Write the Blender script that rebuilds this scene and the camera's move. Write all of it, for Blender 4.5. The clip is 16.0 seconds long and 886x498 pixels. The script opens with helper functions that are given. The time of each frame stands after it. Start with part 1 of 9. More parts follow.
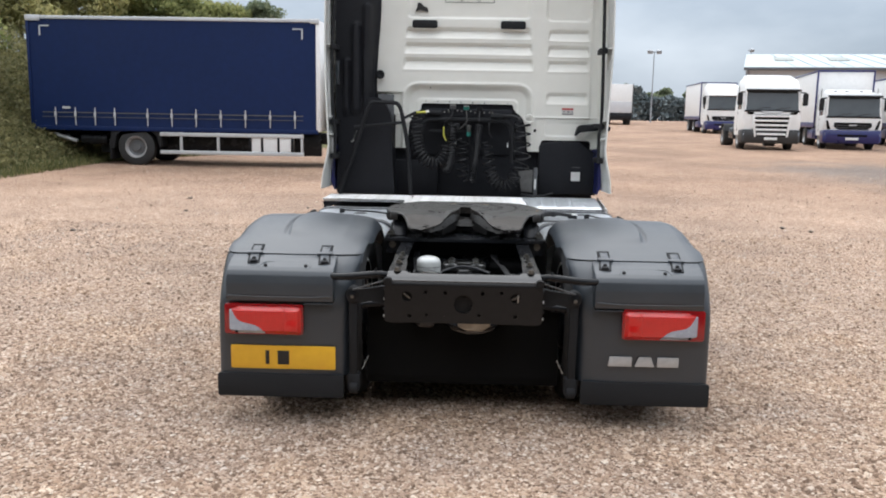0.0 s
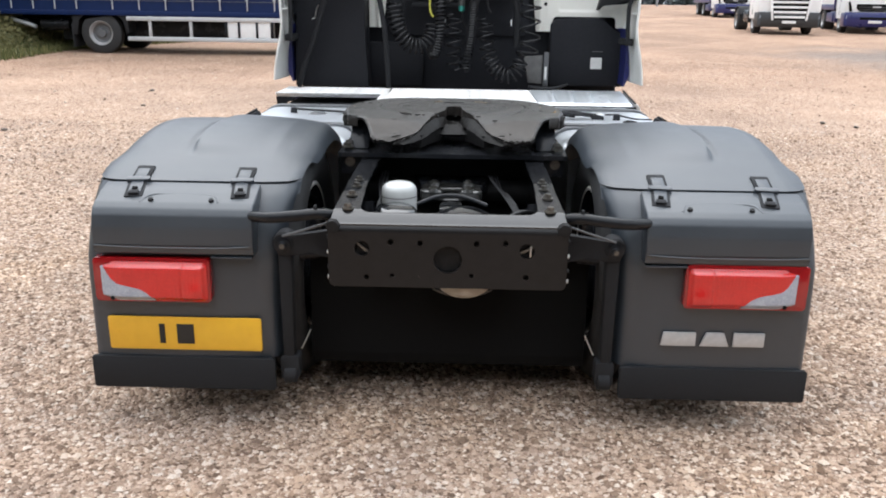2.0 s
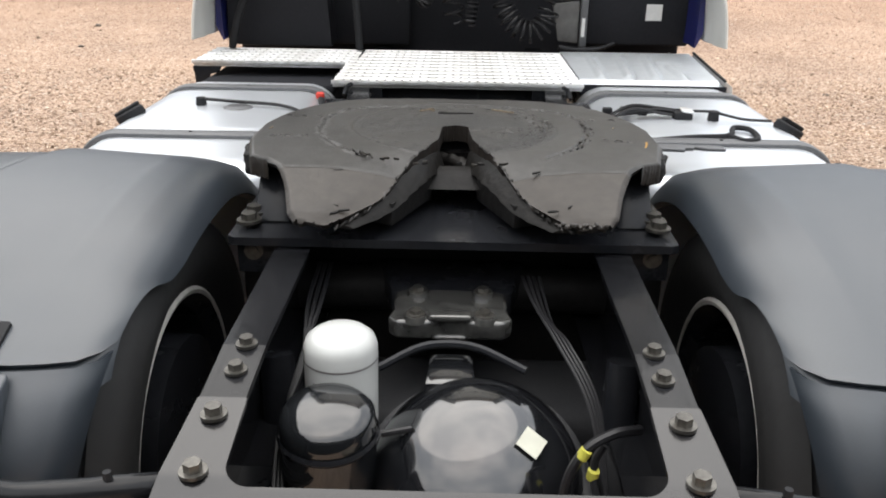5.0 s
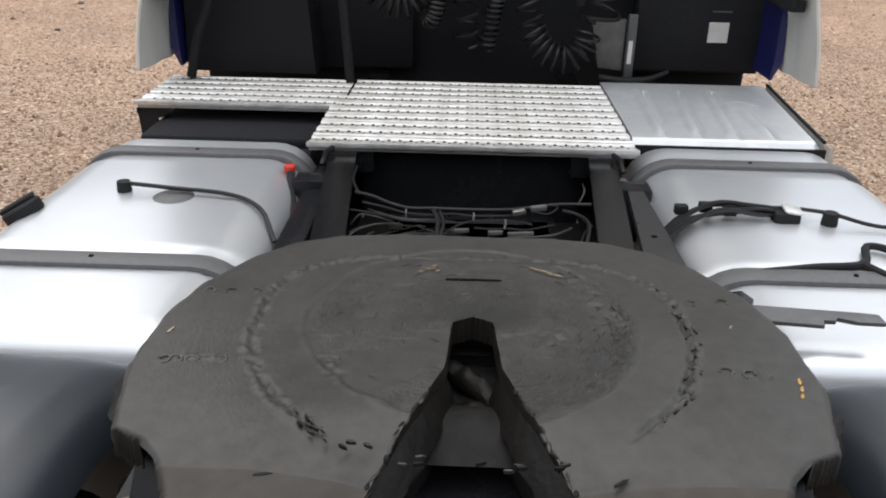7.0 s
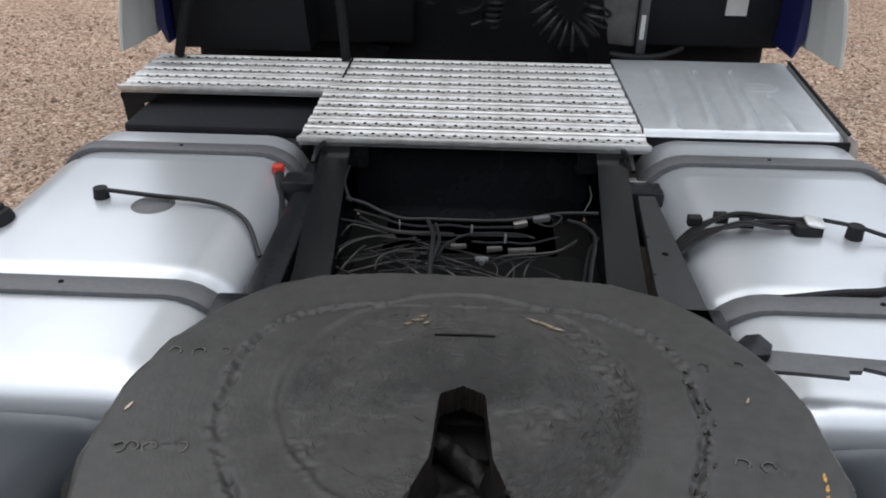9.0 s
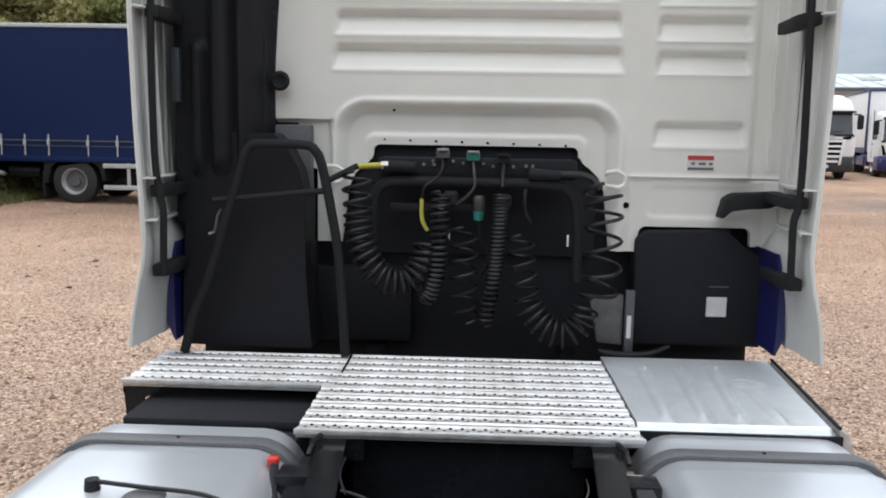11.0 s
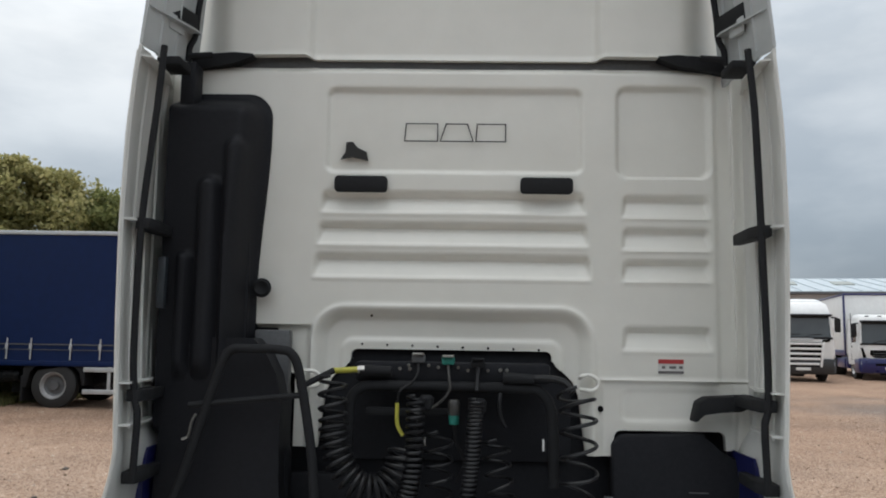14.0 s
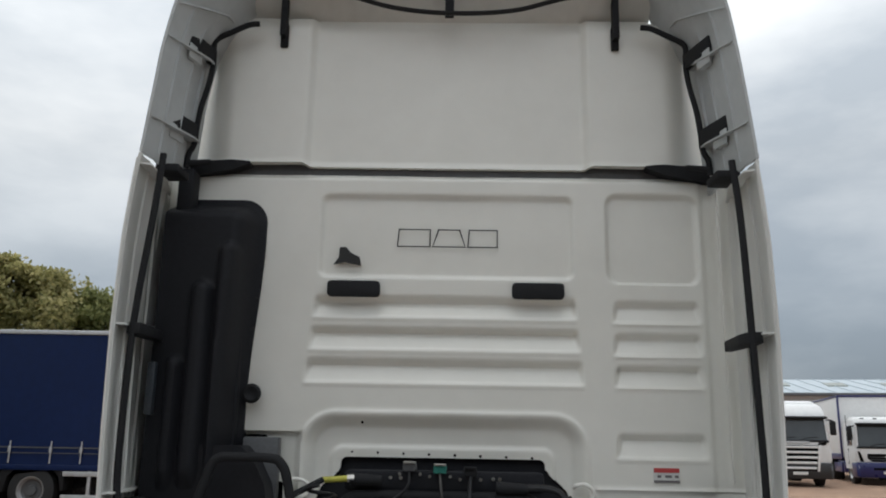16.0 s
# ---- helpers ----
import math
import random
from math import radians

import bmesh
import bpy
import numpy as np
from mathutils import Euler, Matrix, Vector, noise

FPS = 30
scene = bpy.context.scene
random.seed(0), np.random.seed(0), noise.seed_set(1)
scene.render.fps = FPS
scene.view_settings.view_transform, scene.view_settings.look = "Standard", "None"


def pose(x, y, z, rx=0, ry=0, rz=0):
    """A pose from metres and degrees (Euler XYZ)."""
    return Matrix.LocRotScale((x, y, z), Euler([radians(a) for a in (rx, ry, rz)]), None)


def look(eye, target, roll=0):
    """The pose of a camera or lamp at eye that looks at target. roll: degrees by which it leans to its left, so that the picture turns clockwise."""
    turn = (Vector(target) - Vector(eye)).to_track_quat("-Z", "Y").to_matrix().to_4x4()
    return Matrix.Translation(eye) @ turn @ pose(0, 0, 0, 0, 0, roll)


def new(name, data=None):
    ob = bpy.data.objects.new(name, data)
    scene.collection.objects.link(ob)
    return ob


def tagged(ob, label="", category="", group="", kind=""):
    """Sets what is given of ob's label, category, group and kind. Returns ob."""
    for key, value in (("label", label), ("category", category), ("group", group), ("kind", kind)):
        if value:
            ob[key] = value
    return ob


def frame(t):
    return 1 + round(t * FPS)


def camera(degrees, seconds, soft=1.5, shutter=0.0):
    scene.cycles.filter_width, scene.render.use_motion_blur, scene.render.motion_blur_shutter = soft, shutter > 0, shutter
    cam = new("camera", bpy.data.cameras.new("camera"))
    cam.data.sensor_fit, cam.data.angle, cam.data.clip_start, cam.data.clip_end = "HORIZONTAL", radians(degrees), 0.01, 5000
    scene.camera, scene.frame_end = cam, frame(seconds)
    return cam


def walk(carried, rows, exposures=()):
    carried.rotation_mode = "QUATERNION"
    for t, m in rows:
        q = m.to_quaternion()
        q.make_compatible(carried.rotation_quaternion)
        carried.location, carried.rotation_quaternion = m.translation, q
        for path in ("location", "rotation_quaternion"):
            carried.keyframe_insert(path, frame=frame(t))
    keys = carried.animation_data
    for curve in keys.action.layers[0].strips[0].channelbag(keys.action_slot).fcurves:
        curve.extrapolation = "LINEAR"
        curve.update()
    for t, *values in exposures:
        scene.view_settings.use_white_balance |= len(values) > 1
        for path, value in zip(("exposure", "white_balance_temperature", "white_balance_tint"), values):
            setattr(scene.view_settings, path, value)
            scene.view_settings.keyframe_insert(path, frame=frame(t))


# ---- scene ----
cam = camera(57.0, 16.0, soft=1.9)
PATH = [
    (0, (-0.006, 1.101, 1.596), (-0.056, 3.074, 1.273), 1.0),
    (0.5, (-0.025, 1.522, 1.548), (-0.075, 3.474, 1.116), 0.9),
    (1, (0.002, 1.855, 1.514), (-0.047, 3.787, 0.999), 0.9),
    (1.5, (0.048, 2.216, 1.499), (-0.002, 4.14, 0.955), 0.9),
    (2, (0.038, 2.485, 1.487), (-0.003, 4.398, 0.905), 0.8),
    (2.5, (0.071, 2.765, 1.472), (0.044, 4.648, 0.8), 0.9),
    (3, (0.105, 3.025, 1.475), (0.079, 4.892, 0.759), 0.8),
    (3.5, (0.05, 3.361, 1.482), (0.026, 5.215, 0.732), 0.8),
    (4, (0.031, 3.634, 1.494), (0.003, 5.488, 0.744), 0.8),
    (4.5, (0.034, 3.949, 1.508), (0.004, 5.802, 0.754), 0.7),
    (5, (0.005, 4.204, 1.511), (-0.024, 6.055, 0.755), 0.9),
    (5.2, (-0.022, 4.318, 1.525), (-0.045, 6.165, 0.758), 1.0),
    (7.3, (-0.016, 5.18, 1.669), (-0.073, 6.975, 0.788), 1.0),
    (7.5, (0.008, 5.228, 1.682), (-0.053, 7.006, 0.767), 0.9),
    (8, (0.036, 5.293, 1.71), (-0.026, 7.035, 0.73), 0.8),
    (8.5, (0.021, 5.295, 1.74), (-0.045, 7.016, 0.722), 0.8),
    (9, (0.005, 5.285, 1.743), (-0.064, 7.036, 0.779), 0.8),
    (9.5, (-0.008, 5.263, 1.739), (-0.081, 7.126, 1.015), 0.9),
    (10, (-0.011, 5.247, 1.731), (-0.087, 7.168, 1.177), 0.9),
    (10.2, (-0.008, 5.243, 1.734), (-0.087, 7.181, 1.244), 0.9),
    (12.5, (0.024, 5.185, 1.739), (-0.039, 7.184, 1.738), 0.9),
    (13, (0.034, 5.179, 1.737), (-0.026, 7.176, 1.816), 0.9),
    (13.5, (0.044, 5.169, 1.743), (-0.009, 7.162, 1.901), 0.9),
    (14, (0.047, 5.154, 1.745), (-0.003, 7.142, 1.966), 0.9),
    (14.5, (0.044, 5.147, 1.752), (0.0, 7.125, 2.042), 1.0),
    (15, (0.037, 5.137, 1.759), (0.0, 7.105, 2.108), 1.0),
    (15.5, (0.037, 5.127, 1.761), (0.004, 7.084, 2.173), 1.0),
    (16, (0.04, 5.136, 1.767), (0.01, 7.082, 2.227), 1.0),
]
EXPOSURES = [(0.0, 0.5, 6440, 10), (0.7, 0.63, 6590, 11), (1.5, 0.78, 6480, 10), (2.5, 0.88, 6300, 10), (3.5, 1.0, 6450, 10), (4.5, 1.04, 6680, 10), (5.0, 0.8, 6900, 11), (7.5, 0.14, 6830, 12), (9.0, -0.10, 6530, 11), (10.2, 0.20, 6500, 11), (12.5, 0.44, 6500, 9), (14.0, -0.12, 6530, 8), (14.6, -0.29, 6540, 8), (15.4, -0.32, 6540, 8), (16.0, -0.29, 6530, 8)]
walk(cam, [(t, look(eye, target, roll)) for t, eye, target, roll in PATH], EXPOSURES)

# ==== build ====
# World, sun and exposure
world = bpy.data.worlds.new("sky")
scene.world = world
world.use_nodes = True
wn, wl = world.node_tree.nodes, world.node_tree.links
wn.clear()
w_out = wn.new("ShaderNodeOutputWorld")
w_bg = wn.new("ShaderNodeBackground")
w_bg.inputs["Strength"].default_value = 0.155
w_sky = wn.new("ShaderNodeTexSky")
w_sky.sky_type = 'NISHITA'
w_sky.sun_disc = False
w_sky.sun_elevation = radians(72)
w_sky.sun_rotation = radians(200)
w_sky.air_density = 1.2
w_sky.dust_density = 3.0
w_tc = wn.new("ShaderNodeTexCoord")
w_map = wn.new("ShaderNodeMapping")
w_map.inputs["Scale"].default_value = (1.0, 1.0, 2.6)
w_map.inputs["Location"].default_value = (0.35, 0.2, 0.1)
w_noise = wn.new("ShaderNodeTexNoise")
w_noise.inputs["Scale"].default_value = 2.1
w_noise.inputs["Detail"].default_value = 7.0
w_noise.inputs["Roughness"].default_value = 0.52
w_ramp = wn.new("ShaderNodeValToRGB")
w_ramp.color_ramp.elements[0].position = 0.41
w_ramp.color_ramp.elements[0].color = (0.50, 0.545, 0.60, 1)
w_ramp.color_ramp.elements[1].position = 0.66
w_ramp.color_ramp.elements[1].color = (0.86, 0.88, 0.905, 1)
w_scale = wn.new("ShaderNodeVectorMath")
w_scale.operation = 'SCALE'
w_mix = wn.new("ShaderNodeMix")
w_mix.data_type = 'RGBA'
w_mix.inputs["Factor"].default_value = 0.9
wl.new(w_tc.outputs["Generated"], w_map.inputs["Vector"])
wl.new(w_map.outputs["Vector"], w_noise.inputs["Vector"])
w_sep = wn.new("ShaderNodeSeparateXYZ")
w_drift = wn.new("ShaderNodeMath")
w_drift.operation = 'MULTIPLY_ADD'
w_drift.inputs[1].default_value = -0.010
wl.new(w_sep.outputs["X"], w_drift.inputs[0])
wl.new(w_noise.outputs["Fac"], w_drift.inputs[2])
wl.new(w_drift.outputs["Value"], w_ramp.inputs["Fac"])
w_rise = wn.new("ShaderNodeValToRGB")
w_rise.color_ramp.elements[0].position = 0.0
w_rise.color_ramp.elements[0].color = (0.19, 0.19, 0.19, 1)
w_rise.color_ramp.elements[1].position = 1.0
w_rise.color_ramp.elements[1].color = (1, 1, 1, 1)
w_mid = w_rise.color_ramp.elements.new(0.42)
w_mid.color = (0.58, 0.58, 0.58, 1)
w_lift = wn.new("ShaderNodeMath")
w_lift.operation = 'MULTIPLY'
w_lift.inputs[1].default_value = 17.0
wl.new(w_tc.outputs["Generated"], w_sep.inputs["Vector"])
wl.new(w_sep.outputs["Z"], w_rise.inputs["Fac"])
wl.new(w_rise.outputs["Color"], w_lift.inputs[0])
wl.new(w_lift.outputs["Value"], w_scale.inputs["Scale"])
w_tint = wn.new("ShaderNodeValToRGB")
w_tint.color_ramp.elements[0].color = (0.87, 0.97, 1.09, 1)
w_tint.color_ramp.elements[1].position = 0.32
w_tint.color_ramp.elements[1].color = (1, 1, 1, 1)
w_hue = wn.new("ShaderNodeVectorMath")
w_hue.operation = 'MULTIPLY'
wl.new(w_sep.outputs["Z"], w_tint.inputs["Fac"])
wl.new(w_ramp.outputs["Color"], w_hue.inputs[0])
wl.new(w_tint.outputs["Color"], w_hue.inputs[1])
wl.new(w_hue.outputs["Vector"], w_scale.inputs[0])
wl.new(w_sky.outputs["Color"], w_mix.inputs["A"])
wl.new(w_scale.outputs["Vector"], w_mix.inputs["B"])
wl.new(w_mix.outputs["Result"], w_bg.inputs["Color"])
wl.new(w_bg.outputs["Background"], w_out.inputs["Surface"])

sun = new("sun", bpy.data.lights.new("sun", 'SUN'))
sun.data.energy = 1.2
sun.data.angle = radians(75)
sun.data.color = (1.0, 0.97, 0.93)
sun.matrix_basis = look((-2, 10.0, 15), (0, 5, 0))


# Materials
def mat(name, a, b=None, rough=0.5, metal=0.0, grain=60.0, stain=3.0, bump=0.0, bump_scale=None, coat=0.0,
        spread=0.12, stretch=(1, 1, 1), spec=0.5, stains=0.5):
    """A painted, moulded or weathered surface: grain and stains at two scales, roughness that follows them, fine relief."""
    m = bpy.data.materials.new(name)
    m.use_nodes = True
    nt = m.node_tree
    n, l = nt.nodes, nt.links
    p = n["Principled BSDF"]
    b = b or tuple(c * (1 - spread) for c in a)
    tc = n.new("ShaderNodeTexCoord")
    mp = n.new("ShaderNodeMapping")
    mp.inputs["Scale"].default_value = stretch
    n1 = n.new("ShaderNodeTexNoise")
    n1.inputs["Scale"].default_value = grain
    n1.inputs["Detail"].default_value = 4
    n2 = n.new("ShaderNodeTexNoise")
    n2.inputs["Scale"].default_value = stain
    n2.inputs["Detail"].default_value = 6
    n2.inputs["Roughness"].default_value = 0.65
    mixf = n.new("ShaderNodeMix")
    mixf.inputs["Factor"].default_value = stains
    ramp = n.new("ShaderNodeValToRGB")
    ramp.color_ramp.elements[0].position, ramp.color_ramp.elements[1].position = 0.35, 0.65
    ramp.color_ramp.elements[0].color = (*b, 1)
    ramp.color_ramp.elements[1].color = (*a, 1)
    l.new(tc.outputs["Object"], mp.inputs["Vector"])
    l.new(mp.outputs["Vector"], n1.inputs["Vector"])
    l.new(mp.outputs["Vector"], n2.inputs["Vector"])
    l.new(n1.outputs["Fac"], mixf.inputs["A"])
    l.new(n2.outputs["Fac"], mixf.inputs["B"])
    l.new(mixf.outputs["Result"], ramp.inputs["Fac"])
    l.new(ramp.outputs["Color"], p.inputs["Base Color"])
    rr = n.new("ShaderNodeMapRange")
    rr.inputs["To Min"].default_value = max(0.02, rough - 0.1)
    rr.inputs["To Max"].default_value = min(1.0, rough + 0.12)
    l.new(n2.outputs["Fac"], rr.inputs["Value"])
    l.new(rr.outputs["Result"], p.inputs["Roughness"])
    p.inputs["Metallic"].default_value = metal
    p.inputs["Coat Weight"].default_value = coat
    p.inputs["Coat Roughness"].default_value = 0.08
    p.inputs["Specular IOR Level"].default_value = spec
    if bump:
        n3 = n.new("ShaderNodeTexNoise")
        n3.inputs["Scale"].default_value = bump_scale or grain
        n3.inputs["Detail"].default_value = 5
        bp = n.new("ShaderNodeBump")
        bp.inputs["Strength"].default_value = bump
        bp.inputs["Distance"].default_value = 0.01
        l.new(mp.outputs["Vector"], n3.inputs["Vector"])
        l.new(n3.outputs["Fac"], bp.inputs["Height"])
        l.new(bp.outputs["Normal"], p.inputs["Normal"])
    return m


def speckled(name, stops, scale, bump, rough=0.9, far=0.22, damp=None, earth=None):
    """Loose stones: every cell a stone of its own tone, with patches of dust over a few metres."""
    m = bpy.data.materials.new(name)
    m.use_nodes = True
    n, l = m.node_tree.nodes, m.node_tree.links
    p = n["Principled BSDF"]
    p.inputs["Roughness"].default_value = rough
    p.inputs["Specular IOR Level"].default_value = 0.25
    tc = n.new("ShaderNodeTexCoord")
    vo = n.new("ShaderNodeTexVoronoi")
    vo.inputs["Scale"].default_value = scale
    sep = n.new("ShaderNodeSeparateColor")
    ramp = n.new("ShaderNodeValToRGB")
    ramp.color_ramp.interpolation = 'LINEAR'
    while len(ramp.color_ramp.elements) < len(stops):
        ramp.color_ramp.elements.new(0.5)
    for e, (pos, col) in zip(ramp.color_ramp.elements, stops):
        e.position, e.color = pos, (*col, 1)
    big = n.new("ShaderNodeTexNoise")
    big.inputs["Scale"].default_value = far
    big.inputs["Detail"].default_value = 8
    big.inputs["Roughness"].default_value = 0.7
    tone = n.new("ShaderNodeValToRGB")
    tone.color_ramp.elements[0].position, tone.color_ramp.elements[1].position = 0.38, 0.66
    tone.color_ramp.elements[0].color = (0.70, 0.645, 0.61, 1)
    tone.color_ramp.elements[1].color = (1.10, 1.02, 0.95, 1)
    mul = n.new("ShaderNodeMix")
    mul.data_type, mul.blend_type = 'RGBA', 'MULTIPLY'
    mul.inputs["Factor"].default_value = 1.0
    l.new(tc.outputs["Object"], vo.inputs["Vector"])
    l.new(tc.outputs["Object"], big.inputs["Vector"])
    l.new(vo.outputs["Color"], sep.inputs["Color"])
    l.new(sep.outputs["Red"], ramp.inputs["Fac"])
    l.new(big.outputs["Fac"], tone.inputs["Fac"])
    l.new(ramp.outputs["Color"], mul.inputs["A"])
    l.new(tone.outputs["Color"], mul.inputs["B"])
    l.new(mul.outputs["Result"], p.inputs["Base Color"])
    if damp:
        # a damp stretch of the yard, ragged by noise
        mp = n.new("ShaderNodeMapping")
        mp.vector_type = 'TEXTURE'
        mp.inputs["Location"].default_value = damp[0]
        mp.inputs["Scale"].default_value = damp[1]
        ln = n.new("ShaderNodeVectorMath")
        ln.operation = 'LENGTH'
        rag = n.new("ShaderNodeTexNoise")
        rag.inputs["Scale"].default_value = 0.45
        rag.inputs["Detail"].default_value = 9
        rag.inputs["Roughness"].default_value = 0.7
        add = n.new("ShaderNodeMath")
        add.operation = 'MULTIPLY_ADD'
        add.inputs[1].default_value = 1.6
        fac = n.new("ShaderNodeMapRange")
        fac.inputs["From Min"].default_value, fac.inputs["From Max"].default_value = 1.3, 2.0
        fac.inputs["To Min"].default_value, fac.inputs["To Max"].default_value = 1.0, 0.0
        wet = n.new("ShaderNodeMix")
        wet.data_type, wet.blend_type = 'RGBA', 'MULTIPLY'
        wet.inputs["B"].default_value = (0.52, 0.56, 0.60, 1)
        rgh = n.new("ShaderNodeMapRange")
        rgh.inputs["To Min"].default_value, rgh.inputs["To Max"].default_value = rough, 0.5
        l.new(tc.outputs["Object"], mp.inputs["Vector"])
        l.new(tc.outputs["Object"], rag.inputs["Vector"])
        l.new(mp.outputs["Vector"], ln.inputs[0])
        l.new(rag.outputs["Fac"], add.inputs[0])
        l.new(ln.outputs["Value"], add.inputs[2])
        l.new(add.outputs["Value"], fac.inputs["Value"])
        l.new(fac.outputs["Result"], wet.inputs["Factor"])
        l.new(fac.outputs["Result"], rgh.inputs["Value"])
        l.new(mul.outputs["Result"], wet.inputs["A"])
        l.new(wet.outputs["Result"], p.inputs["Base Color"])
        l.new(rgh.outputs["Result"], p.inputs["Roughness"])
    if earth:
        # red earth comes through the stones farther up the yard
        sy = n.new("ShaderNodeSeparateXYZ")
        wander = n.new("ShaderNodeTexNoise")
        wander.inputs["Scale"].default_value = 0.3
        wander.inputs["Detail"].default_value = 6
        shift = n.new("ShaderNodeMath")
        shift.operation = 'MULTIPLY_ADD'
        shift.inputs[1].default_value = 9.0
        grow = n.new("ShaderNodeMapRange")
        grow.inputs["From Min"].default_value, grow.inputs["From Max"].default_value = earth[0] + 4.5, earth[1] + 4.5
        red = n.new("ShaderNodeMix")
        red.data_type, red.blend_type = 'RGBA', 'MULTIPLY'
        red.inputs["B"].default_value = (*earth[2], 1)
        l.new(tc.outputs["Object"], sy.inputs["Vector"])
        l.new(tc.outputs["Object"], wander.inputs["Vector"])
        l.new(wander.outputs["Fac"], shift.inputs[0])
        l.new(sy.outputs["Y"], shift.inputs[2])
        l.new(shift.outputs["Value"], grow.inputs["Value"])
        l.new(grow.outputs["Result"], red.inputs["Factor"])
        l.new(p.inputs["Base Color"].links[0].from_socket, red.inputs["A"])
        l.new(red.outputs["Result"], p.inputs["Base Color"])
    bp = n.new("ShaderNodeBump")
    bp.inputs["Strength"].default_value = bump
    bp.inputs["Distance"].default_value = 0.012
    inv = n.new("ShaderNodeMath")
    inv.operation = 'SUBTRACT'
    inv.inputs[0].default_value = 1.0
    l.new(vo.outputs["Distance"], inv.inputs[1])
    l.new(inv.outputs["Value"], bp.inputs["Height"])
    l.new(bp.outputs["Normal"], p.inputs["Normal"])
    return m


def island(name, stops, rough=0.7, transl=0.0, patches=0.0):
    """Loose small pieces in one mesh, each of its own tone."""
    m = bpy.data.materials.new(name)
    m.use_nodes = True
    n, l = m.node_tree.nodes, m.node_tree.links
    p = n["Principled BSDF"]
    geo = n.new("ShaderNodeNewGeometry")
    ramp = n.new("ShaderNodeValToRGB")
    while len(ramp.color_ramp.elements) < len(stops):
        ramp.color_ramp.elements.new(0.5)
    for e, (pos, col) in zip(ramp.color_ramp.elements, stops):
        e.position, e.color = pos, (*col, 1)
    l.new(geo.outputs["Random Per Island"], ramp.inputs["Fac"])
    l.new(ramp.outputs["Color"], p.inputs["Base Color"])
    if patches:
        tc = n.new("ShaderNodeTexCoord")
        big = n.new("ShaderNodeTexNoise")
        big.inputs["Scale"].default_value = patches
        big.inputs["Detail"].default_value = 8
        big.inputs["Roughness"].default_value = 0.7
        tone = n.new("ShaderNodeValToRGB")
        tone.color_ramp.elements[0].position, tone.color_ramp.elements[1].position = 0.38, 0.66
        tone.color_ramp.elements[0].color = (0.78, 0.76, 0.76, 1)
        tone.color_ramp.elements[1].color = (1.10, 1.0, 0.88, 1)
        mul = n.new("ShaderNodeMix")
        mul.data_type, mul.blend_type = 'RGBA', 'MULTIPLY'
        mul.inputs["Factor"].default_value = 1.0
        l.new(tc.outputs["Object"], big.inputs["Vector"])
        l.new(big.outputs["Fac"], tone.inputs["Fac"])
        l.new(ramp.outputs["Color"], mul.inputs["A"])
        l.new(tone.outputs["Color"], mul.inputs["B"])
        l.new(mul.outputs["Result"], p.inputs["Base Color"])
    p.inputs["Roughness"].default_value = rough
    p.inputs["Specular IOR Level"].default_value = 0.3
    if transl:
        tr = n.new("ShaderNodeBsdfTranslucent")
        mx = n.new("ShaderNodeMixShader")
        mx.inputs["Fac"].default_value = transl
        l.new(ramp.outputs["Color"], tr.inputs["Color"])
        l.new(p.outputs["BSDF"], mx.inputs[1])
        l.new(tr.outputs["BSDF"], mx.inputs[2])
        l.new(mx.outputs["Shader"], n["Material Output"].inputs["Surface"])
    return m


STONE_STOPS = [(0.0, (0.155, 0.108, 0.080)), (0.25, (0.32, 0.235, 0.180)), (0.5, (0.445, 0.342, 0.268)), (0.78, (0.545, 0.440, 0.360)), (1.0, (0.69, 0.615, 0.54))]
M_GRAVEL = speckled("gravel", STONE_STOPS, 62, 1.0, damp=((13.0, 24.0, 0), (4.6, 6.0, 3)), earth=(8.0, 20.0, (0.85, 0.76, 0.70)))
# For the unseen wall behind the camera, dark so it returns little light.
M_SKYBLOCK = mat("unseen_dark_sheet", (0.05, 0.055, 0.05), (0.035, 0.04, 0.036), rough=0.7, grain=4, stain=0.6)
M_PEBBLE = island("pebble_stone", STONE_STOPS, 0.85, patches=0.9)
M_WHITE = mat("white_cab_paint", (0.82, 0.805, 0.745), (0.765, 0.75, 0.69), rough=0.3, grain=9, stain=1.7, coat=0.25, bump=0.015, bump_scale=140, stains=0.7)
M_FAIR = mat("white_fairing_plastic", (0.72, 0.72, 0.69), (0.58, 0.575, 0.54), rough=0.45, grain=14, stain=2.2, stains=0.8, stretch=(1, 1, 0.35))
# White fairing plastic greyed: the deflector's shade is put into the colour.
M_FAIR_SHADE = mat("shaded_fairing_plastic", (0.50, 0.52, 0.52), (0.42, 0.44, 0.44), rough=0.5, grain=14, stain=2)
M_PLASTIC = mat("dark_grey_moulded_plastic", (0.0285, 0.0360, 0.0455), (0.0213, 0.0274, 0.0352), rough=0.40, spec=0.85, grain=420, stain=4, bump=0.03, bump_scale=900, stains=0.6)
M_BLACK = mat("black_chassis_paint", (0.0165, 0.0175, 0.0205), (0.011, 0.0118, 0.0140), rough=0.25, grain=45, stain=5, bump=0.03, bump_scale=160, spec=0.2)
M_GLOSS = mat("wet_black_paint", (0.009, 0.0095, 0.011), (0.005, 0.0055, 0.0065), rough=0.08, grain=30, stain=6, bump=0.03, bump_scale=9, coat=1.0, spec=0.6)
M_GLOSS.node_tree.nodes["Principled BSDF"].inputs["Coat Roughness"].default_value = 0.03
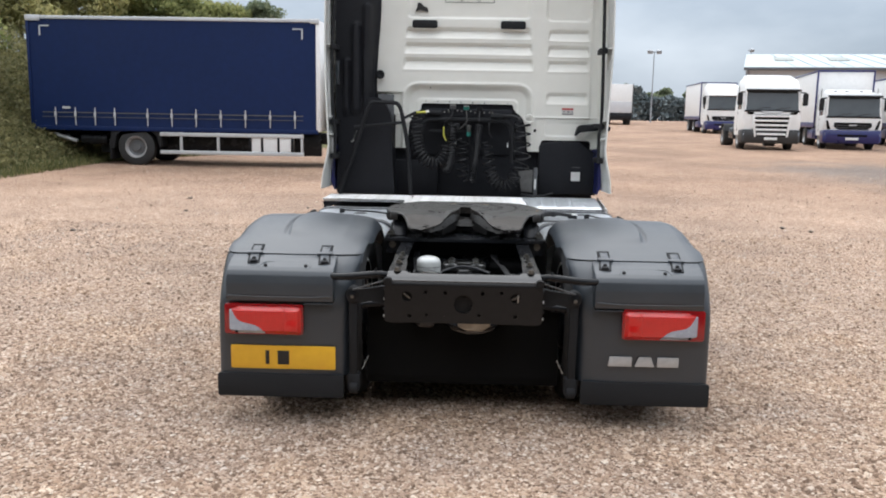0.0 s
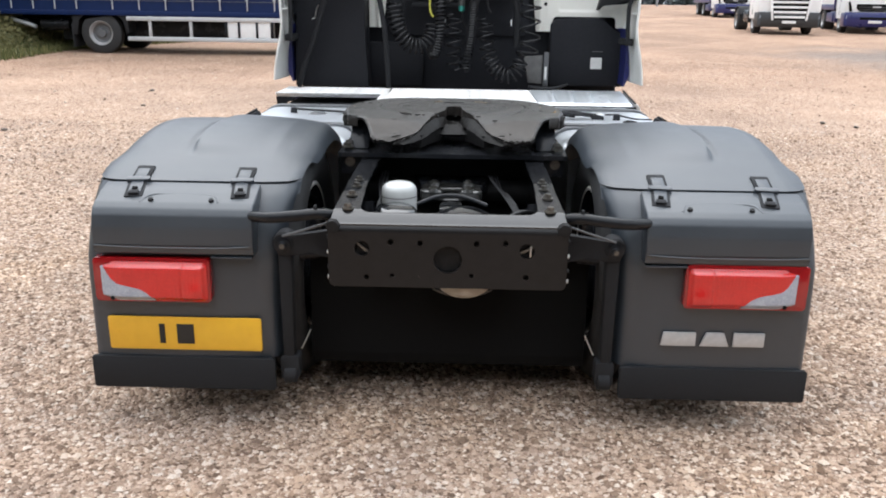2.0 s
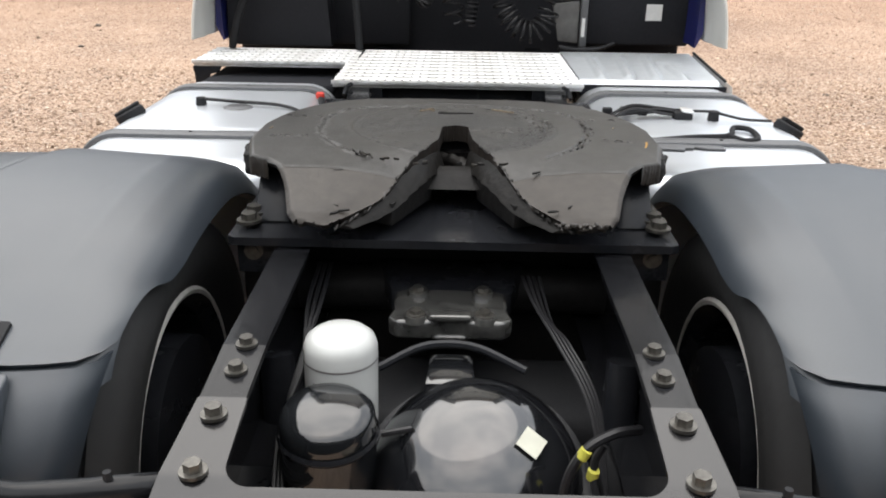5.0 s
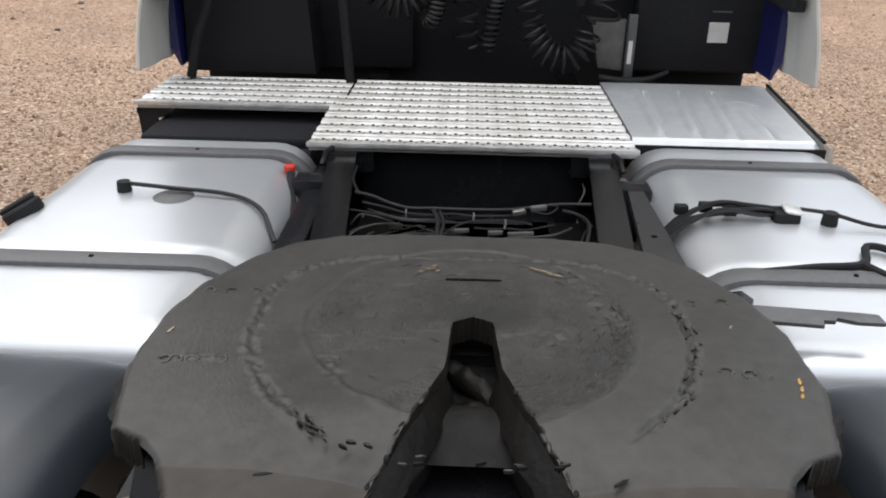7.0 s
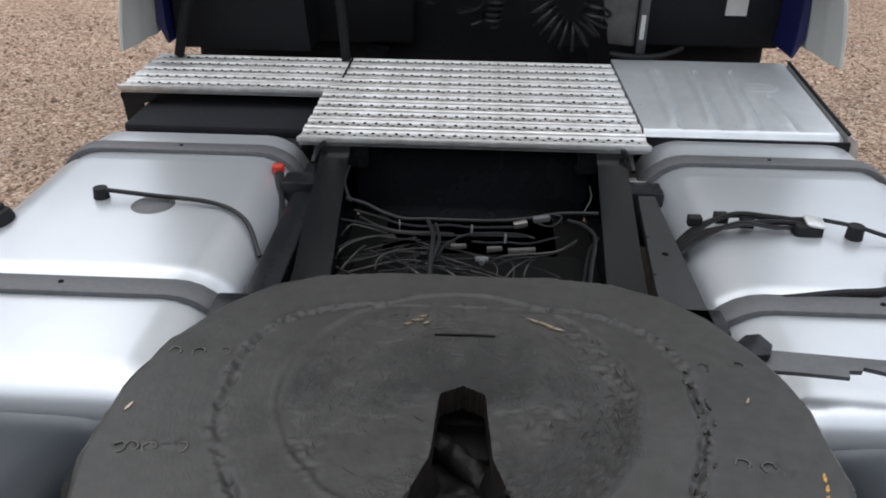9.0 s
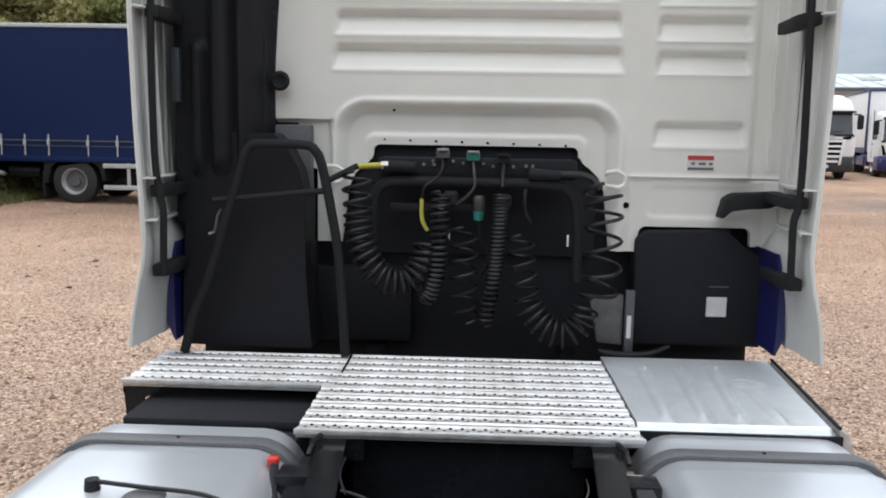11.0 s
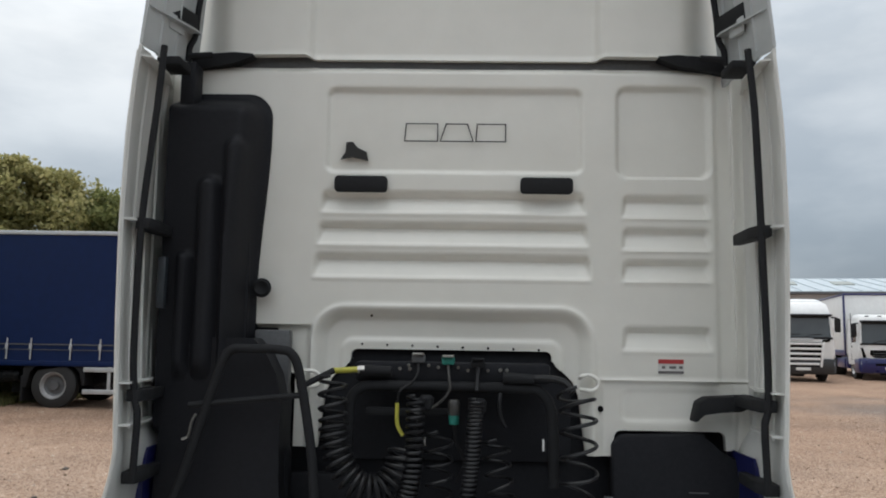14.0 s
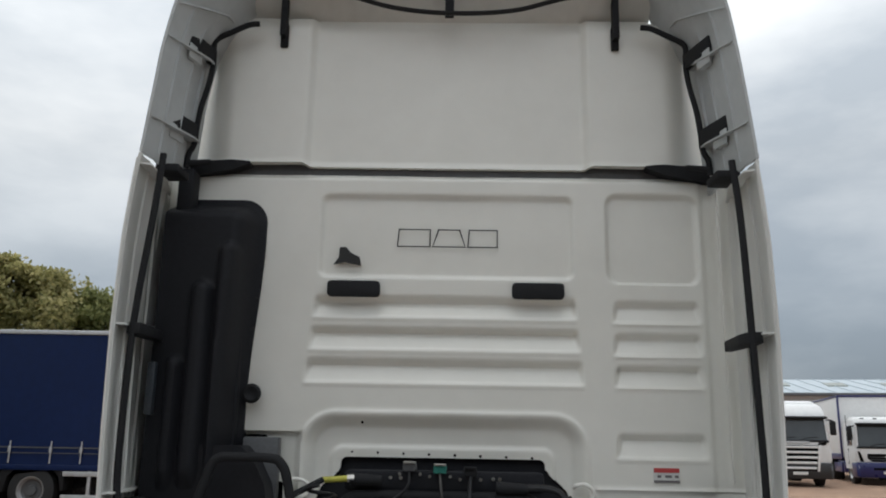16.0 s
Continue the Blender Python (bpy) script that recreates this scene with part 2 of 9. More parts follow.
M_END = mat("dusty_black_paint", (0.0165, 0.0160, 0.0170), (0.0110, 0.0107, 0.0115), rough=0.18, grain=35, stain=5, bump=0.03, bump_scale=120, spec=0.55, stains=0.7)
M_STAY = mat("worn_gloss_black_casting", (0.058, 0.058, 0.055), (0.022, 0.022, 0.022), rough=0.12, grain=40, stain=14, bump=0.06, bump_scale=25, coat=1.0)
M_RUBBER = mat("black_rubber", (0.018, 0.0185, 0.0205), (0.013, 0.0135, 0.015), rough=0.72, spec=0.25, grain=120, stain=6, bump=0.1, bump_scale=300)
# Throat grease; behind holes and under the frame its black stands for shade.
M_THROAT = mat("black_grease_and_shade", (0.018, 0.017, 0.017), (0.010, 0.010, 0.010), rough=0.5, grain=50, stain=9, bump=0.3, bump_scale=40, spec=0.12)
M_STONE = mat("dark_brown_stone", (0.13, 0.105, 0.09), (0.07, 0.058, 0.05), rough=0.85, grain=60, stain=12, bump=0.2, bump_scale=80)
# Leaf tones pushed to blue-grey: distance haze put into the colour.
M_WOODS = island("hazed_leaf", [(0.0, (0.085, 0.108, 0.115)), (0.5, (0.125, 0.155, 0.162)), (1.0, (0.17, 0.20, 0.205))])
M_FLANK = mat("dark_grease_flank", (0.014, 0.0128, 0.0118), (0.007, 0.0066, 0.0062), rough=0.45, grain=50, stain=9, bump=0.35, bump_scale=45, spec=0.16)
M_DUCT = mat("matt_black_duct", (0.024, 0.0248, 0.0285), (0.018, 0.0186, 0.0218), rough=0.8, grain=60, stain=4, bump=0.03, spec=0.14)
M_INTAKE = mat("black_intake_plastic", (0.0145, 0.0150, 0.0185), (0.0105, 0.0110, 0.0138), rough=0.62, grain=60, stain=4, bump=0.03, spec=0.25)
M_SMEAR = mat("fresh_grease", (0.052, 0.050, 0.048), (0.030, 0.029, 0.028), rough=0.2, grain=80, stain=20, spec=0.45)
M_GREASE = mat("greased_steel", (0.042, 0.040, 0.036), (0.024, 0.0228, 0.0212), rough=0.27, grain=45, stain=6, bump=0.025, bump_scale=120, spec=0.55)
M_GREASE_EDGE = mat("thick_black_grease", (0.026, 0.0215, 0.0185), (0.012, 0.0105, 0.0095), rough=0.33, grain=50, stain=9, bump=0.25, bump_scale=60)


def swirled(m, cy, reach, strength):
    """Grease dragged round in rings: short ridges that follow the turn about (0, cy), fading past reach."""
    n, l = m.node_tree.nodes, m.node_tree.links
    tc = n.new("ShaderNodeTexCoord")
    sep = n.new("ShaderNodeSeparateXYZ")
    yy = n.new("ShaderNodeMath")
    yy.operation = 'SUBTRACT'
    yy.inputs[1].default_value = cy
    ang = n.new("ShaderNodeMath")
    ang.operation = 'ARCTAN2'
    com = n.new("ShaderNodeCombineXYZ")
    rad = n.new("ShaderNodeVectorMath")
    rad.operation = 'LENGTH'
    pol = n.new("ShaderNodeCombineXYZ")
    scl = n.new("ShaderNodeVectorMath")
    scl.operation = 'MULTIPLY'
    scl.inputs[1].default_value = (125, 11, 0)
    ridge = n.new("ShaderNodeTexNoise")
    ridge.inputs["Scale"].default_value = 1.0
    ridge.inputs["Detail"].default_value = 5
    ridge.inputs["Roughness"].default_value = 0.62
    ridge.inputs["Distortion"].default_value = 1.6
    patch = n.new("ShaderNodeTexNoise")
    patch.inputs["Scale"].default_value = 7
    patch.inputs["Detail"].default_value = 4
    pm = n.new("ShaderNodeMapRange")
    pm.inputs["From Min"].default_value, pm.inputs["From Max"].default_value = 0.44, 0.60
    near = n.new("ShaderNodeMapRange")
    near.inputs["From Min"].default_value, near.inputs["From Max"].default_value = reach - 0.012, reach + 0.006
    near.inputs["To Min"].default_value, near.inputs["To Max"].default_value = 1.0, 0.06
    both = n.new("ShaderNodeMath")
    both.operation = 'MULTIPLY'
    high = n.new("ShaderNodeMath")
    high.operation = 'MULTIPLY'
    bp = n.new("ShaderNodeBump")
    bp.inputs["Strength"].default_value = strength
    bp.inputs["Distance"].default_value = 0.01
    l.new(tc.outputs["Object"], sep.inputs["Vector"])
    l.new(sep.outputs["Y"], yy.inputs[0])
    l.new(yy.outputs["Value"], ang.inputs[0])
    l.new(sep.outputs["X"], ang.inputs[1])
    l.new(sep.outputs["X"], com.inputs["X"])
    l.new(yy.outputs["Value"], com.inputs["Y"])
    l.new(com.outputs["Vector"], rad.inputs[0])
    l.new(rad.outputs["Value"], pol.inputs["X"])
    l.new(ang.outputs["Value"], pol.inputs["Y"])
    l.new(pol.outputs["Vector"], scl.inputs[0])
    l.new(scl.outputs["Vector"], ridge.inputs["Vector"])
    l.new(tc.outputs["Object"], patch.inputs["Vector"])
    l.new(patch.outputs["Fac"], pm.inputs["Value"])
    l.new(rad.outputs["Value"], near.inputs["Value"])
    l.new(pm.outputs["Result"], both.inputs[0])
    l.new(near.outputs["Result"], both.inputs[1])
    l.new(both.outputs["Value"], high.inputs[0])
    l.new(ridge.outputs["Fac"], high.inputs[1])
    l.new(high.outputs["Value"], bp.inputs["Height"])
    old = n["Principled BSDF"].inputs["Normal"].links
    if old:
        l.new(old[0].from_socket, bp.inputs["Normal"])
    l.new(bp.outputs["Normal"], n["Principled BSDF"].inputs["Normal"])
    return m


M_PLATE = swirled(mat("greased_coupling_plate", (0.053, 0.0518, 0.0500), (0.032, 0.0313, 0.0302), rough=0.38, grain=45, stain=6, bump=0.06, bump_scale=120, spec=0.29), 0.078, 0.243, 0.85)
M_RAMP = mat("brown_ramp_grease", (0.042, 0.036, 0.031), (0.024, 0.0205, 0.018), rough=0.36, grain=40, stain=7, bump=0.10, bump_scale=70, spec=0.28)
M_RAIL = mat("black_frame_paint", (0.0118, 0.0122, 0.0138), (0.0080, 0.0084, 0.0096), rough=0.16, grain=45, stain=5, bump=0.035, bump_scale=60, spec=0.22)
M_ALU = mat("brushed_aluminium", (0.70, 0.73, 0.765), (0.62, 0.65, 0.69), rough=0.32, metal=0.64, grain=3, stain=1.2, bump=0.22, bump_scale=3)
M_TREAD = mat("dull_aluminium_tread", (0.80, 0.81, 0.82), (0.42, 0.41, 0.385), rough=0.38, metal=0.55, grain=26, stain=3.6, stains=0.62, bump=0.06, bump_scale=120)
M_STEEL = mat("zinc_steel", (0.52, 0.51, 0.48), (0.36, 0.35, 0.33), rough=0.35, metal=0.9, grain=80, stain=12)
M_BOLT = mat("dull_bolt_steel", (0.20, 0.192, 0.175), (0.085, 0.081, 0.074), rough=0.30, metal=0.85, grain=80, stain=12)
M_COVER = mat("grey_silver_cover", (0.70, 0.735, 0.765), (0.60, 0.63, 0.655), rough=0.30, metal=0.35, grain=20, stain=4)
# Near-black: holds the shade of holes, gaps and the underbody; also dark studs.
M_HOLE = mat("pit_shade_black", (0.007, 0.007, 0.007), rough=0.9, spec=0.1)
M_STRAP = mat("grey_strap_steel", (0.11, 0.113, 0.118), (0.08, 0.082, 0.086), rough=0.5, grain=80, stain=8)
M_STRAPDARK = mat("dull_black_steel", (0.030, 0.031, 0.034), (0.020, 0.021, 0.023), rough=0.45, grain=60, stain=7)
M_RED = mat("red_lens", (0.62, 0.014, 0.011), (0.46, 0.009, 0.008), rough=0.14, grain=260, stain=8, bump=0.06, bump_scale=340, coat=0.6)
M_REDDARK = mat("deep_red_lens", (0.30, 0.005, 0.007), (0.22, 0.004, 0.006), rough=0.12, grain=260, stain=8, coat=0.6)
M_CLEAR = mat("clear_reverse_lens", (0.42, 0.45, 0.52), (0.26, 0.29, 0.35), rough=0.12, grain=160, stain=14, coat=0.6, bump=0.15, bump_scale=260)
M_YELLOW = mat("yellow_plate", (0.78, 0.44, 0.03), (0.70, 0.38, 0.025), rough=0.35, grain=20, stain=3)
M_PAINT = mat("worn_yellow_paint", (0.62, 0.34, 0.07), (0.22, 0.13, 0.05), rough=0.5, grain=120, stain=60)
M_BOLTGREY = mat("dark_bumper_plastic", (0.035, 0.036, 0.038), (0.025, 0.026, 0.027), rough=0.5)
M_SCUFF = mat("worn_bright_steel", (0.60, 0.49, 0.36), (0.30, 0.25, 0.19), rough=0.28, metal=0.7, grain=200, stain=80)
M_INK = mat("black_ink", (0.015, 0.014, 0.013), rough=0.5)
M_SILVER = mat("silver_letters", (0.52, 0.52, 0.52), (0.42, 0.42, 0.42), rough=0.4, metal=0.3)
M_LABEL = mat("white_label", (0.72, 0.72, 0.70), (0.6, 0.6, 0.58), rough=0.5, grain=30)
M_LABELRED = mat("red_label_print", (0.50, 0.06, 0.06), rough=0.5)
M_LABELINK = mat("grey_label_print", (0.16, 0.15, 0.15), rough=0.5)
M_HOSE = mat("black_hose", (0.0135, 0.0135, 0.015), (0.0085, 0.0085, 0.010), rough=0.40, spec=0.33, grain=80, stain=12)
# Dusty tone; on the thin arcs its paler colour also stands for glints.
M_CABLE = mat("dusty_glint_cable", (0.066, 0.062, 0.057), (0.016, 0.0155, 0.015), rough=0.36, grain=50, stain=9)
M_YELLOWH = mat("yellow_fitting", (0.55, 0.52, 0.08), (0.4, 0.38, 0.06), rough=0.45)
M_GREEN = mat("green_connector", (0.02, 0.20, 0.16), rough=0.45)
M_REDCAP = mat("red_cap", (0.55, 0.035, 0.02), rough=0.4)
M_CABBLUE = mat("dark_blue_paint", (0.015, 0.019, 0.115), (0.012, 0.015, 0.095), rough=0.3, coat=0.3, grain=10)
M_CURTAIN = mat("blue_curtain", (0.0056, 0.0175, 0.074), (0.0044, 0.0138, 0.058), rough=0.5, spec=0.2, grain=6, stain=0.6, bump=0.02, bump_scale=5)
M_TRAILGREY = mat("galvanised_rail", (0.55, 0.56, 0.57), (0.45, 0.46, 0.47), rough=0.45, metal=0.3, grain=20)
M_TYRE = mat("tyre_rubber", (0.022, 0.0222, 0.023), (0.016, 0.016, 0.0165), rough=0.75, grain=40, stain=6, bump=0.1)
M_RIM = mat("silver_rim", (0.38, 0.38, 0.38), (0.27, 0.27, 0.27), rough=0.4, metal=0.4, grain=20)
M_RIMEDGE = mat("worn_rim_edge", (0.72, 0.70, 0.66), (0.55, 0.53, 0.50), rough=0.45, metal=0.3, grain=40)
M_BOXWHITE = mat("white_box_panel", (0.78, 0.78, 0.77), (0.70, 0.70, 0.69), rough=0.4, grain=6, stain=0.8)
M_GLASS = mat("dark_windscreen", (0.045, 0.053, 0.058), (0.06, 0.068, 0.072), rough=0.06, grain=2, stain=0.6, spec=0.8)
M_SHEDROOF = mat("pale_roof_sheet", (0.47, 0.53, 0.57), (0.41, 0.465, 0.50), rough=0.5, grain=1, stain=0.2)
M_SHEDWALL = mat("grey_wall_sheet", (0.55, 0.56, 0.58), (0.48, 0.49, 0.51), rough=0.6, grain=2, stain=0.4)
M_SKYLIGHT = mat("skylight_sheet", (0.30, 0.32, 0.29), rough=0.4)
M_MAST = mat("mast_steel", (0.34, 0.36, 0.38), rough=0.5, metal=0.5)
M_BARK = mat("bark", (0.12, 0.10, 0.08), (0.06, 0.05, 0.04), rough=0.9, grain=18, stain=4, bump=0.5, bump_scale=25)
M_LEAF_D = island("green_leaf", [(0.0, (0.138, 0.163, 0.062)), (0.5, (0.250, 0.269, 0.106)), (1.0, (0.388, 0.388, 0.163))], transl=0.55)
M_LEAF_B = island("yellow_leaf", [(0.0, (0.237, 0.237, 0.100)), (0.5, (0.400, 0.375, 0.163)), (1.0, (0.562, 0.500, 0.250))], transl=0.55)
M_LEAF_C = island("dark_leaf", [(0.0, (0.103, 0.132, 0.081)), (0.5, (0.172, 0.207, 0.127)), (1.0, (0.276, 0.299, 0.184))], transl=0.55)
M_BUSH = island("bush_leaf", [(0.0, (0.110, 0.112, 0.048)), (0.5, (0.205, 0.195, 0.090)), (1.0, (0.330, 0.300, 0.150))], transl=0.5)
M_GRASS = island("grass_blade", [(0.0, (0.04, 0.055, 0.015)), (0.5, (0.11, 0.12, 0.04)), (1.0, (0.22, 0.19, 0.08))])
M_BANK = mat("bank_soil", (0.20, 0.19, 0.09), (0.12, 0.12, 0.055), rough=0.95, grain=12, stain=1.5, bump=0.8, bump_scale=9)


# Mesh helpers
ORIGIN = {}


def mesh_of(name, bm, material, smooth=40):
    bmesh.ops.recalc_face_normals(bm, faces=bm.faces[:])
    me = bpy.data.meshes.new(name)
    bm.to_mesh(me)
    bm.free()
    me.materials.append(material)
    if smooth:
        me.shade_smooth()
        if smooth < 180:
            me.set_sharp_from_angle(angle=radians(smooth))
    return me


def centred(me):
    """Shifts a mesh to its own middle, and returns that middle."""
    co = np.empty(len(me.vertices) * 3, dtype=np.float32)
    me.vertices.foreach_get("co", co)
    co = co.reshape(-1, 3)
    mid = (co.min(0) + co.max(0)) / 2
    me.vertices.foreach_set("co", (co - mid).ravel())
    me.update()
    return Vector([float(c) for c in mid])


def part(name, bm, material, parent, label="", smooth=40):
    """Links a bmesh, given in the thing's own coordinates, as one mesh object under a thing or a part."""
    while parent.parent and parent.parent.parent:
        parent = parent.parent
    me = mesh_of(name, bm, material, smooth)
    mid = centred(me)
    ob = new(name, me)
    ob.parent = parent
    ob.location = mid - ORIGIN[parent.name]
    ORIGIN[ob.name] = mid
    if label:
        tagged(ob, label)
    return ob


def piece(name, me, at, parent):
    """Another piece on shared mesh data, at its middle in the thing's own coordinates."""
    ob = new(name, me)
    ob.parent = parent
    ob.location = Vector(at) - ORIGIN[parent.name]
    ORIGIN[ob.name] = Vector(at)
    return ob


def thing(name, label, category, group="", kind=""):
    """An Empty that holds a thing's parts, at the thing's own zero."""
    ob = new(name)
    ob.empty_display_size = 0.2
    ORIGIN[ob.name] = Vector((0, 0, 0))
    return tagged(ob, label, category, group, kind)


def solo(name, bm, material, label, category="", group="", kind="", smooth=40):
    me = mesh_of(name, bm, material, smooth)
    mid = centred(me)
    ob = new(name, me)
    ob.location = mid
    ORIGIN[ob.name] = mid
    return tagged(ob, label, category, group, kind)


def box(x0, x1, y0, y1, z0, z1, bevel=0.0, seg=2, bm=None):
    own = bm is None
    b = bmesh.new()
    bmesh.ops.create_cube(b, size=1.0)
    for v in b.verts:
        v.co = Vector((x0 + (v.co.x + 0.5) * (x1 - x0), y0 + (v.co.y + 0.5) * (y1 - y0), z0 + (v.co.z + 0.5) * (z1 - z0)))
    if bevel:
        bmesh.ops.bevel(b, geom=b.edges[:], offset=bevel, segments=seg, affect='EDGES', profile=0.5)
    return b if own else merge(bm, b)


def merge(bm, b):
    me = bpy.data.meshes.new("tmp")
    b.to_mesh(me)
    b.free()
    bm.from_mesh(me)
    bpy.data.meshes.remove(me)
    return bm


def turn_bm(bm, m):
    bmesh.ops.transform(bm, matrix=m, verts=bm.verts[:])
    return bm


def frame_axes(d):
    d = Vector(d).normalized()
    up = Vector((0, 0, 1)) if abs(d.z) < 0.95 else Vector((1, 0, 0))
    u = d.cross(up).normalized()
    return u, d.cross(u).normalized()


def rings(loops, closed=False, caps=True, bm=None):
    """Skins a row of equal loops of points."""
    bm = bm or bmesh.new()
    rows = [[bm.verts.new(p) for p in lp] for lp in loops]
    k = len(rows[0])
    pairs = list(zip(rows, rows[1:])) + ([(rows[-1], rows[0])] if closed else [])
    for a, b in pairs:
        for i in range(k):
            j = (i + 1) % k
            bm.faces.new((a[i], a[j], b[j], b[i]))
    if caps and not closed:
        bm.faces.new(rows[0])
        bm.faces.new(rows[-1])
    return bm


def cyl(p0, p1, r0, r1=None, seg=16, bm=None, chamfer=0.0):
    p0, p1 = Vector(p0), Vector(p1)
    r1 = r0 if r1 is None else r1
    d = (p1 - p0).normalized()
    u, w = frame_axes(d)

    def loop(c, r):
        return [c + (u * math.cos(2 * math.pi * i / seg) + w * math.sin(2 * math.pi * i / seg)) * r for i in range(seg)]
    lps = [loop(p0, r0), loop(p1, r1)]
    if chamfer:
        lps = [loop(p0, r0 - chamfer), loop(p0 + d * chamfer, r0), loop(p1 - d * chamfer, r1), loop(p1, r1 - chamfer)]
    return rings(lps, bm=bm)


def lathe(profile, at, axis, seg=40, bm=None, caps=False):
    """profile: (distance along the axis, radius) from end to end."""
    at, axis = Vector(at), Vector(axis).normalized()
    u, w = frame_axes(axis)
    lps = [[at + axis * h + (u * math.cos(2 * math.pi * i / seg) + w * math.sin(2 * math.pi * i / seg)) * r for i in range(seg)] for h, r in profile]
    return rings(lps, caps=caps, bm=bm)


def smooth_path(pts, steps=8):
    """A rounded line through a few points."""
    pts = [Vector(p) for p in pts]
    ext = [pts[0] * 2 - pts[1]] + pts + [pts[-1] * 2 - pts[-2]]
    out = []
    for i in range(1, len(ext) - 2):
        a, b, c, d = ext[i - 1:i + 3]
        for k in range(steps):
            t = k / steps
            out.append(0.5 * ((2 * b) + (c - a) * t + (2 * a - 5 * b + 4 * c - d) * t * t + (3 * b - a - 3 * c + d) * t ** 3))
    out.append(pts[-1])
    return out


def tube(pts, r, seg=8, bm=None):
    """A round tube along a line of points."""
    pts = [Vector(p) for p in pts]
    u = None
    lps = []
    for i, p in enumerate(pts):
        d = (pts[min(i + 1, len(pts) - 1)] - pts[max(i - 1, 0)]).normalized()
        if u is None:
            u, w = frame_axes(d)
        else:
            u = (u - d * u.dot(d)).normalized()
            w = d.cross(u)
        lps.append([p + (u * math.cos(2 * math.pi * k / seg) + w * math.sin(2 * math.pi * k / seg)) * r for k in range(seg)])
    return rings(lps, bm=bm)


def coil(pts, radius, turns, wire, per=14, seg=6, bm=None):
    """A coiled hose whose middle follows a line of points; radius may be a pair, from start to end."""
    r0, r1 = radius if isinstance(radius, tuple) else (radius, radius)
    path = smooth_path(pts, 14)
    n = int(turns * per)
    u = None
    out = []
    for k in range(n + 1):
        f = k / n * (len(path) - 1)
        i = min(int(f), len(path) - 2)
        c = path[i].lerp(path[i + 1], f - i)
        d = (path[i + 1] - path[i]).normalized()
        if u is None:
            u, w = frame_axes(d)
        else:
            u = (u - d * u.dot(d)).normalized()
            w = d.cross(u)
        a = 2 * math.pi * k / per
        r = r0 + (r1 - r0) * k / n
        out.append(c + (u * math.cos(a) + w * math.sin(a)) * r)
    return tube(out, wire, seg, bm)


def prism(outline, axis, a, b, bevel=0.0, seg=2, bm=None):
    """Pushes a flat outline along an axis, from a to b. Outline points are the other two coordinates in order."""
    def at(p, h):
        return {"x": (h, p[0], p[1]), "y": (p[0], h, p[1]), "z": (p[0], p[1], h)}[axis]
    b_ = rings([[at(p, a) for p in outline], [at(p, b) for p in outline]])
    if bevel:
        bmesh.ops.bevel(b_, geom=b_.edges[:], offset=bevel, segments=seg, affect='EDGES', profile=0.5, clamp_overlap=True)
    return b_ if bm is None else merge(bm, b_)


def rounded(x0, x1, y0, y1, r, k=5):
    out = []
    for cx, cy, a0 in ((x1 - r, y1 - r, 0), (x0 + r, y1 - r, 90), (x0 + r, y0 + r, 180), (x1 - r, y0 + r, 270)):
        out += [(cx + r * math.cos(radians(a0 + 90 * i / k)), cy + r * math.sin(radians(a0 + 90 * i / k))) for i in range(k + 1)]
    return out


def smoothstep(a, b, x):
    t = np.clip((x - a) / (b - a), 0, 1)
    return t * t * (3 - 2 * t)


def sd_box(x, z, x0, x1, z0, z1, r=0.0):
    """Distance to a rounded rectangle, below zero inside."""
    qx = np.abs(x - (x0 + x1) / 2) - (x1 - x0) / 2 + r
    qz = np.abs(z - (z0 + z1) / 2) - (z1 - z0) / 2 + r
    return np.hypot(np.maximum(qx, 0), np.maximum(qz, 0)) + np.minimum(np.maximum(qx, qz), 0) - r


def rough2(x, y, scale, seed):
    """Smooth random relief between -1 and 1, at so many lumps a metre, with one finer octave."""
    grid = np.random.default_rng(seed).uniform(-1, 1, (64, 64))

    def layer(px, py):
        i, j = np.floor(px).astype(int), np.floor(py).astype(int)
        f, g = px - i, py - j
        f, g = f * f * (3 - 2 * f), g * g * (3 - 2 * g)
        a, b = grid[i % 64, j % 64], grid[(i + 1) % 64, j % 64]
        c, d = grid[i % 64, (j + 1) % 64], grid[(i + 1) % 64, (j + 1) % 64]
        return (a * (1 - f) + b * f) * (1 - g) + (c * (1 - f) + d * f) * g
    return 0.68 * layer(x * scale, y * scale) + 0.32 * layer(x * scale * 2.3 + 11, y * scale * 2.3 + 5)


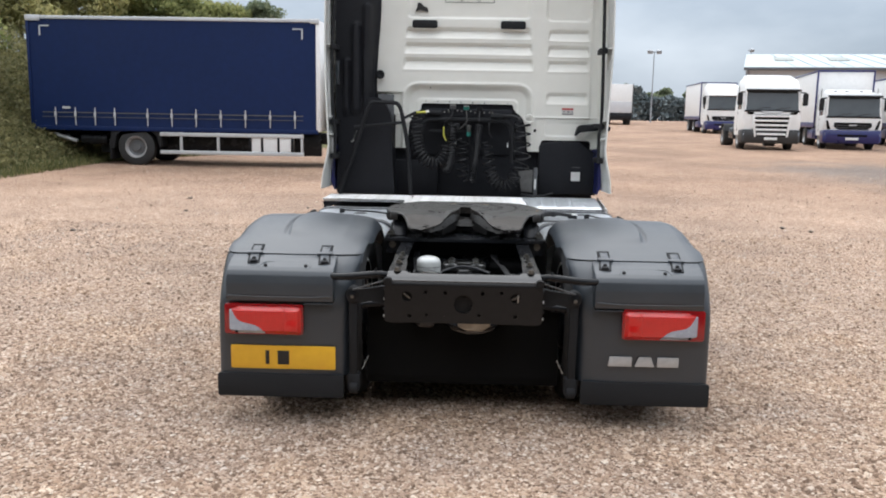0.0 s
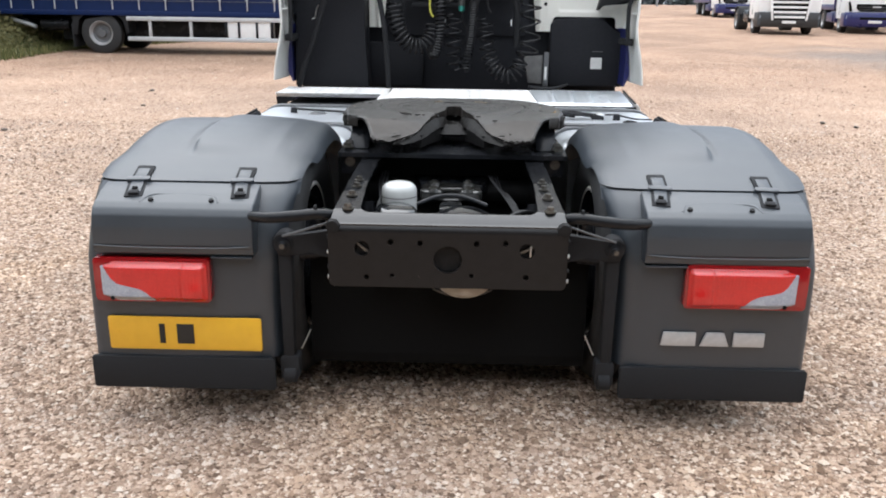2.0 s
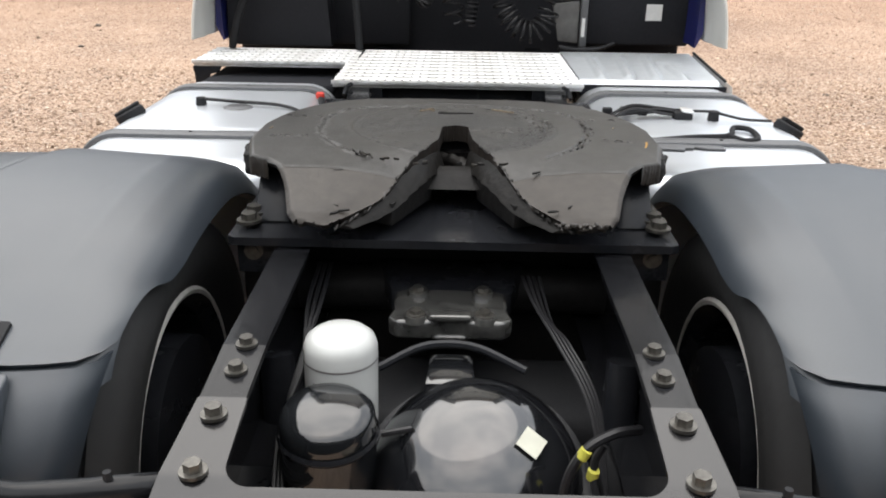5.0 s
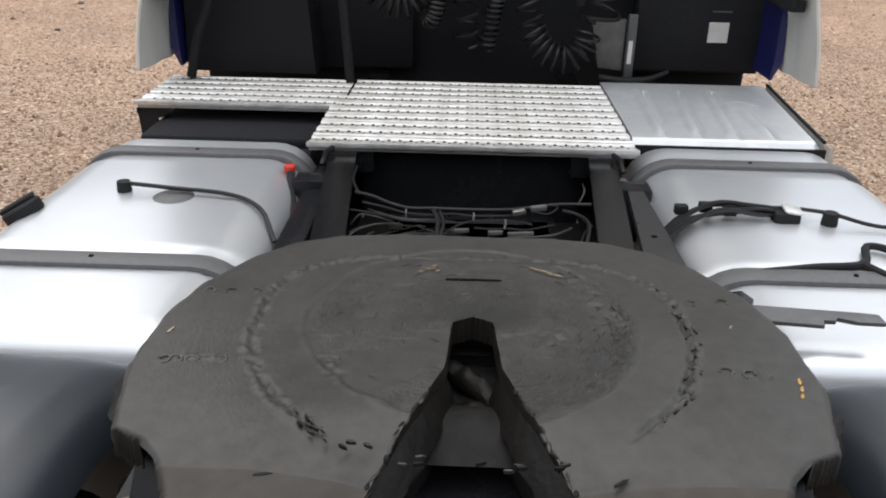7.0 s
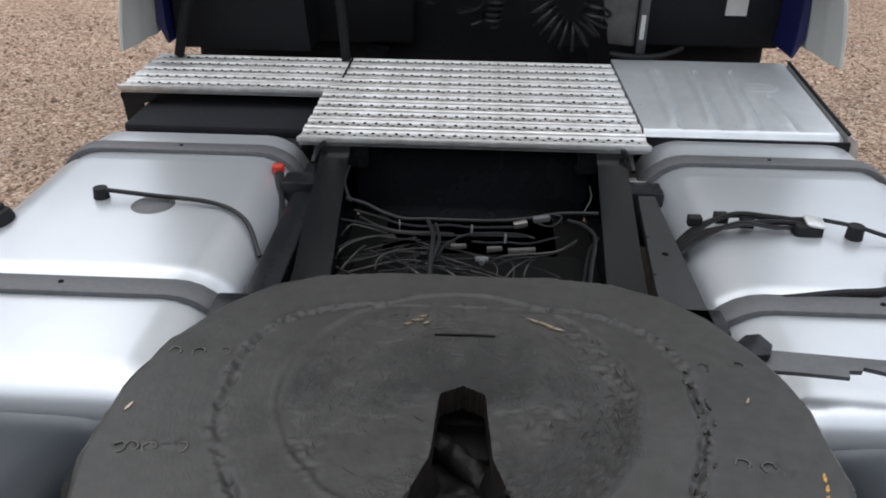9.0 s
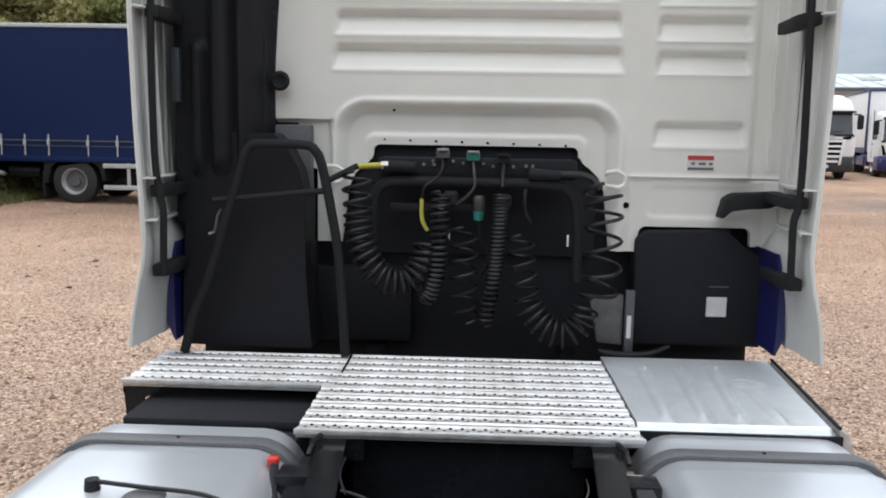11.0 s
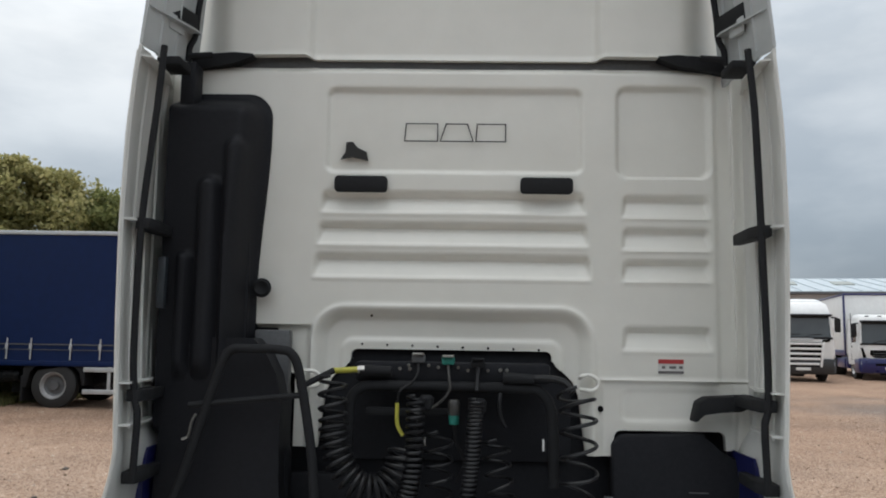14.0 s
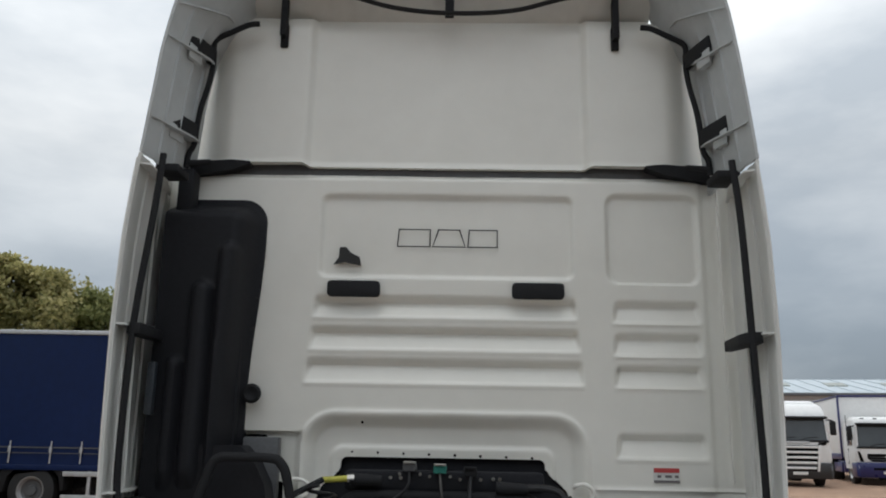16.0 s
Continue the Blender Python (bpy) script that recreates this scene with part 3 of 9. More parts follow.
def sheet(u0, u1, v0, v1, step, inside, place, thick=None, side_slot=0):
    """A pressed sheet: a fine grid cut along the line where inside() is zero, raised by place(u, v); thick: how far its back lies behind."""
    nu, nv = int(round((u1 - u0) / step)) + 1, int(round((v1 - v0) / step)) + 1
    U, V = np.meshgrid(np.linspace(u0, u1, nu), np.linspace(v0, v1, nv), indexing="ij")
    keep = np.ones_like(U, bool)
    if inside is not None:
        for _ in range(2):
            d = inside(U, V)
            gu = (inside(U + 1e-4, V) - inside(U - 1e-4, V)) / 2e-4
            gv = (inside(U, V + 1e-4) - inside(U, V - 1e-4)) / 2e-4
            near = np.abs(d) < step * 0.75
            g2 = np.maximum(gu * gu + gv * gv, 0.2)
            U, V = np.where(near, U - d * gu / g2, U), np.where(near, V - d * gv / g2, V)
        keep = inside(U, V) < step * 0.2
    bm = bmesh.new()
    P = place(U, V)
    vs = {}

    def vert(i, j):
        if (i, j) not in vs:
            vs[i, j] = bm.verts.new((float(P[0][i, j]), float(P[1][i, j]), float(P[2][i, j])))
        return vs[i, j]
    for i in range(nu - 1):
        for j in range(nv - 1):
            q = [(i, j), (i + 1, j), (i + 1, j + 1), (i, j + 1)]
            if all(keep[a] for a in q):
                bm.faces.new([vert(*a) for a in q])
    if thick:
        edges = [e for e in bm.edges if len(e.link_faces) == 1]
        back = {}
        for e in edges:
            for v in e.verts:
                if v not in back:
                    back[v] = bm.verts.new(v.co + Vector(thick(*v.co) if callable(thick) else thick))
        for e in edges:
            a, b = e.verts
            bm.faces.new((a, b, back[b], back[a])).material_index = side_slot
    return bm


# Ground: one sheet to the horizon, with the yard rising gently ahead
def land(x, y):
    return 0.0108 * (np.sqrt((np.maximum(y - 9, 0)) ** 2 + 4) - 2) + 0.003 * np.maximum(y - 24, 0)


def build_ground():
    xs = np.concatenate([-np.geomspace(2500, 14, 26), np.linspace(-13, 13, 90), np.geomspace(14, 2500, 26)])
    ys = np.concatenate([-np.geomspace(2500, 12, 22), np.linspace(-11, 24, 120), np.geomspace(25, 3000, 44)])
    X, Y = np.meshgrid(xs, ys, indexing="ij")
    Z = land(X, np.minimum(Y, 110)) + 0.012 * np.sin(X * 1.3 + 0.6 * Y) * np.sin(Y * 0.9) * (np.abs(X) < 14)
    nx, ny = X.shape
    verts = np.stack([X, Y, Z], -1).reshape(-1, 3).tolist()
    idx = np.arange(nx * ny).reshape(nx, ny)
    faces = np.stack([idx[:-1, :-1], idx[1:, :-1], idx[1:, 1:], idx[:-1, 1:]], -1).reshape(-1, 4).tolist()
    me = bpy.data.meshes.new("ground")
    me.from_pydata(verts, [], faces)
    me.materials.append(M_GRAVEL)
    me.shade_smooth()
    ob = new("ground", me)
    ORIGIN["ground"] = Vector((0, 0, 0))
    return tagged(ob, "yard of loose pinkish gravel, open and slightly rising", "ground", kind="structure")


ground = build_ground()


def scatter_pebbles():
    """Loose angular stones lying on the yard, thick near the tractor and thinner beyond it."""
    rng = np.random.default_rng(4)
    base = np.array([(1, 0, 0), (-1, 0, 0), (0, 1, 0), (0, -1, 0), (0, 0, 1), (0, 0, -0.6)], float)
    tri = np.array([(0, 2, 4), (2, 1, 4), (1, 3, 4), (3, 0, 4), (2, 0, 5), (1, 2, 5), (3, 1, 5), (0, 3, 5)])
    zones = [(-2.9, 2.9, 4.0, 7.2, 92000, 1.0), (-6.2, 6.2, 4.2, 12.5, 86000, 1.15), (-14, 14, 8, 24, 14000, 1.6)]
    V, Fc = [], []
    for x0, x1, y0, y1, count, grow in zones:
        x, y = rng.uniform(x0, x1, count), rng.uniform(y0, y1, count)
        s = rng.gamma(4.5, 0.00165, count).clip(0.0035, 0.017) * grow
        shape = rng.uniform(0.65, 1.35, (count, 6, 3))
        flat = rng.uniform(0.45, 0.8, count)
        a = rng.uniform(0, 2 * np.pi, count)
        p = base[None] * shape * s[:, None, None]
        p[:, :, 2] *= flat[:, None]
        c, sn = np.cos(a)[:, None], np.sin(a)[:, None]
        px, py = p[:, :, 0] * c - p[:, :, 1] * sn, p[:, :, 0] * sn + p[:, :, 1] * c
        pz = p[:, :, 2] + (land(x, y) + s * 0.25)[:, None] + (0.012 * np.sin(x * 1.3 + 0.6 * y) * np.sin(y * 0.9))[:, None]
        off = sum(len(v) for v in V)
        V.append(np.stack([px + x[:, None], py + y[:, None], pz], -1).reshape(-1, 3))
        Fc.append((tri[None] + (np.arange(count) * 6)[:, None, None] + off).reshape(-1, 3))
    me = bpy.data.meshes.new("gravel")
    me.from_pydata(np.concatenate(V).tolist(), [], np.concatenate(Fc).tolist())
    me.materials.append(M_PEBBLE)
    return tagged(new("gravel", me), "loose angular pink and grey gravel lying on the yard", "gravel", kind="stuff")


scatter_pebbles()


def unseen_wall():
    """Unseen dark wall, added behind the camera to block low sky light."""
    bm = box(-24, 24, -2.3, -2.1, -0.05, 5.2)
    for k in range(48):
        box(-23.6 + k, -23.5 + k, -2.1, -2.06, 0.0, 5.15, bm=bm)
    solo("unseen_wall_south", bm, M_SKYBLOCK, "unseen dark wall added to block low sky light", "wall", kind="structure", smooth=0)


unseen_wall()

# The tractor unit
truck = thing("tractor_unit", "white tractor unit with black chassis, seen from behind, no trailer", "truck")


def hex_bolt(at, axis, r=0.013, h=0.014, name="bolt", parent=None, washer=True, material=None):
    bm = cyl(at, Vector(at) + Vector(axis) * h, r, r, 6)
    if washer:
        cyl(at, Vector(at) + Vector(axis) * h * 0.3, r * 1.55, r * 1.55, 14, bm=bm)
    return part(name, bm, material or M_STEEL, parent)


# Chassis frame
def rail_top(y):
    return float(np.interp(y, [5.0, 5.07, 5.18, 5.36, 5.75, 9.0], [0.803, 0.824, 0.845, 0.864, 0.870, 0.872]))


def frame_rail(side):
    ys = [5.055, 5.07, 5.18, 5.36, 5.75, 6.4, 6.70, 6.76, 7.1, 7.42, 7.48, 8.6]
    bm = bmesh.new()
    for x0, x1, lo, hi in ((-0.012, 0.0, -0.25, 0.0), (0, -0.0115, -0.012, 0.0), (0, -0.0115, -0.25, -0.238)):
        loops = []
        for y in ys:
            out = float(np.interp(y, [6.72, 7.45], [0.366, 0.432]))
            inn = float(np.interp(y, [5.2, 6.72, 7.45], [0.298, 0.286, 0.350]))
            a_, b_ = (inn if x0 == 0 else out + x0), out + x1
            loops.append([(side * a_, y, rail_top(y) + lo), (side * b_, y, rail_top(y) + lo), (side * b_, y, rail_top(y) + hi), (side * a_, y, rail_top(y) + hi)])
        rings(loops, bm=bm)
    ob = part("frame_rail", bm, M_RAIL, truck, "black painted channel-section frame rail", smooth=0)
    for y in (5.36, 5.29):
        hex_bolt((side * 0.328, y, rail_top(y)), (0, 0, 1), 0.0115, 0.016, parent=ob, material=M_BOLT)
    for y, z in ((5.1, 0.66), (5.1, 0.72), (5.16, 0.60), (5.3, 0.7), (5.45, 0.62), (5.5, 0.76), (5.66, 0.7), (5.8, 0.8)):
        hex_bolt((side * 0.368, y, z), (side, 0, 0), 0.012, 0.016, parent=ob)
    return ob


for s in (-1, 1):
    frame_rail(s)


def end_member():
    """Folded closing plate: an upright face with holes and a cut-out top that lies on the rails."""
    def cut(x, z):
        d = sd_box(x, z, -0.388, 0.386, 0.588, 0.80, 0.02)
        for hx, hz, r in ((0.0, 0.685, 0.046), (-0.264, 0.622, 0.009), (-0.181, 0.629, 0.007), (-0.087, 0.631, 0.008), (0.077, 0.632, 0.008), (0.171, 0.634, 0.007),
                          (0.254, 0.630, 0.010), (-0.09, 0.740, 0.0095), (0.092, 0.741, 0.0095), (-0.185, 0.742, 0.0095), (0.185, 0.744, 0.0095), (-0.278, 0.718, 0.025), (0.255, 0.719, 0.025)):
            d = np.maximum(d, r - np.hypot(x - hx, z - hz))
        return d
    face = sheet(-0.396, 0.396, 0.58, 0.81, 0.006, cut, lambda u, v: (u, 5.0 + 0.016 * np.clip((v - 0.772) / 0.028, 0, 1) ** 2.2, v), (0, 0.01, 0))
    # The face is a darker, less glossy black than the top flange.
    ob = part("closing_member", face, mat("closing_plate_black", (0.0125, 0.0118, 0.0120), (0.0088, 0.0084, 0.0086), rough=0.30, grain=40, stain=6, bump=0.04, bump_scale=140, spec=0.25), truck, "black folded closing plate with drilled holes")

    def top(x, y):
        half = np.interp(y, [5.0, 5.03, 5.215], [0.384, 0.380, 0.364])
        d = np.maximum(np.abs(x) - half, sd_box(x, y, -0.5, 0.5, 5.008, 5.215, 0.004))
        return np.maximum(d, -sd_box(x, y, -0.292, 0.292, 5.058, 5.5, 0.035))
    lid = sheet(-0.39, 0.39, 5.0, 5.22, 0.006, top, lambda u, v: (u, v, np.interp(v, [5.0, 5.008, 5.014, 5.022, 5.034, 5.07, 5.215], [0.795, 0.7975, 0.8015, 0.8068, 0.8135, 0.83, 0.858])), (0, 0, -0.009))
    part("top_flange", lid, M_END, ob)
    for sx in (-1, 1):
        for y in (5.075, 5.178):
            hex_bolt((sx * 0.331, y, rail_top(y) + 0.006), (0, 0, 1), 0.0125, 0.018, parent=ob, material=M_BOLT)
        part("end_cap", lathe([(0, 0.02), (0.018, 0.024), (0.03, 0.02)], (sx * 0.372, 4.992, 0.79), (0, 1, 0), 14, caps=True), M_THROAT, ob)
    # Added sheet: its black gives the holes the shade behind them.
    part("hole_shade_sheet", box(-0.34, 0.34, 5.022, 5.026, 0.60, 0.775), M_THROAT, ob)
    part("metal_tag", box(0.263, 0.269, 4.997, 5.0005, 0.70, 0.738, 0.001), M_STEEL, ob)
    for hx, an in ((-0.278, 40), (0.255, -25)):
        part("backing_bar", turn_bm(box(-0.026, 0.026, 0.0, 0.006, -0.005, 0.005, 0.002), pose(hx, 5.013, 0.718, 0, an, 0)), M_BOLT, ob, "dusty bar behind the round hole")
    return ob


end_member()

for y in (5.95, 6.62, 7.62, 8.3):
    # Coloured with the shade black so the tubes sink into the dark.
    part("cross_tube", cyl((-0.36, y, 0.70), (0.36, y, 0.70), 0.055, seg=20), M_THROAT, truck)
part("cross_member", box(-0.345, 0.345, 7.52, 7.6, 0.62, 0.86, 0.01), M_BLACK, truck)


# Wheels
def twin_wheel(side):
    hub = Vector((side * 0.82, 5.69, 0.475))
    w = part("wheel", lathe([(-0.27, 0.11), (-0.26, 0.2), (-0.1, 0.21), (0.22, 0.21), (0.25, 0.14)], hub, (side, 0, 0), 32, caps=True), M_BLACK, truck, "black hub and brake drum between twin wheels")
    for cx in (0.680, 1.010):
        c = Vector((side * cx, 5.69, 0.475))
        prof = [(-0.115, 0.30), (-0.14, 0.345), (-0.147, 0.40), (-0.135, 0.448), (-0.105, 0.47)]
        for k in range(-4, 5):
            h = k * 0.024
            prof += [(h - 0.008, 0.474), (h - 0.006, 0.462), (h + 0.004, 0.462), (h + 0.006, 0.474)]
        prof += [(0.105, 0.47), (0.135, 0.448), (0.147, 0.40), (0.14, 0.345), (0.115, 0.30)]
        part("tyre", lathe(prof, c, (1, 0, 0), 56), M_TYRE, w, "black rubber tyre with ribbed tread")
        part("rim", lathe([(-0.118, 0.292), (-0.105, 0.285), (-0.09, 0.262), (0.09, 0.262), (0.105, 0.285), (0.118, 0.292)], c, (1, 0, 0), 48), M_BLACK, w)
        part("rim_edge", lathe([(-0.121, 0.290), (-0.124, 0.298), (-0.119, 0.306), (-0.113, 0.300)] if side > 0 else [(0.121, 0.290), (0.124, 0.298), (0.119, 0.306), (0.113, 0.300)], c, (1, 0, 0), 56), M_RIMEDGE, w, "scuffed pale rim edge")
        part("wheel_disc", lathe([(0.02 * side, 0.262), (0.05 * side, 0.20), (0.05 * side, 0.10)], c, (1, 0, 0), 40), M_BLACK, w)
    return w


for s in (-1, 1):
    twin_wheel(s)


# Rear axle and what shows between the rails
axle = part("rear_axle", lathe([(-0.50, 0.06), (-0.30, 0.075), (-0.2, 0.12), (0.2, 0.12), (0.30, 0.075), (0.5, 0.06)], (0, 5.69, 0.475), (1, 0, 0), 24, caps=True), M_BLACK, truck, "black axle casing with round cover")
part("axle_cover", lathe([(0, 0.004), (0.002, 0.03), (0.008, 0.06), (0.018, 0.09), (0.034, 0.12), (0.056, 0.146), (0.085, 0.168), (0.12, 0.182), (0.16, 0.188), (0.20, 0.188)], (0.05, 5.30, 0.738), (0, 0.45, -0.89), 40, caps=True), M_GLOSS, axle, "glossy black dome of the axle cover")
part("cover_flange", lathe([(0.15, 0.175), (0.15, 0.202), (0.17, 0.202), (0.17, 0.175)], (0.05, 5.30, 0.738), (0, 0.45, -0.89), 40), M_BLACK, axle)
part("oil_pan", lathe([(0, 0.02), (0.008, 0.058), (0.024, 0.082), (0.06, 0.088)], (0.055, 5.11, 0.528), (0, 0, 1), 28, caps=True), mat("pale_dusty_casting", (0.40, 0.35, 0.28), (0.24, 0.21, 0.17), rough=0.7, grain=20), axle, "dusty pale underside of the casing")
part("sticker", turn_bm(box(-0.020, 0.020, -0.020, 0.020, 0.0, 0.0015), Matrix.Translation((0.135, 5.3035, 0.7285)) @ Vector((0.30, -0.48, 0.82)).to_track_quat("Z", "Y").to_matrix().to_4x4() @ pose(0, 0, 0, 0, 0, 30)), mat("cream_sticker", (0.52, 0.52, 0.44), (0.44, 0.44, 0.37), rough=0.5, grain=30), axle, "small cream diamond sticker")
part("pinion_neck", prism([(-0.045, 5.45), (0.05, 5.45), (0.042, 5.56), (-0.037, 5.56)], "z", 0.68, 0.745, 0.008), M_GLOSS, axle)
part("bracket_arm", tube(smooth_path([(-0.13, 5.50, 0.745), (-0.06, 5.54, 0.765), (0.0, 5.55, 0.77), (0.06, 5.54, 0.765), (0.14, 5.5, 0.745)]), 0.008), M_BLACK, axle)
stay = part("axle_stay", prism([(-0.108, 5.645), (-0.04, 5.645), (-0.03, 5.66), (0.028, 5.66), (0.04, 5.645), (0.106, 5.645), (0.125, 5.665), (0.118, 5.70), (0.104, 5.72), (0.118, 5.745), (0.112, 5.79), (0.09, 5.80), (0.035, 5.80), (0.025, 5.785), (-0.028, 5.785), (-0.04, 5.80), (-0.095, 5.80), (-0.116, 5.79), (-0.122, 5.745), (-0.106, 5.72), (-0.122, 5.70), (-0.128, 5.665)], "z", 0.725, 0.766, 0.010, 3), M_STAY, truck, "glossy black stay plate with four bolts")
for x in (-0.071, 0.067):
    for y in (5.665, 5.775):
        part("boss", cyl((x, y, 0.76), (x, y, 0.772), 0.027, 0.023, 18), M_STAY, stay)
        hex_bolt((x, y, 0.772), (0, 0, 1), 0.0125, 0.011, parent=stay, material=M_BOLT)
part("stay_ridge", box(-0.045, 0.042, 5.65, 5.685, 0.762, 0.776, 0.006), M_STAY, stay)
part("stay_arm", prism([(-0.13, 5.8), (0.13, 5.8), (0.26, 6.35), (0.2, 6.4), (0.0, 5.95), (-0.2, 6.4), (-0.26, 6.35)], "z", 0.70, 0.76, 0.01), M_BLACK, stay)

dryer = part("air_dryer", lathe([(0, 0.06), (0.004, 0.064), (0.17, 0.066), (0.196, 0.0655), (0.210, 0.061), (0.221, 0.048), (0.227, 0.028), (0.229, 0.006)], (-0.193, 5.47, 0.612), (0, 0, 1), 36, caps=True), mat("white_cartridge", (0.50, 0.51, 0.50), (0.44, 0.45, 0.44), rough=0.3, grain=20, coat=0.3), truck, "white screw-on air dryer cartridge")
for k in range(7):
    a = radians(-38 + k * 4)
    part("print_bar", cyl((-0.193 + 0.0665 * math.sin(a), 5.47 - 0.0665 * math.cos(a), 0.69), (-0.193 + 0.0665 * math.sin(a), 5.47 - 0.0665 * math.cos(a), 0.76), 0.0012, seg=4), M_LABELINK, dryer)
part("print_line", lathe([(0, 0.0668), (0.004, 0.0668)], (-0.193, 5.47, 0.785), (0, 0, 1), 36), M_LABELINK, dryer)
can = part("air_canister", lathe([(0, 0.074), (0.01, 0.079), (0.245, 0.079), (0.266, 0.077), (0.276, 0.068), (0.282, 0.048), (0.286, 0.024), (0.287, 0.004)], (-0.20, 5.35, 0.50), (0.02, -0.12, 1), 36, caps=True), mat("dark_gloss_canister", (0.012, 0.013, 0.015), (0.008, 0.009, 0.010), rough=0.08, grain=20, coat=0.6), truck, "glossy dark air canister with domed lid")
part("clamp_ring", lathe([(0.225, 0.081), (0.232, 0.084), (0.24, 0.081)], (-0.20, 5.35, 0.50), (0.02, -0.12, 1), 36), M_BLACK, can)
part("drain_bolt", cyl((-0.11, 5.33, 0.72), (-0.06, 5.34, 0.725), 0.006, seg=8), M_HOSE, can)
for k in range(4):
    d = 0.012 * k
    part("air_line", tube(smooth_path([(0.15 + d, 5.80, 0.80), (0.165 + d, 5.66, 0.80 - d), (0.20 + d * 0.6, 5.55, 0.775), (0.245 + d * 0.5, 5.43, 0.72), (0.265, 5.3, 0.62)]), 0.0032, 6), M_HOSE, truck)
for k in range(3):
    d = 0.012 * k
    part("air_line", tube(smooth_path([(-0.29 + d, 5.85, 0.80), (-0.285 + d, 5.66, 0.79), (-0.27 - d * 0.3, 5.5, 0.74), (-0.285, 5.36, 0.70 - d), (-0.27 + d, 5.2, 0.62)]), 0.0045, 6), M_HOSE, truck)
loom = part("wiring_loom", tube(smooth_path([(0.30, 5.28, 0.775), (0.25, 5.25, 0.785), (0.205, 5.23, 0.765), (0.18, 5.22, 0.70), (0.19, 5.2, 0.62)]), 0.008, 8), M_HOSE, truck, "black cable loom with yellow tape")
part("loom_branch", tube(smooth_path([(0.24, 5.25, 0.765), (0.225, 5.24, 0.73), (0.235, 5.2, 0.66), (0.24, 5.18, 0.6)]), 0.006, 8), M_HOSE, loom)
for c, d in (((0.206, 5.228, 0.765), (0.3, 0, 0.6)), ((0.224, 5.236, 0.722), (0.1, -0.1, 1))):
    v = Vector(d).normalized() * 0.008
    part("yellow_tape", cyl(Vector(c) - v, Vector(c) + v, 0.0095, seg=10), M_YELLOWH, loom)
for k in range(3):
    part("connector", box(0.19 + 0.02 * k, 0.208 + 0.02 * k, 5.19, 5.215, 0.665 - 0.012 * k, 0.70 - 0.01 * k, 0.003), (M_CABLE, M_LABEL, M_LABELRED)[k], loom)
part("axle_beam", box(-0.46, 0.46, 5.56, 5.83, 0.30, 0.60, 0.05, 3), M_RUBBER, axle)
for sx in (-1, 1):
    part("air_bellow", lathe([(0, 0.10), (0.03, 0.125), (0.09, 0.13), (0.12, 0.115), (0.15, 0.13), (0.21, 0.125), (0.24, 0.10)], (sx * 0.395, 5.46, 0.36), (0, 0, 1), 24, caps=True), M_RUBBER, truck, "black air spring bellows")
    part("damper", cyl((sx * 0.30, 5.42, 0.30), (sx * 0.33, 5.55, 0.74), 0.035, seg=14), M_BLACK, truck)
    part("trailing_arm", box(*sorted((sx * 0.38, sx * 0.48)), 5.38, 6.6, 0.28, 0.36, 0.015), M_BLACK, truck)
# Added dark sheet: stands for underbody shade and blocks light through the frame.
part("underbody_shade", prism([(5.318, 0.60), (5.300, 0.22), (5.31, 0.175), (5.40, 0.15), (5.98, 0.14), (5.98, 0.20), (5.42, 0.20), (5.33, 0.25), (5.335, 0.60)], "x", -0.51, 0.51, 0.006), M_HOLE, truck, "black sheet added below the axle in place of shade")
# Added panel: keeps light from the front out of the underbody.
part("underbody_block", box(-0.50, 0.50, 5.98, 6.02, 0.07, 0.85, 0.01), M_THROAT, truck, "black panel added ahead of the axle to block light")
for sx in (-1, 1):
    part("brake_chamber", lathe([(0, 0.05), (0.02, 0.085), (0.12, 0.09), (0.14, 0.08), (0.22, 0.075), (0.24, 0.03)], (sx * 0.40, 5.36, 0.50), (0, 1, 0.1), 20, caps=True), M_BLACK, truck)
part("brake_tank", lathe([(-0.34, 0.03), (-0.32, 0.11), (-0.29, 0.13), (0.29, 0.13), (0.32, 0.11), (0.34, 0.03)], (0.0, 6.55, 0.40), (1, 0, 0), 24, caps=True), M_BLACK, truck)
part("gearbox", box(-0.30, 0.30, 6.75, 8.2, 0.26, 0.66, 0.06, 3), M_BLACK, truck)
part("air_tank", lathe([(-0.22, 0.03), (-0.2, 0.09), (-0.17, 0.11), (0.17, 0.11), (0.2, 0.09), (0.22, 0.03)], (0.02, 6.15, 0.52), (1, 0, 0), 24, caps=True), M_BLACK, truck)


# Mudguards with tail lamps, number plate and flap
def guard_section(y, z, ny, nz, side, x_in=0.505, x_out=1.25, drop=0.085, soft=1.0, swage=None):
    """One cross-line of the mudguard, rounded down at both edges; n is the outward direction in the side view."""
    xs = [(x_in, -drop), (x_in + 0.012, -drop * 0.55), (x_in + 0.04, -drop * 0.2), (x_in + 0.085, -0.006), (x_in + 0.13, 0)]
    cuts = 60 if swage else 6
    for k in range(1, cuts):
        x = x_in + 0.13 + (x_out - x_in - 0.22) * k / cuts
        xs.append((x, 0.004 * math.sin(math.pi * k / cuts) + (swage(x, y) if swage else 0.0)))
    xs += [(x_out - 0.09 * soft, 0), (x_out - 0.05 * soft, -0.01 * soft), (x_out - 0.02 * soft, -0.032 * soft), (x_out, -0.07 * soft), (x_out + 0.002, -0.10)]
    return [(side * x, y + ny * n, z + nz * n) for x, n in xs]


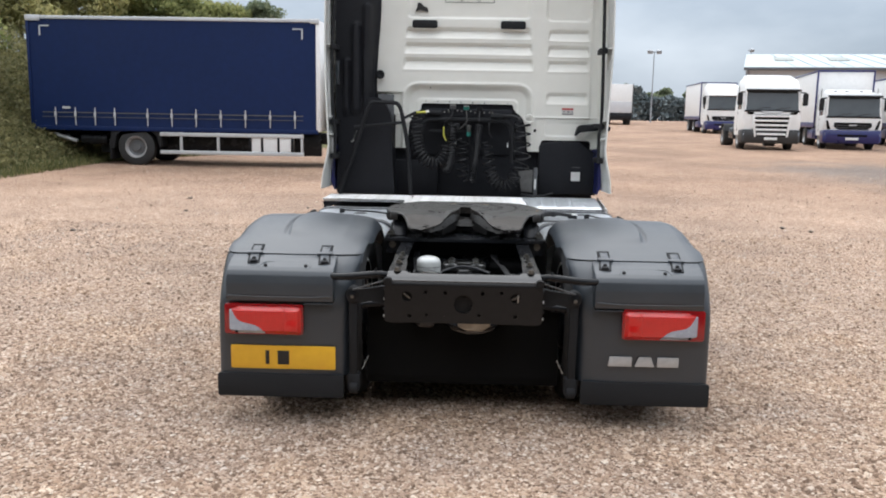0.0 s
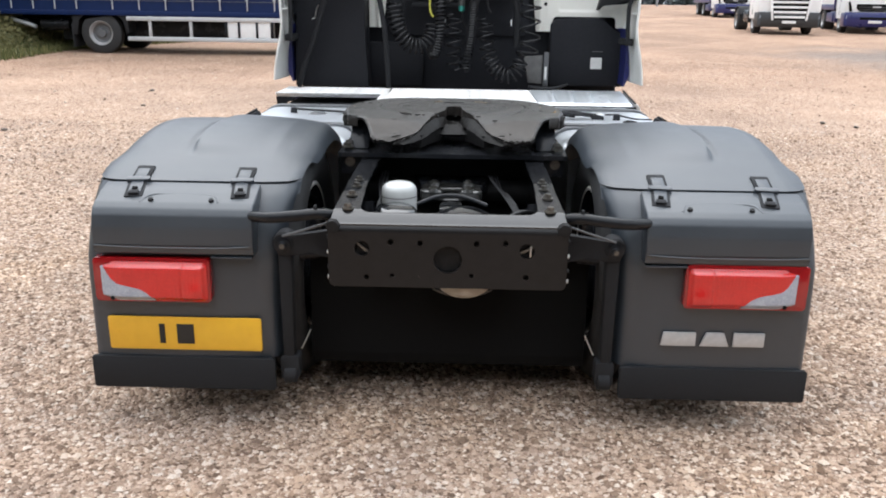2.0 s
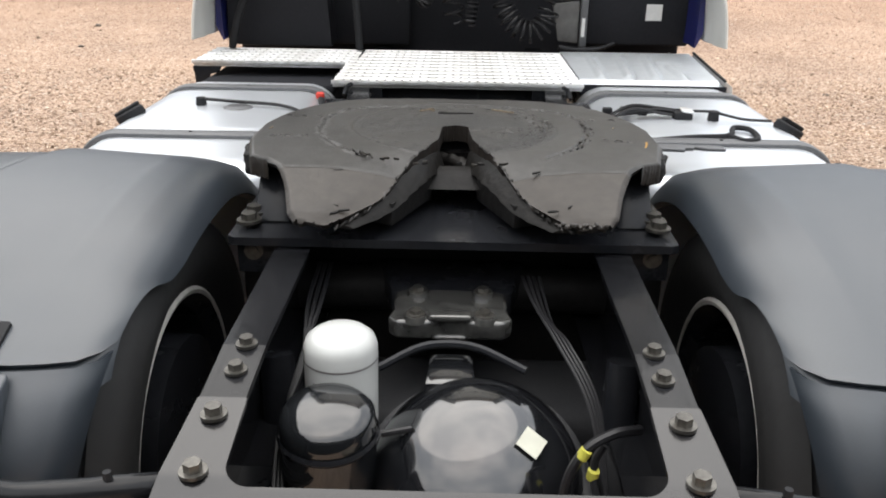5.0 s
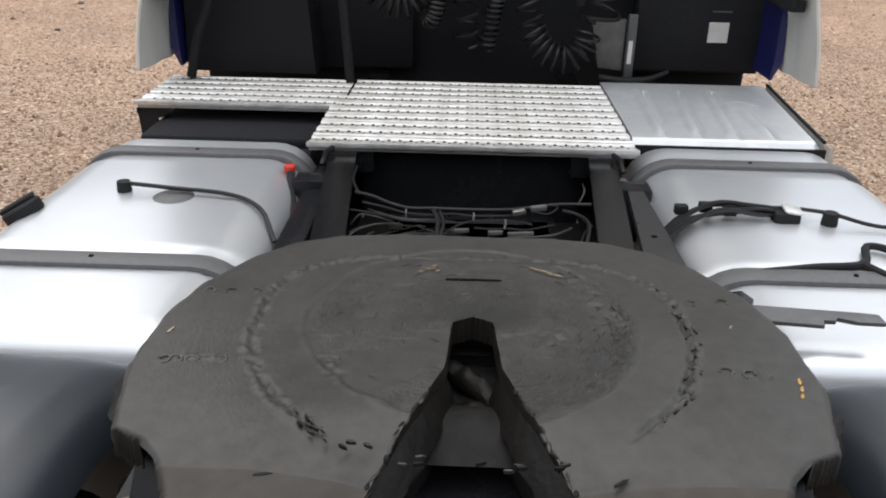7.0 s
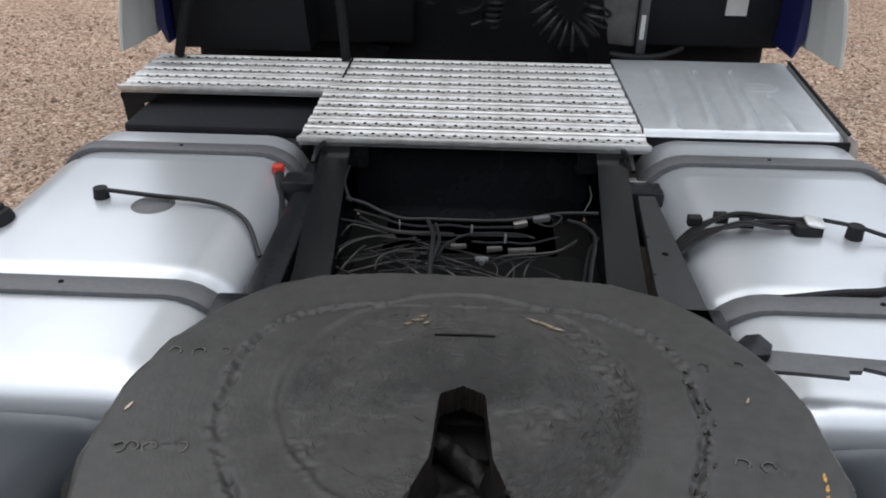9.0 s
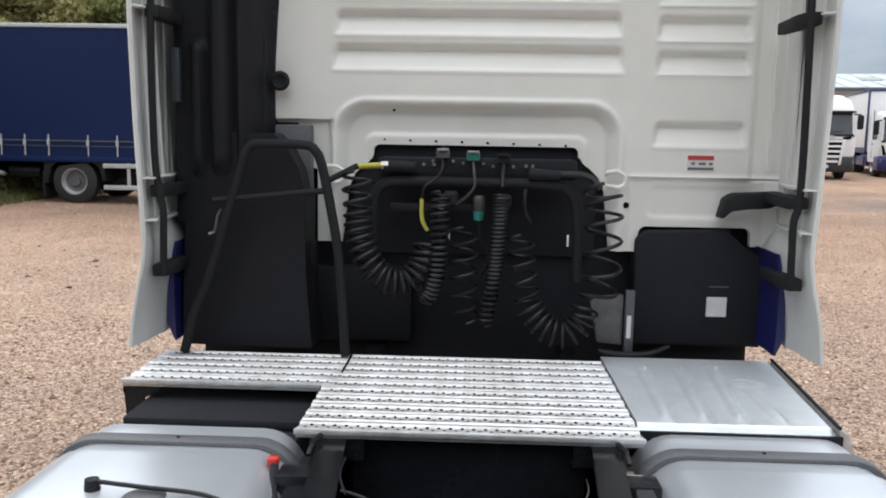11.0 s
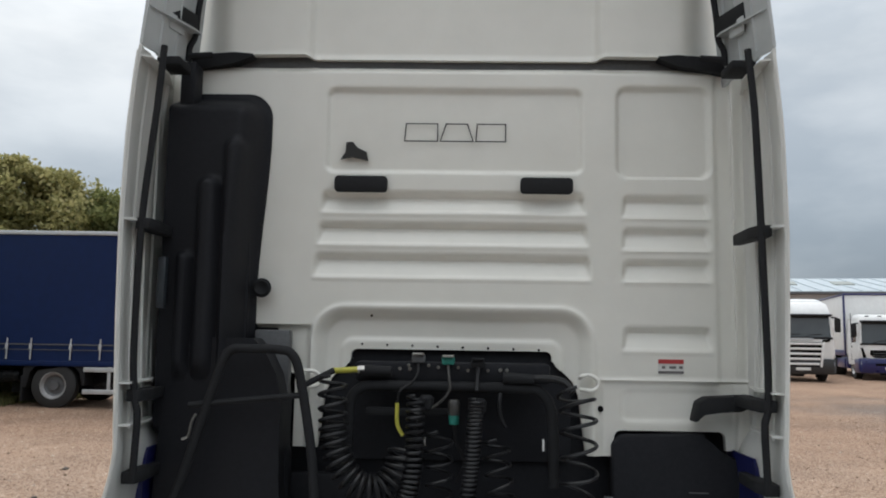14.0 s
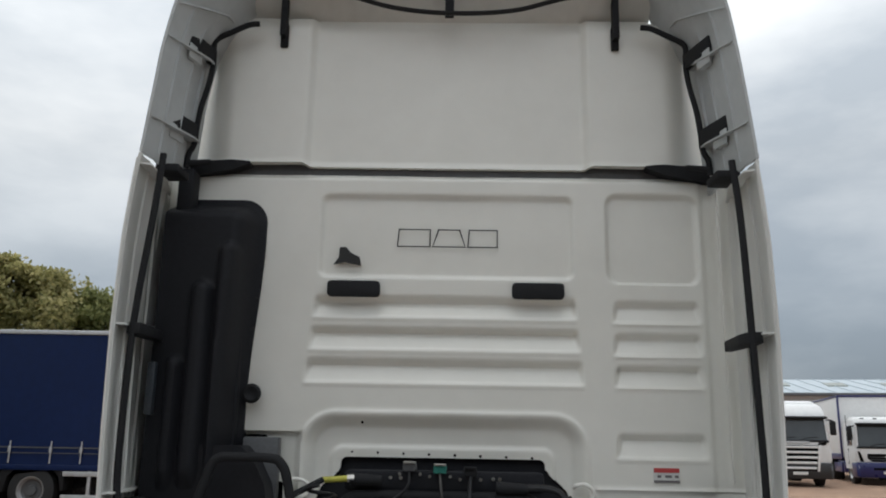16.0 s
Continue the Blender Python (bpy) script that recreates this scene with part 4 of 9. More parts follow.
def strip(sections, thick=0.006):
    """An open moulded shell from rows of points, with a thin return edge."""
    bm = bmesh.new()
    rows = [[bm.verts.new(p) for p in s_] for s_ in sections]
    for a, b in zip(rows, rows[1:]):
        for i in range(len(a) - 1):
            bm.faces.new((a[i], a[i + 1], b[i + 1], b[i]))
    bmesh.ops.recalc_face_normals(bm, faces=bm.faces[:])
    bmesh.ops.solidify(bm, geom=bm.faces[:], thickness=thick)
    return bm


def mudguard(side, lamp_in, up_=0.0):
    def swage(x, y):
        """Step that runs over the top: the inner field stands proud of the outer one and sinks back towards the tyre."""
        line = float(np.interp(y, [5.433, 5.482, 5.536, 5.657, 5.783, 5.914, 6.05], [0.938, 0.953, 0.961, 0.958, 0.946, 0.92, 0.87]))
        e = line - x
        fade = float(smoothstep(5.425, 5.50, y) * (1 - smoothstep(6.0, 6.10, y)))
        rise = 0.014 * float(smoothstep(-0.006, 0.010, e)) * (1 - 0.9 * min(max(e / 0.26, 0.0), 1.0))
        return fade * (rise - 0.007 * math.exp(-((e + 0.012) / 0.012) ** 2))
    arc = smooth_path([(0, 6.43, 0.55), (0, 6.37, 0.76), (0, 6.22, 0.91), (0, 6.02, 0.985), (0, 5.82, 1.0), (0, 5.62, 0.982), (0, 5.45, 0.94), (0, 5.33, 0.900), (0, 5.262, 0.874)], 9)
    secs = []
    for i, p in enumerate(arc):
        d = arc[min(i + 1, len(arc) - 1)] - arc[max(i - 1, 0)]
        n = Vector((0, d.z, -d.y)).normalized()
        n = -n if n.dot(p - Vector((0, 5.75, 0.475))) < 0 else n
        n = n.lerp(Vector((0, -1, 0)), float(smoothstep(5.62, 5.30, p.y))).normalized()
        secs.append(guard_section(p.y, p.z, n.y, n.z, side, float(np.interp(p.y, [5.26, 5.6], [0.53, 0.505])), swage=swage))
    g = part("mudguard", strip(secs), M_PLASTIC, truck, "dark grey moulded plastic mudguard over twin tyres")
    lip = []
    for y, z in ((5.285, 0.872), (5.268, 0.862), (5.245, 0.845), (5.225, 0.825)):
        lip.append(guard_section(y, z, -1.0, 0.0, side, 0.534, 1.242, 0.085))
    part("inner_lip", strip(lip, 0.004), M_PLASTIC, g)
    # lower rear panel
    low = smooth_path([(0, 5.257, 0.866), (0, 5.215, 0.825), (0, 5.172, 0.76), (0, 5.142, 0.68), (0, 5.128, 0.60), (0, 5.122, 0.45), (0, 5.12, 0.262)], 4)
    secs = []
    for p in low:
        secs.append(guard_section(p.y, p.z, -1.0, 0.0, side, float(np.interp(p.z, [0.50, 0.68, 0.82, 0.87], [0.586, 0.572, 0.542, 0.530])), 1.25, 0.07, float(np.interp(p.z, [0.62, 0.86], [0.35, 1.0]))))
    part("rear_panel", strip(secs), M_PLASTIC, g, "dark grey plastic rear panel of the mudguard")
    # raised cover between the clips and the lamp
    prof = [(5.246, 0.872), (5.18, 0.850), (5.125, 0.828), (5.104, 0.812), (5.092, 0.79), (5.084, 0.75), (5.080, 0.69), (5.086, 0.680), (5.086, 0.658), (5.15, 0.65), (5.22, 0.80)]
    part("raised_cover", prism(prof, "x", side * 0.655, side * 1.195, 0.006, 3), M_PLASTIC, g, smooth=55)
    part("moulded_ridge", tube(smooth_path([(side * 0.668, 5.078, 0.690), (side * 0.80, 5.076, 0.684), (side * 1.06, 5.076, 0.684), (side * 1.19, 5.078, 0.688)]), 0.003, 6), M_PLASTIC, g)
    part("moulded_ridge", box(*sorted((side * 0.66, side * 0.80)), 5.082, 5.13, 0.646, 0.652, 0.002), M_PLASTIC, g)
    # moulded grip with two rubber stops
    part("grip_ridge", tube(smooth_path([(side * 0.775, 5.128, 0.824), (side * 0.80, 5.165, 0.838), (side * 0.865, 5.176, 0.842), (side * 0.95, 5.176, 0.842), (side * 1.015, 5.165, 0.841), (side * 1.04, 5.128, 0.824)]), 0.0065, 10), M_PLASTIC, g)
    for dx in (0.80, 1.005):
        part("rubber_stop", turn_bm(cyl((0, 0, -0.004), (0, 0, 0.008), 0.010, 0.008, 10), pose(side * dx, 5.135, 0.832, 20, 0, 0)), M_RUBBER, g)
    for cx in (0.722, 1.085):
        up = pose(side * cx, 5.262, 0.8755, 22, 0, 0)
        dn = pose(side * cx, 5.250, 0.872, 18.5, 0, side * -8)
        clip = part("clip", turn_bm(prism(rounded(-0.021, 0.021, -0.088, -0.012, 0.004, 2), "z", 0.001, 0.008, 0.002), dn), M_PLASTIC, truck, "moulded spring clip in a dark slot")
        part("clip_slot", turn_bm(prism(rounded(-0.031, 0.031, -0.105, -0.004, 0.005, 2), "z", -0.004, 0.0035, 0.001), dn), M_RUBBER, clip)
        part("clip_lever", turn_bm(box(-0.017, 0.017, -0.100, -0.078, 0.004, 0.014, 0.003), dn), M_RUBBER, clip)
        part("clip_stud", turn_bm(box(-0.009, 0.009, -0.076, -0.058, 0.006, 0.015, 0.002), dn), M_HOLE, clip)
        part("clip_bridge", turn_bm(prism(rounded(-0.040, 0.040, -0.012, 0.012, 0.010, 4), "z", -0.004, 0.014, 0.005, 3), dn), M_PLASTIC, clip)
        part("clip_loop", turn_bm(prism(rounded(-0.031, 0.031, 0.004, 0.082, 0.004, 2), "z", -0.006, 0.004, 0.001), up), M_RUBBER, clip)
        part("clip_tongue", turn_bm(prism(rounded(-0.021, 0.021, 0.004, 0.058, 0.004, 2), "z", 0.0, 0.0085, 0.002), up), M_PLASTIC, clip)
    # lamp
    a, b = sorted((side * lamp_in, side * 1.222))
    inner = a if side > 0 else b
    o = 1 if side > 0 else -1
    lamp = part("tail_lamp", prism(rounded(a - 0.004, b + 0.004, 0.484, 0.642, 0.016, 4), "y", 5.088, 5.13, 0.004), M_REDDARK, truck, "red tail lamp with clear reversing lens, wrapping the corner")
    def lens_y(u, v):
        """Domed lens that wraps the corner, with a groove between its two fields and fine flutes."""
        e = sd_box(u, v, 0.006, 0.408, 0.0, 0.138, 0.016)
        y = 5.066 + 0.018 * smoothstep(-0.020, 0.0, e) + 0.035 * np.clip((u - 0.30) / 0.11, 0, 1) ** 2
        y = y + 0.005 * np.exp(-((u - 0.093) / 0.004) ** 2) - 0.006 * np.exp(-(((u - 0.05) / 0.035) ** 2 + ((v - 0.035) / 0.03) ** 2))
        y = y + 0.003 * np.exp(-((v - 0.128) / 0.003) ** 2)
        return inner + o * u, y + 0.0006 * np.sin(u * 520), 0.491 + v

    def clear_top(u):
        return np.interp(u, [0.19, 0.20, 0.225, 0.25, 0.29, 0.325, 0.345, 0.362, 0.375, 0.387, 0.393, 0.397], [-0.01, 0.014, 0.036, 0.048, 0.056, 0.064, 0.078, 0.100, 0.122, 0.126, 0.10, -0.01])

    def shape(u, v):
        return sd_box(u, v, 0.006, 0.408, 0.0, 0.138, 0.016)
    part("red_lens", sheet(0.0, 0.414, -0.006, 0.144, 0.004, lambda u, v: np.maximum(shape(u, v), (clear_top(u) - v) * 0.6), lens_y, (0, 0.012, 0)), M_RED, lamp, "bright red domed lens", smooth=60)
    part("clear_lens", sheet(0.17, 0.414, -0.006, 0.144, 0.004, lambda u, v: np.maximum(shape(u, v), (v - clear_top(u)) * 0.6), lens_y, (0, 0.012, 0)), M_CLEAR, lamp, "clear reversing lens", smooth=60)
    part("lens_screw", lathe([(0, 0.008), (0.003, 0.006)], (inner + o * 0.345, 5.071, 0.502), (0, -1, 0), 10, caps=True), M_HOLE, lamp)
    for ob_ in (lamp,):
        ob_.location.z += up_
        ob_.scale.x = 0.955
        ob_.location.x -= side * 0.009
    # lower rubber flap
    part("mud_flap", prism(rounded(*sorted((side * 0.605, side * 1.256)), 0.15, 0.272, 0.01, 2), "y", 5.104, 5.122, 0.004), M_RUBBER, truck, "black rubber flap below the mudguard")
    # stay tube to the frame and its bracket
    tb = part("stay_tube", tube(smooth_path([(side * 0.36, 5.09, 0.80), (side * 0.42, 5.06, 0.815), (side * 0.50, 5.055, 0.808), (side * 0.585, 5.065, 0.798), (side * 0.67, 5.115, 0.788)]), 0.019, 14), M_RAIL, truck, "black bent stay tube")
    part("grub_screw", cyl((side * 0.435, 5.055, 0.828), (side * 0.435, 5.055, 0.845), 0.006, seg=6), M_RUBBER, tb)
    br = part("side_bracket", prism([(side * 0.37, 0.750), (side * 0.50, 0.722), (side * 0.565, 0.722), (side * 0.594, 0.69), (side * 0.58, 0.652), (side * 0.54, 0.648), (side * 0.47, 0.668), (side * 0.42, 0.655), (side * 0.37, 0.63)], "y", 5.12, 5.15, 0.004), M_RUBBER, truck)
    part("brace_rod", tube([(side * 0.37, 5.10, 0.785), (side * 0.56, 5.11, 0.722)], 0.0045, 6), M_STRAP, br)
    for z, m_ in ((0.75, M_RUBBER), (0.70, M_STEEL), (0.65, M_RUBBER), (0.615, M_STEEL)):
        hex_bolt((side * 0.384, 5.018, z), (side, -0.2, 0), 0.0075, 0.010, parent=br, washer=False, material=m_)
    strut = part("drop_strut", prism([(side * 0.535, 0.72), (side * 0.585, 0.72), (side * 0.578, 0.26), (side * 0.54, 0.26)], "y", 5.13, 5.18, 0.008), M_RUBBER, truck, "black drop strut with roller")
    part("strut_eye", cyl((side * 0.56, 5.118, 0.695), (side * 0.56, 5.185, 0.695), 0.038, seg=22, chamfer=0.006), M_RUBBER, strut)
    part("strut_bolt", lathe([(0, 0.026), (0.010, 0.026), (0.012, 0.016), (0.022, 0.014)], (side * 0.56, 5.118, 0.690), (0, -1, 0), 14, caps=True), M_BLACK, strut)
    part("bolt_end", lathe([(0, 0.010), (0.008, 0.008)], (side * 0.56, 5.098, 0.690), (0, -1, 0), 8, caps=True), M_BOLT, strut)
    part("roller_fork", prism(rounded(*sorted((side * 0.525, side * 0.59)), 0.185, 0.275, 0.012, 3), "y", 5.128, 5.19, 0.006), M_RUBBER, strut)
    part("roller", cyl((side * 0.535, 5.145, 0.20), (side * 0.58, 5.145, 0.20), 0.034, seg=20, chamfer=0.004), M_RUBBER, strut, "dark rubber roller")
    part("spring_wire", tube([(side * 0.515, 5.14, 0.30), (side * 0.50, 5.15, 0.33), (side * 0.485, 5.16, 0.365)], 0.003, 5), M_STEEL, strut)
    part("support_arm", tube([(side * 0.37, 5.3, 0.62), (side * 0.55, 5.3, 0.60), (side * 0.68, 5.25, 0.60)], 0.022, 12), M_BLACK, g)
    return g


guard_left = mudguard(-1, 0.812)
guard_right = mudguard(1, 0.80, 0.016)

plate = part("number_plate", prism(rounded(-1.184, -0.647, 0.300, 0.422, 0.008, 3), "y", 5.106, 5.114, 0.002), M_YELLOW, truck, "yellow rear number plate with dark bars")
for x0, x1 in ((-1.006, -0.986), (-0.944, -0.884)):
    part("plate_bar", box(x0, x1, 5.1035, 5.107, 0.324, 0.397, 0.001), M_INK, plate)
for x in (-1.147, -0.688):
    part("plate_screw", lathe([(0, 0.004), (0.003, 0.006)], (x, 5.107, 0.364), (0, -1, 0), 10, caps=True), M_YELLOW, plate)
badge = part("badge", prism([(0.737, 0.357), (0.857, 0.357), (0.857, 0.408), (0.745, 0.408)], "y", 5.104, 5.114, 0.003), M_SILVER, truck, "silver raised badge of three plain blocks")
for x0, x1, cut in ((0.872, 0.972, 0.02), (0.985, 1.092, 0.0)):
    part("badge_block", prism([(x0, 0.357), (x1, 0.357), (x1 - cut, 0.408), (x0 + cut, 0.408)], "y", 5.104, 5.114, 0.003), M_SILVER, badge)


# Fifth wheel coupling
def coupling():
    def half_outer(y):
        return np.interp(y, [5.672, 5.68, 5.70, 5.76, 5.80, 5.845, 5.872, 5.89, 6.02, 6.16, 6.27, 6.37, 6.43, 6.465, 6.478], [0.282, 0.310, 0.324, 0.338, 0.351, 0.372, 0.398, 0.440, 0.470, 0.468, 0.44, 0.385, 0.325, 0.25, 0.16])

    def half_inner(y):
        return np.interp(y, [5.672, 5.70, 5.755, 5.80, 5.965, 6.04, 6.165, 6.182], [0.252, 0.214, 0.160, 0.130, 0.066, 0.040, 0.030, 0.0]) - (y > 6.183) * 1.0

    def cut(x, y):
        d = np.maximum(np.abs(x) - half_outer(y), half_inner(y) - np.abs(x)) * 0.8
        wob = 0.0022 * rough2(x, y, 14, 5)
        return np.maximum(np.maximum(d, 5.675 - y), y - 6.478) + wob

    def inner_z(y):
        """Height of the plate along the edge of its throat."""
        slope = float(np.interp(float(half_inner(np.array(y))), [0.13, 0.25], [0.46, 0.375]))
        return 1.036 - 0.030 * min(max((5.95 - y) / 0.12, 0), 1) ** 1.5 - slope * max(5.83 - y, 0)

    def top(x, y):
        r = np.hypot(x + 0.004, y - 6.154)
        fb = rough2(x, y, 30, 1)
        fine = rough2(x, y, 130, 2)
        wave = 0.0008 * np.sin(x * 19 + 3 * np.sin(y * 14)) * np.sin(y * 23 + 2 * np.sin(x * 11)) + 0.0007 * rough2(x, y, 14, 3)
        ang = np.arctan2(y - 6.154, x)
        # scraped ring: deep and ragged at both sides, a fine line across the far side, gone where the throat opens
        sides = smoothstep(0.30, 0.62, np.abs(np.cos(ang))) * smoothstep(-0.86, -0.70, np.sin(ang))
        far = smoothstep(0.2, 0.5, np.sin(ang))
        rag = 0.55 + 0.45 * np.sin(ang * 9 + 2 * np.sin(ang * 5))
        dy = y - 6.154
        r1 = np.where(dy > 0, 0.318 * ((np.abs(x + 0.004) / 0.318) ** 3 + (np.abs(dy) / 0.232) ** 3) ** (1 / 3), r)
        e1 = r1 - 0.318 - 0.004 * fb
        groove = -0.0058 * np.exp(-(e1 / 0.0046) ** 2) * sides * rag + 0.0045 * np.exp(-((e1 - 0.009) / 0.0045) ** 2) * sides * (0.35 + 0.8 * fine)
        groove = groove + 0.0042 * fine * np.exp(-(e1 / 0.008) ** 2) * sides + far * (0.0022 * np.exp(-(e1 / 0.0040) ** 2) * (0.35 + 0.9 * fine) - 0.0016 * np.exp(-((e1 + 0.008) / 0.0045) ** 2) * (0.6 + 0.4 * fb))
        # inner ring: a soft step, with dragged ridges on one side
        e2 = np.hypot(x + 0.006, y - 6.173) - 0.246 - 0.004 * fb
        groove = groove - 0.0022 * (1 - smoothstep(-0.005, 0.001, e2)) + 0.0015 * np.exp(-((e2 - 0.003) / 0.0042) ** 2) * (0.3 + rag) * (0.6 + 0.6 * fine)
        drag = np.exp(-((e2 + 0.02) / 0.018) ** 2) * smoothstep(0.1, 0.6, np.cos(ang + 0.25))
        groove = groove + 0.0052 * rough2(r * 5, ang * 0.6, 40, 7) * drag
        groove = groove + 0.0034 * fine * smoothstep(0.0, 0.5, rough2(x, y, 9, 4)) * (r < 0.24)
        groove = groove + 0.005 * fine * np.exp(-((y - 6.04) / 0.010) ** 2) * (np.abs(x) > 0.34) * (np.abs(x) < 0.43) * smoothstep(-0.1, 0.4, fb)
        groove = groove * (y > 5.86)
        dip = 0.012 + 0.018 * (1 - smoothstep(0.08, 0.30, np.abs(x)))
        ramp = -dip * np.clip((5.95 - y) / 0.12, 0, 1) ** 1.5 - np.interp(np.abs(x), [0.13, 0.25], [0.46, 0.375]) * np.maximum(5.83 - y, 0) - 0.004 * smoothstep(5.700, 5.675, y) - 0.0022 * np.exp(-((y - 5.834) / 0.0035) ** 2) * (0.5 + 0.5 * fb)
        edge = -0.006 * smoothstep(-0.008, 0.0, np.abs(x) - half_outer(y)) * (1 + 0.5 * fb)
        lip = -0.02 * smoothstep(-0.05, 0.0, half_inner(y) - np.abs(x)) * smoothstep(6.03, 5.90, y) * 0.3
        return x, y, 1.036 + wave + groove + ramp + edge + lip
    fw = part("fifth_wheel", sheet(-0.49, 0.49, 5.664, 6.484, 0.0032, cut, top, lambda x, y, z: (0, 0.012, -0.012) if y < 5.87 else (0, 0, -0.040), 1), M_PLATE, truck, "fifth wheel plate smeared with dark grease", smooth=60)
    fw.data.materials.append(M_GREASE_EDGE)
    fw.data.materials.append(M_RAMP)
    for poly in fw.data.polygons:
        if poly.material_index == 0 and poly.center.y + ORIGIN[fw.name].y < 5.832:
            poly.material_index = 2
    part("throat_wall", prism([(-0.125, 5.78), (-0.052, 5.96), (-0.05, 6.185), (0.05, 6.185), (0.052, 5.96), (0.125, 5.78), (0.17, 5.80), (0.1, 6.25), (-0.1, 6.25), (-0.17, 5.80)], "z", 0.915, 0.965, 0.004), M_THROAT, fw)
    part("jaw", box(-0.05, 0.05, 6.13, 6.19, 0.90, 0.95, 0.015), M_THROAT, fw)
    lock = tube(smooth_path([(-0.055, 6.165, 0.955), (-0.02, 6.135, 0.957), (0.012, 6.10, 0.957), (0.045, 6.06, 0.950)], 10), 0.017, 10)
    for v in lock.verts:
        v.co += Vector((0, 0.5, 1)) * 0.003 * math.sin(v.co.x * 140 + v.co.z * 170) * math.sin(v.co.y * 110)
    part("lock_bar", lock, M_FLANK, fw, "greased locking bar across the throat")
    floor_ = sheet(-0.05, 0.05, 6.0, 6.16, 0.007, None, lambda u, v: (u, v, 0.955 - 0.02 * smoothstep(6.05, 6.15, v) + 0.012 * rough2(u, v, 34, 8)))
    part("throat_floor", floor_, M_FLANK, fw)
    for k, (mx, my) in enumerate(((-0.262, 5.735), (-0.238, 5.725), (-0.215, 5.712), (-0.232, 5.705), (-0.275, 5.76), (0.196, 5.72), (0.235, 5.735), (0.262, 5.70), (-0.24, 5.828), (0.17, 5.835))):
        zz = 1.036 - 0.016 - 0.40 * max(5.83 - my, 0)
        part("grease_gouge", turn_bm(prism([(-0.012, -0.0012), (0.0, -0.0026), (0.012, -0.0008), (0.004, 0.002), (-0.009, 0.0018)], "z", -0.002, 0.0022, 0.0006), pose(mx, my, zz, 24, 0, 23 * k % 70 - 30)), M_THROAT, fw)
    rim = random.Random(3)
    for sx in (-1, 1):
        for k in range(26):
            y = 5.69 + 0.30 * k / 25
            x = float(half_inner(np.array(y))) + rim.uniform(-0.002, 0.005)
            z = inner_z(y) - 0.006
            ln, wd = rim.uniform(0.006, 0.013), rim.uniform(0.0015, 0.0035)
            lump_ = lathe([(-ln, 0.0), (-ln * 0.6, wd), (ln * 0.3, wd * 1.2), (ln, 0.0)], (0, 0, 0), (0.35 * sx, -0.9, -0.3), 7)
            part("grease_ridge", turn_bm(lump_, pose(sx * x, y, z, rim.uniform(-20, 20), 0, rim.uniform(-20, 20))), rim.choice((M_GREASE_EDGE, M_FLANK)), fw)
    for k in range(16):
        mx = 0.205 + 0.006 * k
        part("grease_bead", turn_bm(lathe([(-0.004, 0.0), (-0.002, 0.004), (0.003, 0.005), (0.005, 0.0)], (0, 0, 0), (1, 0.2 * math.sin(k), 0), 7), pose(mx, 5.676 + 0.004 * math.sin(k * 2.3), 0.962 + 0.003 * math.sin(k * 1.7), 0, 0, 17 * k)), M_GREASE_EDGE, fw)
    for mx, my, ln_, an_ in ((0.437, 6.030, 0.008, 78), (0.434, 6.012, 0.007, 66), (0.429, 5.996, 0.006, 60)):
        part("paint_mark", turn_bm(prism([(-ln_, -0.001), (-0.2 * ln_, -0.0026), (ln_, -0.0006), (0.3 * ln_, 0.0022), (-0.7 * ln_, 0.0016)], "z", -0.002, 0.0014), pose(mx, my, 1.0366, 0, 0, an_)), M_PAINT, fw, "worn yellow paint mark")
    drag_ = random.Random(21)
    smear = bmesh.new()
    for k in range(120):
        a0 = drag_.gauss(0.05, 0.55) if k < 70 else drag_.uniform(-0.9, 4.0)
        rr_ = 0.245 - abs(drag_.gauss(0, 0.035)) if k < 70 else drag_.uniform(0.075, 0.238)
        span, wd_ = drag_.uniform(0.006, 0.024) / rr_, drag_.uniform(0.0006, 0.0011)
        arc = [(-0.006 + (rr_ + drag_.uniform(-0.001, 0.001)) * math.cos(a0 + span * f), 6.173 + (rr_ + drag_.uniform(-0.001, 0.001)) * math.sin(a0 + span * f), 1.0335 + 0.0014 * math.sin(math.pi * f)) for f in (0, 0.33, 0.67, 1)]
        slew = drag_.gauss(0, 0.0015)
        arc = [(x + slew * i, y, z) for i, (x, y, z) in enumerate(arc)]
        if abs(arc[0][0]) > 0.052 or arc[0][1] > 6.2:
            tube(arc, wd_, 5, bm=smear)
    tagged(part("grease_smear", smear, M_SMEAR, fw), "fine ridges of dragged grease", kind="stuff")
    chips = random.Random(8)
    for k in range(46):
        a = chips.choice((-0.75, 3.9)) + chips.uniform(0.0, 1.2)
        rr_ = 0.320 + chips.uniform(-0.010, 0.012)
        part("grease_flake", turn_bm(prism([(-0.006, -0.0012), (0.0, -0.002), (0.007, -0.0006), (0.002, 0.0018), (-0.005, 0.0016)], "z", -0.003, 0.0022, 0.0006), pose(rr_ * math.cos(a), 6.154 + rr_ * math.sin(a), 1.036, 0, 0, math.degrees(a) + 90 + chips.uniform(-25, 25))), chips.choice((M_GREASE_EDGE, M_THROAT, M_GREASE)), fw)
